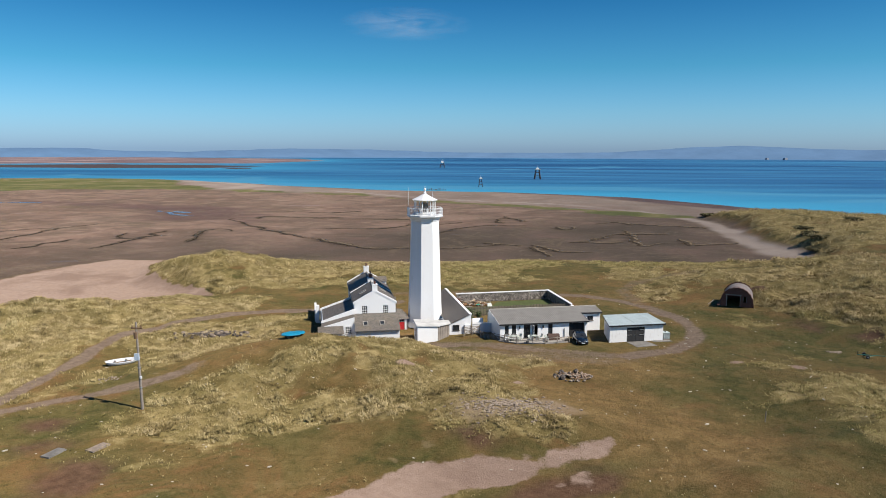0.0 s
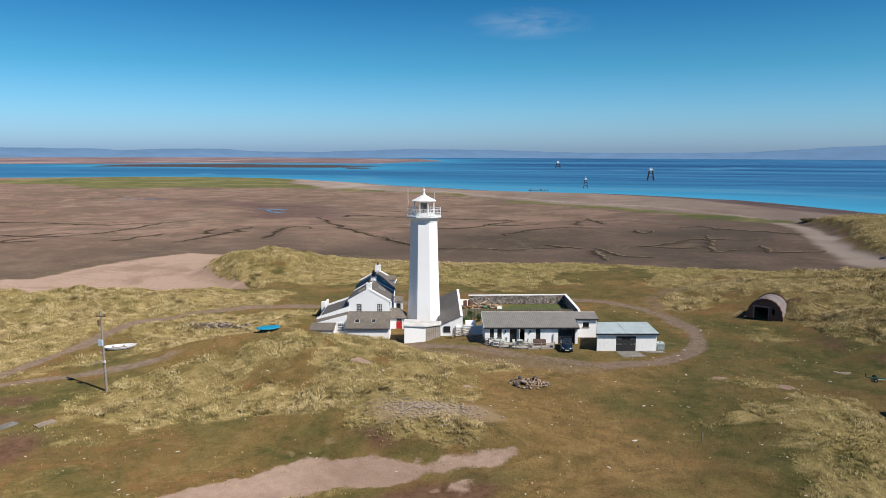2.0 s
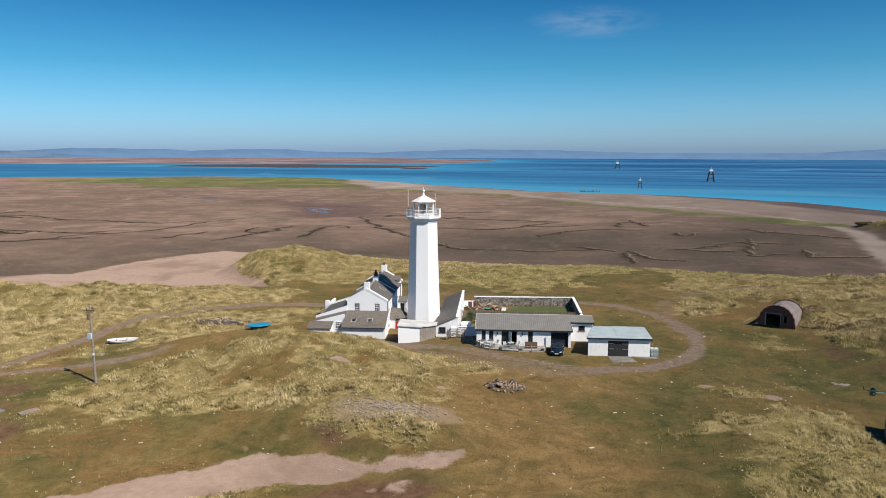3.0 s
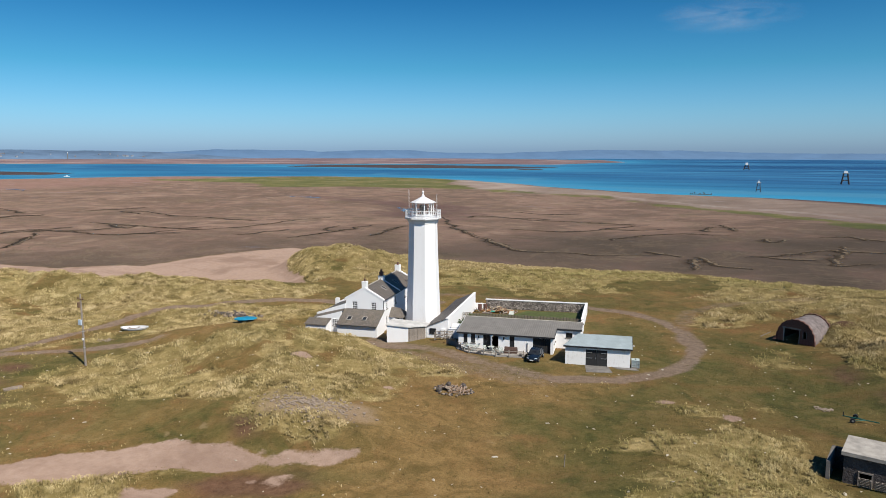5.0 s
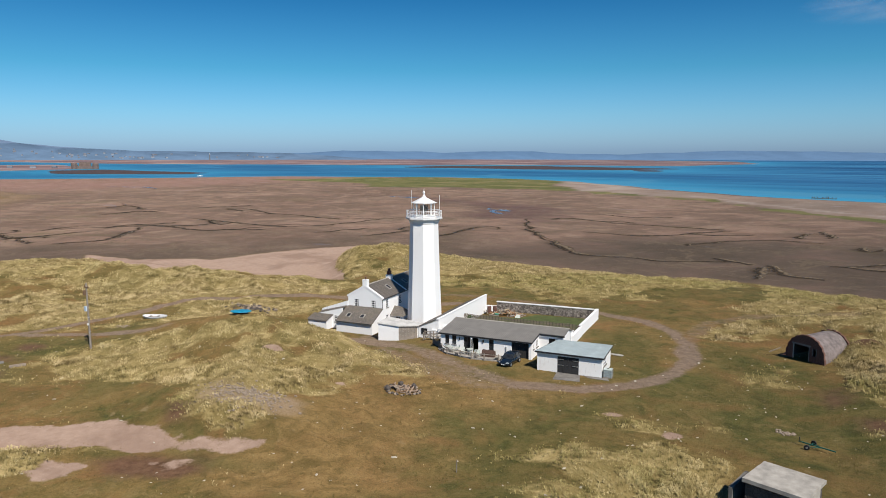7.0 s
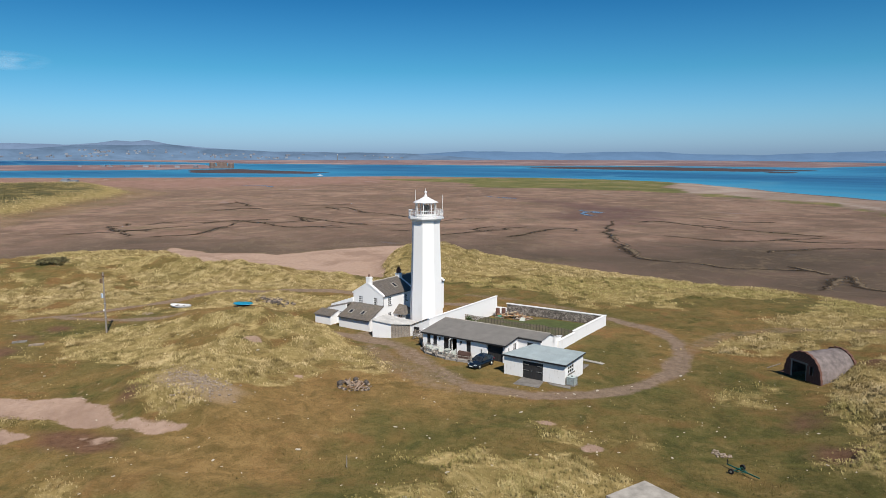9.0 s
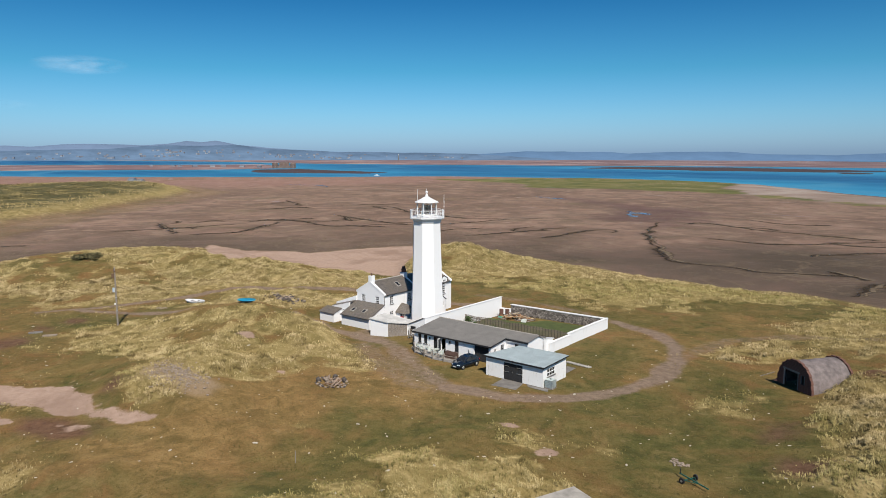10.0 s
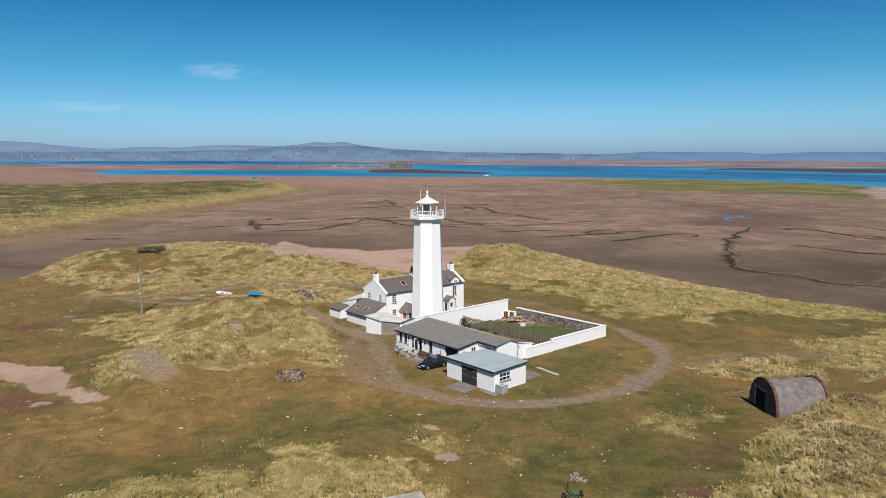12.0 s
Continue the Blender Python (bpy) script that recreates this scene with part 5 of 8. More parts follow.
    # front lean-to with two roof lights
    F = part("front_lean_to", wall((u0 - 0.1, -8.7), (u1 + 0.2, -8.7), G, 0.05, 0.4), WHITE, H)
    side = slab([(u1 + 0.2, -8.3, G), (u1 + 0.2, -5.0, G), (u1 + 0.2, -5.0, 1.72), (u1 + 0.2, -8.3, 0.05)], (-0.4, 0, 0))
    part("lean_to_wall", side, WHITE, F)
    part("lean_to_wall", slab([(u0 - 0.1, -8.3, G), (u0 - 0.1, -5.0, G), (u0 - 0.1, -5.0, 1.72), (u0 - 0.1, -8.3, 0.05)], (0.4, 0, 0)), WHITE, F)
    rv = Vector((0, 3.9, 1.82)).normalized()
    rn = Vector((0, -rv.z, rv.y))
    part("lean_to_roof", slab([(u0 - 0.15, -8.95, 0.12), (u1 + 0.3, -8.95, 0.12), (u1 + 0.3, -5.03, 1.95), (u0 - 0.15, -5.03, 1.95)], (0, 0, -0.12)), SLATE_U, F)
    part("gutter", tube((u0 - 0.1, -9.02, 0.04), (u1 + 0.3, -9.02, 0.04), 0.06, n=6), BLACK, F)
    for u in (-10.45, -7.85):
        skylight(F, Vector((u, -8.95, 0.12)) + rv * 1.75, (1, 0, 0), rv, 0.40, 0.50, rn)
    # red door under a hipped porch
    P = part("porch", wall((u1 + 2.3, -1.9), (u1 + 2.3, 0.9), G, 0.15, 0.25, [(0.3, 2.5, G + 0.9, 0.1)]), WHITE, H, "white entrance porch")
    part("porch_wall", wall((u1, -1.9), (u1 + 2.3, -1.9), G, 0.15, 0.25, [(0.9, 1.85, G + 0.1, 0.05)]), WHITE, P)
    panel_door(P, (u1 + 1.38, -1.88, G + 0.1), 0.92, 1.3, (0, -1), RED, "bright red lower door")
    window(P, (u1 + 1.38, -1.90, -0.22), 0.9, 0.5, (0, -1), (2, 1), sill=False)
    hip = solid([(u1, -2.2, 0.15), (u1 + 2.6, -2.2, 0.15), (u1 + 2.6, 1.2, 0.15), (u1, 1.2, 0.15), (u1, -0.5, 1.55), (u1 + 1.5, -0.5, 1.45)],
                [(0, 1, 5, 4), (1, 2, 5), (2, 3, 4, 5), (0, 4, 3), (0, 3, 2, 1)])
    part("porch_roof", hip, SLATE_U, P)
    return H


build_house()


def build_west_yard():
    G = -2.0
    Y = thing("wash_house", "low white wash-house with slate lean-to roofs", "outbuilding", (-15, -5, G))
    part("wall", wall((-17.6, -8.8), (-14.0, -8.8), G, -0.15, 0.3), WHITE, Y)
    part("wall", slab([(-17.6, -8.5, G), (-17.6, -6.9, G), (-17.6, -6.9, 0.35), (-17.6, -8.5, -0.1)], (0.3, 0, 0)), WHITE, Y)
    part("wall", slab([(-14.0, -8.5, G), (-14.0, -6.9, G), (-14.0, -6.9, 0.35), (-14.0, -8.5, -0.1)], (-0.3, 0, 0)), WHITE, Y)
    part("roof", slab([(-17.75, -9.0, -0.12), (-13.85, -9.0, -0.12), (-13.85, -6.9, 0.55), (-17.75, -6.9, 0.55)], (0, 0, -0.1)), SLATE_U, Y)
    part("gable_front", slab([(-17.3, -6.88, G), (-12.12, -6.88, G), (-12.12, -6.88, 1.75), (-17.3, -6.88, 0.35)], (0, 0.3, 0)), WHITE, Y)
    window(Y, (-13.1, -6.88, -0.1), 0.95, 1.15, (0, -1), (3, 4), depth=-0.06)
    part("roof", slab([(-17.2, -6.58, 0.4), (-12.12, -6.58, 1.72), (-12.12, -5.2, 1.95), (-17.2, -5.2, 0.65)], (0, 0, -0.1)), SLATE_U, Y)
    # raking parapet and the larger lean-to against the house
    part("parapet", slab([(-17.2, -5.2, G), (-12.0, -5.2, G), (-12.0, -5.2, 2.75), (-17.2, -5.2, 0.95)], (0, 0.35, 0)), WHITE, Y)
    part("roof", slab([(-16.9, -4.85, 0.8), (-12.02, -4.85, 2.45), (-12.02, 4.0, 2.45), (-16.9, 4.0, 0.8)], (0, 0, -0.12)), SLATE_V, Y, "dark slate lean-to roof")
    part("wall", wall((-17.0, 4.3), (-17.0, -4.85), G, 0.75, 0.35, [(2.0, 2.9, -0.8, 0.3), (5.5, 6.4, -0.8, 0.3)]), WHITE, Y)
    part("parapet", slab([(-17.2, 4.0, G), (-12.0, 4.0, G), (-12.0, 4.0, 2.75), (-17.2, 4.0, 0.95)], (0, 0.35, 0)), WHITE, Y)
    for k in (2.45, 5.95):
        window(Y, (-17.0, 4.3 - k, -0.25), 0.9, 1.1, (-1, 0), (2, 2))
    part("gate_pier", box(-18.0, -17.35, 4.6, 5.25, G, 1.35), WHITE, Y, bevel=0.03)
    part("yard_wall", wall((-17.8, 5.2), (-17.8, 12.0), G, 0.3, 0.35), WHITE, Y)
    panel_door(Y, (-14.75, -8.82, G + 0.25), 0.7, 1.4, (0, -1), BLACK, "black low side door", 4)


build_west_yard()


def build_annex():
    G = -1.95
    A = thing("annex", "white flat-roofed store at the tower's foot", "outbuilding", (-0.5, -9, G))
    ring = [(-2.85, -10.9), (0.4, -10.2), (2.6, -8.0), (2.6, -6.4), (-2.85, -7.5)]
    part("wall", slab([(-2.85, -10.9, G), (0.4, -10.2, G), (0.4, -10.2, 0.66), (-2.85, -10.9, 1.0)], (-0.06, 0.29, 0)), WHITE, A)
    part("wall", wall((-2.85, -7.5), (-2.85, -10.6), G, 1.0, 0.3, [(1.2, 2.1, G + 0.1, 0.2)]), WHITE, A)
    part("wall", wall(ring[2], ring[3], G, 0.4, 0.25), WHITE, A)
    part("wall", slab([(2.4, -6.45, G), (-2.85, -7.5, G), (-2.85, -7.5, 1.12), (2.4, -6.45, 0.5)], (0.05, -0.28, 0)), WHITE, A)
    panel_door(A, (-2.85, -9.15, G + 0.1), 0.88, 2.05, (-1, 0), BLACK, "black boarded door", 5)
    n = 13
    for k in range(n):
        p, q = [Vector((*ring[1], 0)).lerp(Vector((*ring[2], 0)), (k + e) / n) for e in (0.04, 0.96)]
        o = Vector((0.707, -0.707, 0)) * (0.02 if k % 2 else 0.0)
        top = 0.64 - 0.22 * k / n
        part("board", slab([p + o + Vector((0, 0, G)), q + o + Vector((0, 0, G)), q + o + Vector((0, 0, top)), p + o + Vector((0, 0, top))], (-0.03, 0.03, 0)), WOOD_GREY, A)
    part("roof_slab", solid([(-3.0, -11.1, 1.12), (0.5, -10.4, 0.80), (2.85, -8.1, 0.56), (2.85, -6.2, 0.60), (-3.0, -7.35, 1.28),
                             (-3.0, -11.1, 1.0), (0.5, -10.4, 0.68), (2.85, -8.1, 0.44), (2.85, -6.2, 0.48), (-3.0, -7.35, 1.16)],
                            [(0, 1, 4), (1, 2, 3), (1, 3, 4), (5, 9, 6), (6, 8, 7), (6, 9, 8), (0, 5, 6, 1), (1, 6, 7, 2), (2, 7, 8, 3), (3, 8, 9, 4), (4, 9, 5, 0)]), CONC_PALE, A, "pale weathered flat roof")


build_annex()


def build_side_range():
    G = -1.4
    S = thing("side_range", "white slate-roofed store range behind a long wall", "outbuilding", (4.3, 2, G))
    part("wall", slab([(2.7, -7.8, G), (5.9, -7.8, G), (5.9, -7.8, 1.75), (2.7, -7.8, 0.3)], (0, 0.3, 0)), WHITE, S)
    window(S, (3.75, -7.8, -0.25), 1.0, 0.85, (0, -1), (2, 1), BLACK, depth=-0.06)
    part("pier", box(5.1, 5.9, -8.15, -7.82, G, 0.2), WHITE, S, bevel=0.03)
    part("long_wall", wall((6.2, -7.8), (6.2, 13.4), G, 1.78, 0.3), WHITE, S, "tall white garden wall")
    part("wall", wall((2.7, 13.4), (2.7, -7.5), G, 0.3, 0.3, [(4, 4.9, -0.9, 0.1), (9, 9.9, G + 0.1, 0.2)]), WHITE, S)
    part("roof", slab([(2.5, -7.95, 0.36), (5.9, -7.95, 1.86), (5.9, 13.2, 1.86), (2.5, 13.2, 0.36)], (0, 0, -0.1)), SLATE_V, S)
    part("coping", box(5.84, 6.26, -7.9, 13.5, 1.78, 1.9), WHITE, S, bevel=0.02)


build_side_range()


# ---- the cottage range ----
def build_cottage():
    G = -1.15
    u0, u1, v0, vr, vb, ze, zr = 9.3, 23.2, -13.8, -7.7, -6.0, 1.52, 2.3
    C = thing("cottage", "long low white cottage with a grey sheet roof", "house", (16, -9, G))
    holes = [(0.75, 1.35, -0.05, 1.3), (1.85, 2.5, -0.05, 1.3), (3.7, 4.75, G + 0.15, 1.3), (5.05, 5.95, G + 0.15, 1.3), (7.6, 8.3, -0.3, 1.3), (10.95, 13.5, G + 0.12, 1.25)]
    part("wall", wall((u0, v0), (u1, v0), G, ze, 0.3, holes), WHITE, C)
    end = slab([(u0, v0 + 0.3, G), (u0, vb, G), (u0, vb, ze + 0.1), (u0, vr, zr), (u0, v0 + 0.3, ze + 0.04)], (0.3, 0, 0))
    part("wall", end, WHITE, C)
    rs = [(0.45, 0.95, 0.3, 0.95), (2.0, 2.9, 0.2, 1.25)]
    part("wall", wall((u1, v0 + 0.3), (u1, -10.2), G, ze + 0.05, 0.3, rs), WHITE, C)
    part("wall", slab([(u1, v0 + 0.3, ze + 0.05), (u1, -10.2, ze + 0.05), (u1, -10.2, 1.98)], (-0.3, 0, 0)), WHITE, C)
    for a, b, c, d in rs:
        window(C, (u1, v0 + 0.3 + (a + b) / 2, (c + d) / 2), b - a, d - c, (1, 0), (2, 1))
    part("wall", wall((26.8, vb), (u0, vb), G, ze + 0.1, 0.3), WHITE, C)
    part("wall", slab([(26.8, -9.9, G), (26.8, vb, G), (26.8, vb, ze + 0.1), (26.8, vr, zr), (26.8, -9.9, 1.85)], (-0.3, 0, 0)), WHITE, C)
    ex = [(1.45, 2.4, 0.66, 1.40)]
    part("wall", wall((u1, -10.2), (26.8, -10.2), G, 1.8, 0.3, ex), WHITE, C)
    for k in (0, 1):
        a, b, c, d = holes[k]
        window(C, (u0 + (a + b) / 2, v0, (c + d) / 2), b - a, d - c, (0, -1), (1, 2), BLACK)
    a, b, c, d = holes[4]
    window(C, (u0 + (a + b) / 2, v0, (c + d) / 2), b - a, d - c, (0, -1), (1, 2), BLACK)
    a, b, c, d = holes[2]
    window(C, (u0 + (a + b) / 2, v0, (c + d) / 2), b - a, d - c, (0, -1), (2, 1), BLACK, sill=False)
    # glazed door standing open on a dark room
    a, b, c, d = holes[3]
    dd = part("door", box(u0 + a + 0.02, u0 + a + 0.08, v0 - 0.75, v0 + 0.02, c, d), TRIM, C, "white glazed door standing open")
    part("pane", box(u0 + a + 0.01, u0 + a + 0.09, v0 - 0.65, v0 - 0.1, c + 0.5, d - 0.12), GLASS, dd)
    part("room_floor", box(u0 + 0.3, u1 - 0.3, v0 + 0.3, vb - 0.3, G, G + 0.1), CONC_DARK, C)
    part("inner_wall", box(u0 + 10.3, u0 + 10.4, v0 + 0.3, vb - 0.3, G + 0.1, ze), WHITE_OLD, C)
    window(C, (u1 + 1.925, -10.2, 1.03), 0.95, 0.74, (0, -1), (1, 1), BLACK)
    # roof
    sl = (zr - ze) / (vr - v0)
    part("roof", slab([(u0 - 0.2, v0 - 0.3, ze + 0.06), (u1 + 0.15, v0 - 0.3, ze + 0.06), (u1 + 0.15, -10.4, ze + 0.06 + sl * 3.7), (27.0, -10.45, ze + 0.06 + sl * 3.65), (27.0, vr, zr + 0.14), (u0 - 0.2, vr, zr + 0.14)], (0, 0, -0.1)), FELT, C)
    part("roof", slab([(u0 - 0.2, vr, zr + 0.14), (27.0, vr, zr + 0.14), (27.0, vb + 0.3, ze + 0.2), (u0 - 0.2, vb + 0.3, ze + 0.2)], (0, 0, -0.1)), FELT, C)
    part("fascia", box(u0 - 0.22, u1 + 0.17, v0 - 0.36, v0 - 0.3, ze - 0.16, ze + 0.05), BLACK, C)
    part("fascia", box(u1 + 0.17, 27.02, -10.51, -10.45, ze + 0.24, ze + 0.46), BLACK, C)
    part("fascia", slab([(u1 + 0.16, v0 - 0.3, ze + 0.07), (u1 + 0.16, -10.4, ze + 0.07 + sl * 3.7), (u1 + 0.16, -10.4, ze - 0.12 + sl * 3.7), (u1 + 0.16, v0 - 0.3, ze - 0.12)], (0.05, 0, 0)), BLACK, C)
    part("fascia", slab([(u0 - 0.2, v0 - 0.3, ze + 0.07), (u0 - 0.2, vr, zr + 0.15), (u0 - 0.2, vr, zr - 0.05), (u0 - 0.2, v0 - 0.3, ze - 0.13)], (-0.04, 0, 0)), TRIM, C)
    part("ridge", tube((u0 - 0.2, vr, zr + 0.15), (27.0, vr, zr + 0.15), 0.09, n=6), CONC, C)
    for u in (u0 + 3.05, u0 + 6.75):
        part("wall_lamp", box(u - 0.09, u + 0.09, v0 - 0.18, v0 - 0.003, 0.75, 1.1), BLACK, C, bevel=0.02)
    part("pipe", tube((u0 + 10.2, v0 - 0.1, G), (u0 + 10.2, v0 - 0.1, 0.5), 0.06, n=6), METAL, C)
    # black boards close behind the garage opening, put there to keep it dark
    gd = bmesh.new()
    for k in range(9):
        add_box(gd, u0 + 10.97 + k * 0.28, u0 + 11.23 + k * 0.28, v0 + 0.34, v0 + 0.40, G + 0.12, 1.25)
    part("garage_black_boards", gd, WOOD_BLACK, C)


build_cottage()


def build_shed():
    G = -1.3
    u0, u1, v0, v1 = 25.2, 33.8, -17.7, -12.1
    S = thing("shed", "whitewashed flat-roofed shed with black double doors", "shed", (29.5, -15, G))
    part("wall", wall((u0, v0), (u1, v0), G, 1.55, 0.25, [(2.75, 5.6, G + 0.2, 1.2)]), WHITE_OLD, S)
    part("wall", wall((u1, v0 + 0.25), (u1, v1), G, 1.62, 0.25, [(0.7, 2.6, 0.15, 1.15)]), WHITE_OLD, S)
    part("wall", wall((u1 - 0.25, v1), (u0 + 1.5, v1), G, 1.72, 0.25), WHITE_OLD, S)
    part("wall", wall((u0 + 1.5, v1), (u0, v0 + 0.25), G, 1.60, 0.25), WHITE_OLD, S)
    for k in (0, 1):
        panel_door(S, (u0 + 2.75 + 0.7125 + 1.425 * k, v0, G + 0.2), 1.4, 2.3, (0, -1), WOOD_BLACK, "black tarred double door leaf", 6)
    for u in (u0 + 2.85, u0 + 4.75):
        part("hinge", box(u, u + 0.75, v0 - 0.03, v0 - 0.005, 0.0, 0.09), METAL, S)
        part("hinge", box(u, u + 0.75, v0 - 0.03, v0 - 0.005, 0.75, 0.84), METAL, S)
    window(S, (u1, v0 + 0.25 + 1.65, 0.65), 1.9, 1.0, (1, 0), (3, 2))
    part("roof", slab([(u0 - 0.25, v0 - 0.3, 1.66), (u0 + 4.3, v0 - 0.3, 1.66), (u0 + 4.3, v1 + 0.2, 1.86), (u0 + 1.3, v1 + 0.2, 1.86)], (0, 0, -0.08)), TIN, S)
    part("roof", slab([(u0 + 4.2, v0 - 0.3, 1.69), (u1 + 0.25, v0 - 0.3, 1.69), (u1 + 0.25, v1 + 0.2, 1.89), (u0 + 4.2, v1 + 0.2, 1.89)], (0, 0, -0.06)), TIN, S)
    part("fascia", box(u0 - 0.25, u1 + 0.25, v0 - 0.34, v0 - 0.3, 1.46, 1.68), BLACK, S)
    part("fascia", slab([(u1 + 0.25, v0 - 0.3, 1.66), (u1 + 0.25, v1 + 0.2, 1.86), (u1 + 0.25, v1 + 0.2, 1.72), (u1 + 0.25, v0 - 0.3, 1.5)], (0.04, 0, 0)), BLACK, S)
    part("fascia", slab([(u0 - 0.25, v0 - 0.3, 1.66), (u0 + 1.3, v1 + 0.2, 1.85), (u0 + 1.3, v1 + 0.2, 1.70), (u0 - 0.25, v0 - 0.3, 1.5)], (-0.04, 0, 0)), BLACK, S)
    ap = thing("concrete_apron", "cracked concrete apron before the shed doors", "paving", (29.6, -19.5, -1.1))
    part("slab", slab([(27.9, -17.75, -0.97), (31.0, -17.75, -0.97), (31.6, -20.4, -0.97), (28.2, -20.8, -0.97)], (0, 0, -0.2)), CONC_DARK, ap, bevel=0.02)
    sp = thing("concrete_strip", "broken concrete footing beside the shed", "paving", (33, -17.9, -1.1))
    part("slab", slab([(31.4, -17.74, -0.96), (34.6, -17.74, -0.96), (35.0, -18.6, -0.96), (32.2, -18.5, -0.96)], (0, 0, -0.2)), CONC_DARK, sp)
    bk = thing("paving", "old concrete hardstanding behind the shed", "paving", (30, -9.6, -1.1))
    part("slab", slab([(28.5, -11.9, -0.95), (33.2, -11.9, -0.95), (33.0, -8.0, -0.95), (29.0, -8.0, -0.95)], (0, 0, -0.2)), CONC_DARK, bk)
    pl = thing("plank", "long pale plank lying on the grass", "plank", (32.5, -6.6, -0.95))
    part("board", slab([(30.6, -6.0, -0.86), (34.6, -6.5, -0.84), (34.5, -7.1, -0.84), (30.5, -6.6, -0.86)], (0, 0, -0.1)), CONC, pl)


build_shed()


def build_water_tank():
    T = thing("water_tank", "pale plastic water tank in a galvanised cage", "tank", (34.5, -17.1, -1.0))
    part("bottle", box(34.0, 35.0, -17.6, -16.6, -0.85, 0.12), plain("pale_plastic", (0.50, 0.57, 0.56), 0.4, 0, 0.2, 3, 0.1), T, bevel=0.06)
    part("pallet", box(33.95, 35.05, -17.65, -16.55, -1.05, -0.86), WOOD_GREY, T)
    for k in range(5):
        z = -0.75 + 0.2 * k
        bm = bmesh.new()
        c = [(33.97, -17.63, z), (35.03, -17.63, z), (35.03, -16.57, z), (33.97, -16.57, z)]
        for i in range(4):
            add_tube(bm, c[i], c[(i + 1) % 4], 0.018, n=5)
        part("cage_hoop", bm, METAL, T)
    for k in range(4):
        o = 0.06 + 0.31 * k
        bm = bmesh.new()
        add_tube(bm, (33.97 + o, -17.63, -0.86), (33.97 + o, -17.63, 0.1), 0.016, n=5)
        add_tube(bm, (35.03, -17.63 + o, -0.86), (35.03, -17.63 + o, 0.1), 0.016, n=5)
        part("cage_bar", bm, METAL, T)
    part("cap", tube((34.5, -17.1, 0.12), (34.5, -17.1, 0.2), 0.12, n=10), BLACK, T)


build_water_tank()


# ---- the walled garden ----
def build_garden():
    G = -1.25
    W = thing("garden_wall", "stone garden wall, whitewashed outside, with pale coping", "wall", (17, 13.7, G))
    part("stone_face", wall((8.2, 13.45), (26.2, 14.0), G, 0.62, 0.25), STONE, W, "dark rubble stone inner face")
    part("outer_face", wall((26.2, 14.32), (8.2, 13.77), G, 0.62, 0.07), WHITE, W)
    part("coping", slab([(8.1, 13.38, 0.76), (26.3, 13.93, 0.76), (26.3, 14.4, 0.76), (8.1, 13.85, 0.76)], (0, 0, -0.14)), WHITE_OLD, W, bevel=0.02)
    E = thing("garden_wall", "long whitewashed garden wall stepping down beside the grass", "wall", (26.4, 4, G))
    part("outer_face", wall((26.55, 1.6), (26.55, 14.4), G, 0.68, 0.2), WHITE, E)
    part("stone_face", wall((26.2, 14.0), (26.2, 1.6), G, 0.62, 0.14), STONE, E, "shaded rubble stone inner face")
    part("coping", box(26.14, 26.6, 1.6, 14.45, 0.68, 0.80), WHITE, E, bevel=0.02)
    part("lower_wall", wall((26.65, -4.1), (26.65, 1.62), G, 0.42, 0.4), WHITE, E)
    part("coping", box(26.2, 26.7, -4.1, 1.62, 0.42, 0.52), WHITE, E, bevel=0.02)
    part("stub_wall", wall((6.2, 13.2), (8.2, 13.45), G, -0.1, 0.3), WHITE, E)
    # board fence across the garden
    FENCE_WOOD = boards("pale_fence_boards", (0.19, 0.155, 0.118))
    FENCE_DARK = boards("dark_fence_boards", (0.115, 0.094, 0.072))
    Fn = thing("board_fence", "weathered upright board fence across the garden", "fence", (15, 2, G))
    nb = 112
    for k in range(nb):
        u = 5.9 + 20.1 * k / nb
        v = 2.45 + 0.75 * (u - 6) / 20
        h = 0.62 + 0.05 * math.sin(k * 12.9) - 0.15 * (u - 6) / 20
        part("board", box(u, u + 0.115, v - 0.012 * (k % 2), v + 0.02, G, h), (FENCE_DARK if k % 3 == 0 else FENCE_WOOD), Fn)
    part("rail", slab([(5.9, 2.48, 0.3), (26, 3.23, 0.2), (26, 3.23, 0.1), (5.9, 2.48, 0.2)], (0, 0.05, 0)), WOOD_GREY, Fn)
    # a little store against the wall
    O = thing("garden_store", "small white lean-to store with a slate roof", "outbuilding", (25, -4, G))
    part("wall", slab([(26.25, -5.6, G), (26.25, -2.6, G), (26.25, -2.6, 0.80), (26.25, -5.6, 1.45)], (-0.2, 0, 0)), WHITE, O)
    part("wall", slab([(23.6, -5.6, G), (23.6, -2.6, G), (23.6, -2.6, 0.80), (23.6, -5.6, 1.45)], (0.2, 0, 0)), WHITE, O)
    part("wall", wall((26.05, -2.6), (23.8, -2.6), G, 0.78, 0.2, [(0.8, 1.6, G + 0.1, 0.5)]), WHITE, O)
    part("roof", slab([(23.45, -5.6, 1.55), (26.1, -5.6, 1.55), (26.1, -2.4, 0.85), (23.45, -2.4, 0.85)], (0, 0, -0.08)), SLATE_U, O)
    part("coping", slab([(26.1, -5.6, 1.62), (26.35, -5.6, 1.62), (26.35, -2.35, 0.92), (26.1, -2.35, 0.92)], (0, 0, -0.16)), TRIM, O)


build_garden()


# ---- loose things near the buildings ----
def seat_on(x, y, lift=0.0):
    return ground_z(x, y) + lift


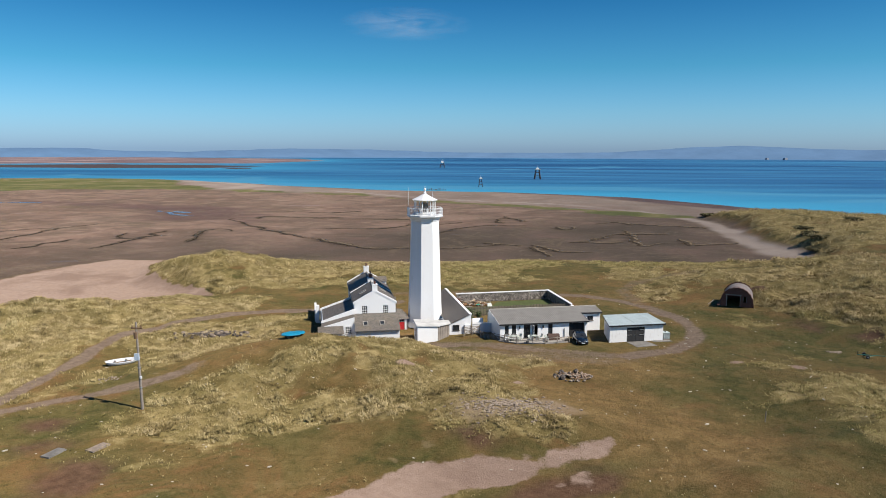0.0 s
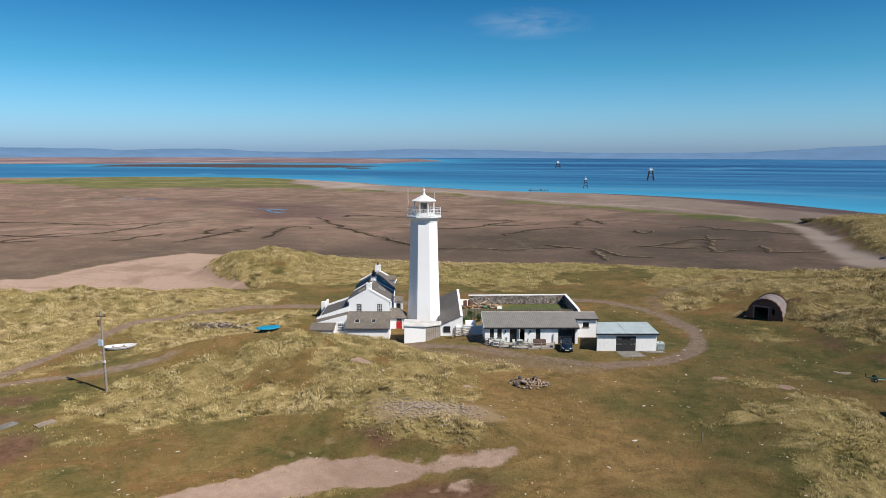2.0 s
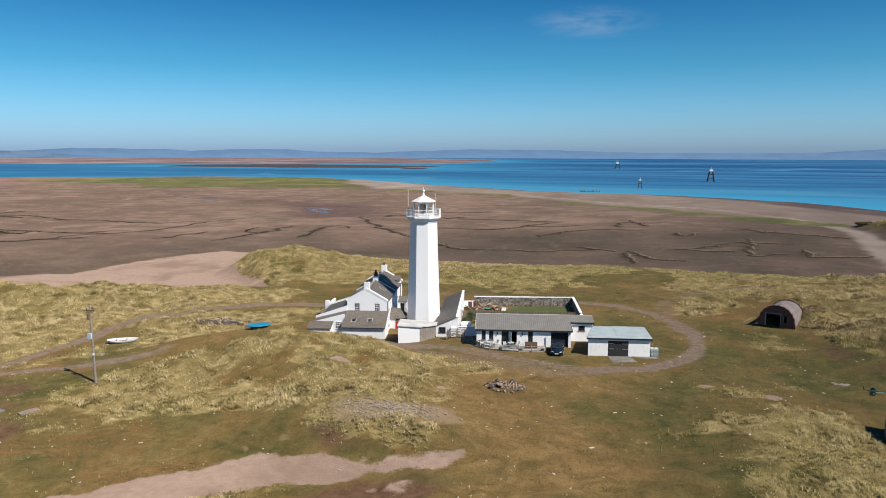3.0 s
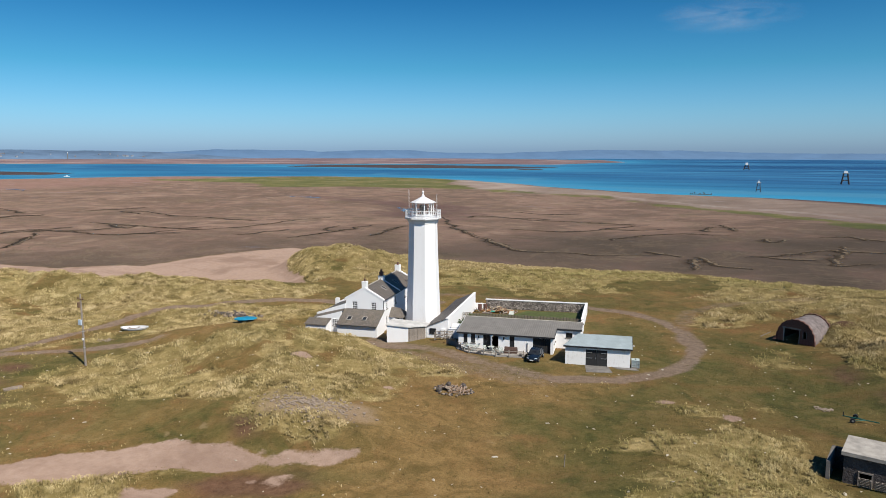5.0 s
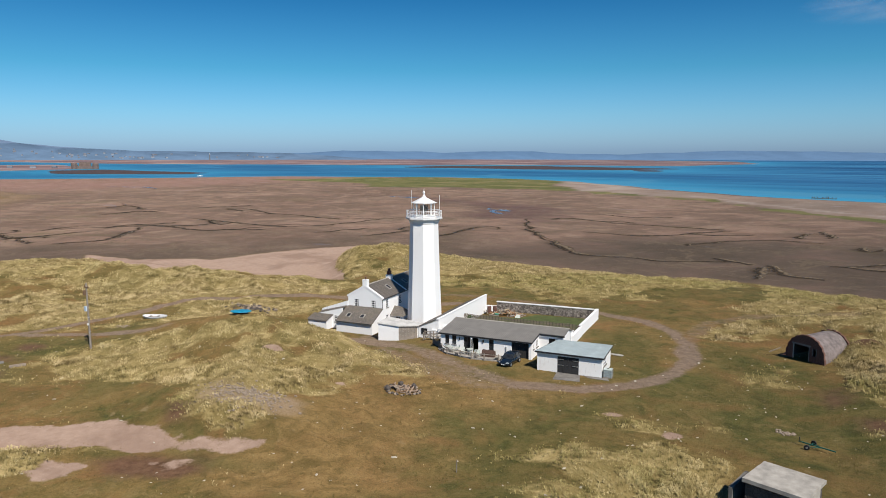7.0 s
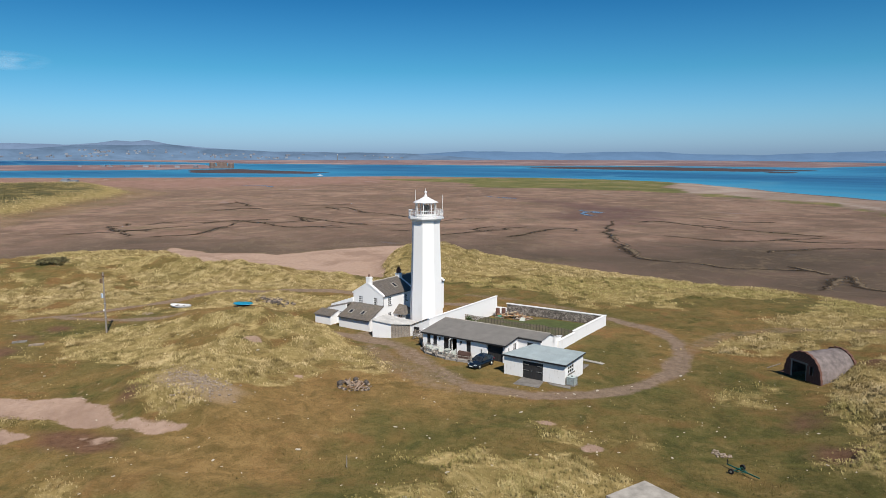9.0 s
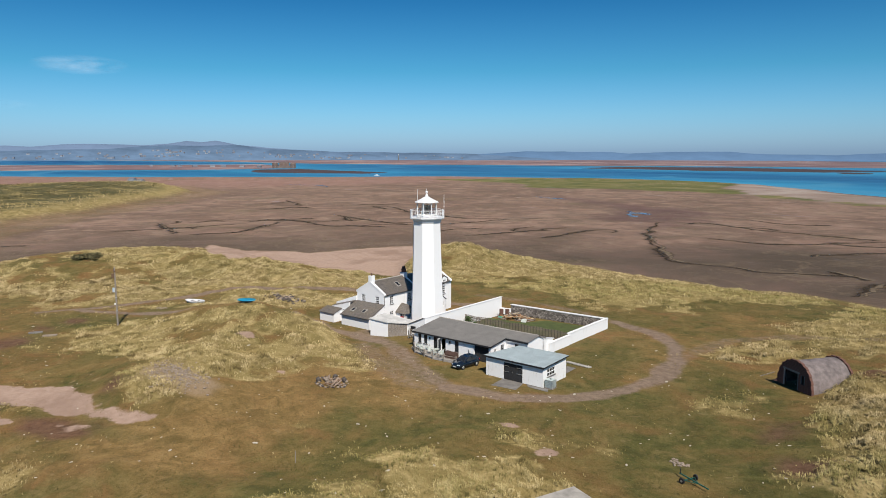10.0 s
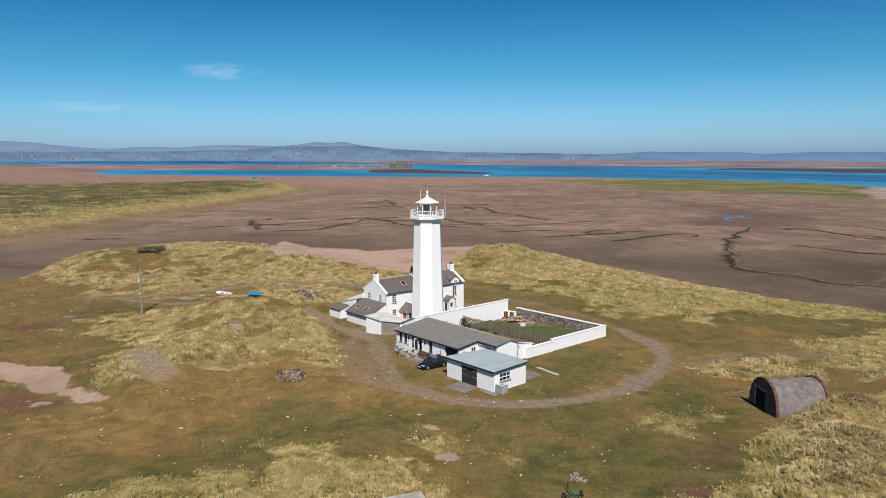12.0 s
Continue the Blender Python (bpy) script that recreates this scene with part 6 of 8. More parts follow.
def build_car():
    """A small dark blue five-door hatchback, nose along -y."""
    body_m, N, K, b = shader("car_paint", 0.22)
    b.inputs["Base Color"].default_value = (0.012, 0.02, 0.045, 1)
    b.inputs["Coat Weight"].default_value = 0.6
    K.new(ramp(N, K, tex_noise(N, K, 2.0, 3), (0.3, (0.005, 0.010, 0.018)), (0.7, (0.010, 0.018, 0.030))), b.inputs["Base Color"])
    tyre_m = plain("tyre_rubber", (0.015, 0.015, 0.016), 0.9)
    lamp_m = plain("headlamp_glass", (0.55, 0.58, 0.6), 0.15, 0, 0.1, 8, 0.0)
    Z = -1.0
    C = thing("car", "small dark blue hatchback parked nose out by the garage", "car", (0, 0, 0), L @ pose(21.0, -16.6, Z, 0, 0, -8))
    # body: cross sections along its length (y, half width, sill, shoulder)
    secs = [(-2.05, 0.62, 0.32, 0.58), (-1.95, 0.74, 0.22, 0.68), (-1.5, 0.83, 0.20, 0.80), (-0.95, 0.85, 0.20, 0.90), (0.3, 0.86, 0.20, 0.93), (1.4, 0.85, 0.20, 0.97), (1.85, 0.80, 0.24, 0.98), (2.0, 0.70, 0.34, 0.86)]
    bm = bmesh.new()
    rings = []
    for y, w, lo, hi in secs:
        rings.append([bm.verts.new(p) for p in ((-w * 0.92, y, lo), (-w, y, (lo + hi) * 0.55), (-w * 0.93, y, hi), (0, y, hi + 0.05), (w * 0.93, y, hi), (w, y, (lo + hi) * 0.55), (w * 0.92, y, lo), (0, y, lo - 0.02))])
    for a, c in zip(rings, rings[1:]):
        for k in range(8):
            bm.faces.new((a[k], a[(k + 1) % 8], c[(k + 1) % 8], c[k]))
    bm.faces.new(rings[0][::-1])
    bm.faces.new(rings[-1])
    part("body", bm, body_m, C, smooth_=True)
    cab = bmesh.new()
    cs = [(-0.95, 0.74, 0.92, 0.94), (-0.2, 0.66, 0.92, 1.42), (0.5, 0.66, 0.94, 1.50), (1.35, 0.64, 0.96, 1.43), (1.9, 0.66, 0.97, 1.02)]
    rr = [[cab.verts.new(p) for p in ((-0.80, y, lo), (-w, y, hi), (w, y, hi), (0.80, y, lo))] for y, w, lo, hi in cs]
    for a, c in zip(rr, rr[1:]):
        for k in range(3):
            cab.faces.new((a[k], a[k + 1], c[k + 1], c[k]))
    part("glasshouse", cab, GLASS, C)
    part("roof", slab([(-0.62, -0.12, 1.44), (0.62, -0.12, 1.44), (0.64, 0.5, 1.525), (0.62, 1.38, 1.455), (-0.62, 1.38, 1.455), (-0.64, 0.5, 1.525)], (0, 0, -0.05)), body_m, C)
    for sx in (-1, 1):
        for a, c in (((0.78, -0.95, 0.93), (0.66, -0.15, 1.44)), ((0.80, 0.45, 0.93), (0.665, 0.45, 1.5)), ((0.80, 1.3, 0.95), (0.64, 1.25, 1.45)), ((0.78, 1.88, 0.97), (0.62, 1.38, 1.44))):
            part("pillar", tube((a[0] * sx, a[1], a[2]), (c[0] * sx, c[1], c[2]), 0.045, n=6), body_m, C)
        part("headlight", slab([(0.42 * sx, -1.99, 0.70), (0.74 * sx, -1.86, 0.74), (0.76 * sx, -1.84, 0.60), (0.44 * sx, -2.02, 0.56)], (0, -0.04, 0)), lamp_m, C)
        part("wing_mirror", box(min(0.84 * sx, 1.0 * sx), max(0.84 * sx, 1.0 * sx), -0.75, -0.6, 0.92, 1.06), body_m, C, bevel=0.02)
        for y in (-1.25, 1.3):
            wh = part("wheel", tube((0.66 * sx, y, 0.31), (0.86 * sx, y, 0.31), 0.31, n=18), tyre_m, C)
            part("rim", tube((0.85 * sx, y, 0.31), (0.885 * sx, y, 0.31), 0.20, 0.17, n=12), METAL, wh)
        part("tail_light", box(min(0.6 * sx, 0.74 * sx), max(0.6 * sx, 0.74 * sx), 1.9, 1.98, 0.75, 0.98), RED, C)
    part("grille", box(-0.42, 0.42, -2.09, -2.02, 0.36, 0.54), BLACK, C)
    part("number_plate", box(-0.26, 0.26, -2.115, -2.09, 0.36, 0.47), TRIM, C)


build_car()


def build_patio():
    D = thing("terrace", "low timber terrace along the cottage front", "terrace", (14, -15, -1.2))
    pts = [(9.0, -13.9), (19.6, -13.9), (19.2, -16.5), (15.4, -16.8), (11.4, -15.9), (9.2, -14.4)]
    part("deck", slab([(u, v, -0.86) for u, v in pts], (0, 0, -0.3)), boards("grey_decking", (0.33, 0.30, 0.27)), D, bevel=0.02)
    line = [(4.6, -9.9), (6.9, -11.3), (8.6, -12.9), (9.8, -14.5), (11.3, -16.0), (13.6, -16.6), (15.4, -16.9), (17.3, -16.8), (19.3, -16.5)]
    F = thing("terrace_fence", "low weathered post-and-rail fence round the terrace", "fence", (12, -15, -1.1))
    for i, (u, v) in enumerate(line):
        part("post", box(u - 0.06, u + 0.06, v - 0.06, v + 0.06, -1.15, 0.05), WOOD_GREY, F, bevel=0.01)
        if i:
            a, c = Vector((*line[i - 1], 0)), Vector((u, v, 0))
            for z in (-0.10, -0.45):
                part("rail", tube(a + Vector((0, 0, z)), c + Vector((0, 0, z)), 0.045, n=5), WOOD_GREY, F)
            if i in (2, 3):
                for j in range(1, 10):
                    q = a.lerp(c, j / 10)
                    part("paling", box(q.x - 0.06, q.x + 0.06, q.y - 0.02, q.y + 0.02, -1.12, -0.28), WOOD_GREY, F)
    gate = thing("gate", "grey five-bar wooden gate standing open", "gate", (5.6, -10.4, -1.1))
    for k in range(5):
        part("bar", slab([(4.7, -9.6, -0.85 + 0.24 * k), (7.3, -9.0, -0.85 + 0.24 * k), (7.3, -9.0, -0.76 + 0.24 * k), (4.7, -9.6, -0.76 + 0.24 * k)], (0, 0.05, 0)), WOOD_GREY, gate)
    for u, v in ((4.7, -9.6), (6.0, -9.3), (7.3, -9.0)):
        part("stile", box(u - 0.05, u + 0.05, v - 0.08, v + 0.1, -1.1, 0.3), WOOD_GREY, gate)
    brace = slab([(4.7, -9.62, -0.85), (7.3, -9.02, 0.15), (7.3, -9.02, 0.24), (4.7, -9.62, -0.76)], (0, -0.04, 0))
    part("brace", brace, WOOD_GREY, gate)
    W = thing("yard_wall", "white wall joining the store range and the cottage", "wall", (7.6, -8.5, -1.2))
    part("wall_face", wall((6.3, -8.3), (9.25, -8.3), -1.25, 0.35, 0.25), WHITE, W)
    part("coping", box(6.3, 9.25, -8.36, -8.0, 0.35, 0.44), WHITE, W)
    tk = thing("oil_tank", "white cylindrical oil tank on a stand", "tank", (7.4, -6.6, -1.1))
    bm = tube((6.7, -6.6, 0.25), (8.3, -6.6, 0.25), 0.62, n=18)
    part("drum", bm, TRIM, tk, smooth_=False, bevel=0.05)
    for u in (6.95, 8.05):
        part("stand", box(u - 0.12, u + 0.12, -7.1, -6.1, -1.2, -0.25), CONC, tk)


build_patio()


PLASTIC = plain("weathered_plastic", (0.50, 0.53, 0.49), 0.5, 0, 0.25, 4, 0.1)


def build_garden_chair():
    T = thing("garden_chair", "white plastic garden chair on the terrace", "chair", (0, 0, 0), pose(0, 0, 0), "terrace furniture")
    for x in (-0.24, 0.24):
        part("leg", tube((x, -0.24, 0), (x * 0.92, -0.22, 0.43), 0.025, n=6), PLASTIC, T)
        part("leg", tube((x, 0.26, 0), (x * 0.92, 0.2, 0.43), 0.025, n=6), PLASTIC, T)
        part("arm", box(x - 0.03, x + 0.03, -0.24, 0.24, 0.62, 0.66), PLASTIC, T)
    part("seat", box(-0.27, 0.27, -0.26, 0.25, 0.41, 0.46), PLASTIC, T, bevel=0.02)
    for k in range(5):
        part("back_slat", slab([(-0.24 + 0.1 * k, 0.22, 0.46), (-0.16 + 0.1 * k, 0.22, 0.46), (-0.16 + 0.1 * k, 0.34, 0.92), (-0.24 + 0.1 * k, 0.34, 0.92)], (0, 0.025, 0)), PLASTIC, T)
    return T


def build_furniture():
    chair = build_garden_chair()
    spots = [(10.6, -14.5, 200), (11.9, -15.2, 80), (12.2, -14.3, -60), (13.6, -15.4, 30), (14.7, -15.6, 150), (15.3, -14.8, -80), (16.0, -15.7, 10)]
    for i, (u, v, r) in enumerate(spots):
        m = L @ pose(u, v, -0.86, 0, 0, r)
        if i == 0:
            chair.matrix_basis = m
        else:
            copy_thing(chair, m)
    for u, v in ((11.3, -14.8), (14.4, -14.9)):
        T = thing("garden_table", "round white garden table on the terrace", "table", (u, v, -0.86), None, "terrace furniture")
        part("tabletop", tube((u, v, -0.16), (u, v, -0.12), 0.5, n=18), PLASTIC, T)
        for k in range(4):
            a = radians(45 + 90 * k)
            part("leg", tube((u + 0.4 * math.cos(a), v + 0.4 * math.sin(a), -0.86), (u + 0.3 * math.cos(a), v + 0.3 * math.sin(a), -0.16), 0.025, n=6), PLASTIC, T)
    DARK_COVER = plain("dark_bench_cover", (0.075, 0.040, 0.030), 0.8, 0, 0.3, 3, 0.3)
    B = thing("bench", "dark reddish wooden bench under a rounded cover", "bench", (17.3, -15.0, -0.86))
    cover = bmesh.new()
    prof = [(-0.45, 0.0), (-0.45, 0.55), (-0.25, 0.85), (0.1, 0.92), (0.38, 0.75), (0.45, 0.4), (0.45, 0.0)]
    a = [cover.verts.new((16.4, -15.0 + y, -0.85 + z)) for y, z in prof]
    c = [cover.verts.new((18.2, -15.0 + y, -0.85 + z * 0.96)) for y, z in prof]
    for k in range(len(prof) - 1):
        cover.faces.new((a[k], a[k + 1], c[k + 1], c[k]))
    cover.faces.new(a)
    cover.faces.new(c[::-1])
    part("cover", cover, DARK_COVER, B, bevel=0.04)
    for u in (10.2, 12.9, 15.9, 18.9):
        P = thing("planter", "small dark plant tub on the terrace edge", "planter", (u, -15.0 if u < 11 else -16.2, -0.86))
        v = -15.0 if u < 11 else -16.2
        part("tub", tube((u, v, -0.86), (u, v, -0.5), 0.2, 0.26, 12), CONC_DARK, P)


build_furniture()


LEAF = plain("shrub_leaf", (0.06, 0.10, 0.025), 0.8, 0, 0.5, 2.0, 0.2, 9)
BARK = plain("shrub_bark", (0.10, 0.075, 0.05), 0.9)


def leaf_cloud(bm, c, r, n, size, rng):
    for _ in range(n):
        d = Vector((rng.gauss(0, 1), rng.gauss(0, 1), rng.gauss(0, 0.9))).normalized() * (rng.random() ** 0.4)
        p = Vector(c) + Vector((d.x * r[0], d.y * r[1], d.z * r[2]))
        q = Euler((rng.uniform(-1, 1), rng.uniform(-1, 1), rng.uniform(0, 6.3))).to_matrix()
        s = size * rng.uniform(0.6, 1.3)
        vs = [bm.verts.new(p + q @ Vector(o)) for o in ((-s, 0, 0), (0, -s * 0.45, 0.1 * s), (s, 0, 0), (0, s * 0.45, 0.1 * s))]
        bm.faces.new(vs)


def build_shrub(u, v, z, w, h, label, frame_=None, rng=None, leaf=None):
    rng = rng or random.Random(int(u * 31 + v * 7))
    S = thing("shrub", label, "shrub", (u, v, z), frame_)
    tr = bmesh.new()
    for k in range(5):
        a = rng.uniform(0, 6.3)
        add_tube(tr, (u, v, z - 0.1), (u + 0.5 * w * math.cos(a), v + 0.5 * w * math.sin(a), z + h * 0.7), 0.05, 0.015, 5)
    part("trunk", tr, BARK, S)
    cr = bmesh.new()
    for k in range(6):
        a = rng.uniform(0, 6.3)
        leaf_cloud(cr, (u + 0.45 * w * math.cos(a), v + 0.45 * w * math.sin(a), z + h * rng.uniform(0.4, 0.75)), (w * 0.5, w * 0.5, h * 0.38), 130, 0.11 * max(1, w), rng)
    part("crown", cr, leaf or LEAF, S)


build_shrub(8.0, 1.0, -1.0, 0.9, 2.0, "dense dark evergreen shrub by the long wall")
build_shrub(7.2, -2.6, -1.0, 0.8, 1.5, "bright green shrub by the long wall")
build_shrub(9.4, 0.6, -1.0, 0.7, 1.4, "small green shrub before the board fence")
build_shrub(13.0, 0.6, -1.0, 1.0, 1.1, "low yellow-green bush before the board fence")
build_shrub(16.0, 0.2, -1.0, 0.9, 0.9, "low yellow-green bush before the board fence")


OLIVE = plain("olive_thicket", (0.125, 0.108, 0.046), 0.9, 0, 0.5, 1.0, 0.2, 9)
for bx_, by_, w_, h_, lb_ in ((-95.3, 84.6, 4.2, 1.1, "low dark thicket on the dune top"), (118, 222, 4.2, 1.4, "dark thicket on a dune edge"), (121, 231, 3.8, 1.2, "dark thicket on a dune edge"), (114, 214, 3.5, 1.2, "dark thicket on a dune edge"),
                              (127, 247, 4.2, 1.3, "dark thicket on a dune edge"), (152, 262, 4.5, 1.3, "long dark thicket among far dunes"), (124, 330, 4.0, 1.5, "dark thicket by the shore"), (135, 338, 3.5, 1.3, "dark thicket by the shore")):
    build_shrub(0, 0, 0, w_, 0.8 * h_, lb_, pose(bx_, by_, ground_z(bx_, by_)), random.Random(int(bx_ + by_)), OLIVE)


def build_garden_things():
    rng = random.Random(5)
    P = thing("log_pile", "untidy heap of timber and driftwood in the garden", "log pile", (11, 10.8, -1.0))
    mats = [WOOD_BROWN, WOOD_GREY, boards("orange_timber", (0.36, 0.18, 0.08)), boards("pale_timber", (0.45, 0.36, 0.25))]
    for k in range(46):
        u, v = 11 + rng.gauss(0, 1.7), 11.0 + rng.gauss(0, 0.8)
        a = rng.uniform(0, 3.14)
        ln = rng.uniform(0.5, 1.3)
        z = -0.95 + rng.uniform(0.0, 0.75) * math.exp(-((u - 11) / 1.6) ** 2)
        part("timber", tube((u - ln * math.cos(a), v - ln * math.sin(a), z), (u + ln * math.cos(a), v + ln * math.sin(a), z + rng.uniform(-0.1, 0.35)), rng.uniform(0.06, 0.13), n=6), mats[k % 4], P)
    B = thing("water_butt", "green plastic water butt in the garden", "barrel", (10.7, 6.5, -1.0))
    green = plain("green_plastic", (0.05, 0.33, 0.22), 0.4, 0, 0.15, 4, 0.05)
    part("barrel", add_ring(bmesh.new(), [(0.36, -1.05), (0.42, -0.6), (0.40, 0.05), (0.34, 0.08)], 16, 0), green, B)
    B.matrix_basis = L @ Matrix.Translation((10.7, 6.5, 0))
    OFF[B.name] = Vector((0, 0, 0))
    part("lid", tube((0, 0, 0.06), (0, 0, 0.13), 0.38, n=16), green, B)
    R = thing("red_barrel", "rusty reddish barrel by the garden wall", "barrel", (7.6, 11.6, -1.0))
    for k in range(2):
        part("drum" if k == 0 else "crate", tube((7.4 + 0.9 * k, 11.6 + 0.5 * k, -1.05), (7.4 + 0.9 * k, 11.6 + 0.5 * k, 0.1), 0.36, n=14), CLAY, R)
    Wb = thing("wheelbarrow", "upturned white wheelbarrow beside the timber", "wheelbarrow", (13.6, 9.6, -1.0))
    part("tray", slab([(13.1, 9.2, -1.0), (14.0, 9.3, -1.0), (13.9, 9.8, -0.5), (13.2, 9.7, -0.5)], (0, -0.2, 0.1)), PLASTIC, Wb, bevel=0.03)
    part("handle", tube((13.2, 9.9, -0.3), (13.0, 10.8, -0.9), 0.03, n=5), METAL, Wb)
    part("handle", tube((13.9, 10.0, -0.3), (13.9, 10.9, -0.9), 0.03, n=5), METAL, Wb)
    Ln = thing("lawn", "mown green lawn inside the walled garden", "lawn", (17, 8, -1.0), kind="structure")
    gmat = plain("lawn_grass", (0.075, 0.095, 0.024), 0.95, 0, 0.35, 0.8, 0.5, 8)
    part("turf", slab([(7.0, 3.2, -0.90), (25.8, 3.7, -0.90), (25.8, 13.2, -0.90), (16.0, 12.6, -0.90), (13.8, 9.0, -0.90), (7.0, 8.2, -0.90)], (0, 0, -0.2)), gmat, Ln)


build_garden_things()


# ---- things out on the turf ----
def build_pole():
    x, y = -32.7, 74.0
    z = seat_on(x, y)
    P = thing("utility_pole", "weathered timber utility pole with a small white box", "pole", (0, 0, 0), pose(x, y, z))
    part("mast", tube((0, 0, -0.3), (-0.25, 0.1, 9.1 - z), 0.16, 0.10, 10), WOOD_GREY, P)
    top = 9.1 - z
    part("cross_arm", box(-0.75, 0.45, -0.02, 0.1, top - 0.7, top - 0.56), WOOD_BROWN, P)
    for a in (-0.65, -0.25, 0.3):
        part("insulator", tube((a, 0.04, top - 0.56), (a, 0.04, top - 0.3), 0.05, 0.035, 8), CLAY, P)
    part("transformer", tube((-0.2, -0.25, top - 1.7), (-0.2, -0.25, top - 1.0), 0.2, n=12), WOOD_BROWN, P)
    part("sign_box", box(-0.45, 0.05, -0.36, -0.16, 5.6, 6.3), plain("pale_blue_box", (0.50, 0.60, 0.72), 0.5, 0, 0.2, 5, 0.1), P, bevel=0.02)
    part("lamp_box", box(0.02, 0.22, -0.34, -0.16, 3.55, 3.8), TRIM, P)
    for zz in (2.4, 4.6):
        part("band", tube((-0.25 * zz / 10, 0.1 * zz / 10, zz), (-0.25 * zz / 10, 0.1 * zz / 10, zz + 0.1), 0.17, n=10), METAL, P)


build_pole()


def hull(bm, ln, w, h, rise, inner=1.0):
    n = 12
    rows = []
    for i in range(n + 1):
        s = i / n
        half = w * math.sin(math.pi * min(1, 0.12 + s * 0.88)) ** 0.55 * 0.5
        x = (s - 0.5) * ln
        up = rise * (2 * s - 1) ** 2
        rows.append([bm.verts.new(p) for p in ((x, -half * inner, h + up), (x, -half * 0.8 * inner, 0.35 * h + up * 0.5), (x, 0, 0.02 + up * 0.4), (x, half * 0.8 * inner, 0.35 * h + up * 0.5), (x, half * inner, h + up))])
    for a, c in zip(rows, rows[1:]):
        for k in range(4):
            bm.faces.new((a[k], a[k + 1], c[k + 1], c[k]))
    return rows


def build_boats():
    x, y = -42.4, 90.8
    B = thing("rowing_boat", "old white open rowing boat lying on the grass", "boat", (0, 0, 0), pose(x, y, seat_on(x, y, 0.0), 5, 0, 32))
    ring = [(math.cos(2 * math.pi * k / 24), math.sin(2 * math.pi * k / 24)) for k in range(24)]

    def loop_at(bm, ln, w, z, sheer):
        out = []
        for c, s in ring:
            px = ln * c
            py = w * s * (abs(1 - max(0, c) ** 3) ** 0.5 if c > 0 else 1)
            out.append(bm.verts.new((px, py, z + sheer * c * c)))
        return out

    hb = bmesh.new()
    loops = [loop_at(hb, 1.7, 0.45, 0.02, 0.05), loop_at(hb, 2.05, 0.78, 0.26, 0.10), loop_at(hb, 2.2, 0.88, 0.50, 0.14), loop_at(hb, 1.98, 0.68, 0.50, 0.14), loop_at(hb, 1.8, 0.55, 0.12, 0.08)]
    for a, c in zip(loops, loops[1:]):
        for k in range(24):
            hb.faces.new((a[k], a[(k + 1) % 24], c[(k + 1) % 24], c[k]))
    hb.faces.new(loops[0][::-1])
    hb.faces.new(loops[-1])
    part("hull", hb, TRIM, B, smooth_=False)
    part("bottom_boards", box(-1.5, 1.3, -0.42, 0.42, 0.21, 0.25), WOOD_BROWN, B, "dark wet bottom boards")
    for s in (-0.9, 0.5):
        part("thwart", box(s - 0.1, s + 0.1, -0.62, 0.62, 0.40, 0.44), WOOD_GREY, B)
    x, y = -19.7, 90.8
    T = thing("covered_boat", "small boat on chocks under a bright blue tarpaulin", "boat", (0, 0, 0), pose(x, y, seat_on(x, y, 0.02), 0, 0, 35))
    blue = plain("blue_tarpaulin", (0.012, 0.25, 0.42), 0.45, 0, 0.3, 2.5, 0.5, 9)
    cv = bmesh.new()
    rings = []
    for r, z in [(0.96, 0.36), (1.03, 0.40), (1.0, 0.50), (0.8, 0.54), (0.4, 0.57), (0.05, 0.58)]:
        rings.append([cv.verts.new((1.6 * r * c, 0.98 * r * s, z + 0.02 * math.sin(k * 2.3))) for k, (c, s) in enumerate(ring)])
    for a, c in zip(rings, rings[1:]):
        for k in range(24):
            cv.faces.new((a[k], a[(k + 1) % 24], c[(k + 1) % 24], c[k]))
    cv.faces.new(rings[-1])
    cv.faces.new(rings[0][::-1])
    part("tarpaulin", cv, blue, T)
    hb = bmesh.new()
    hull(hb, 2.2, 1.2, 0.36, 0.0)
    part("hull", hb, BLACK, T)
    for s in (-0.7, 0.7):
        part("chock", box(s - 0.1, s + 0.1, -0.45, 0.45, -0.1, 0.12), WOOD_GREY, T)


build_boats()


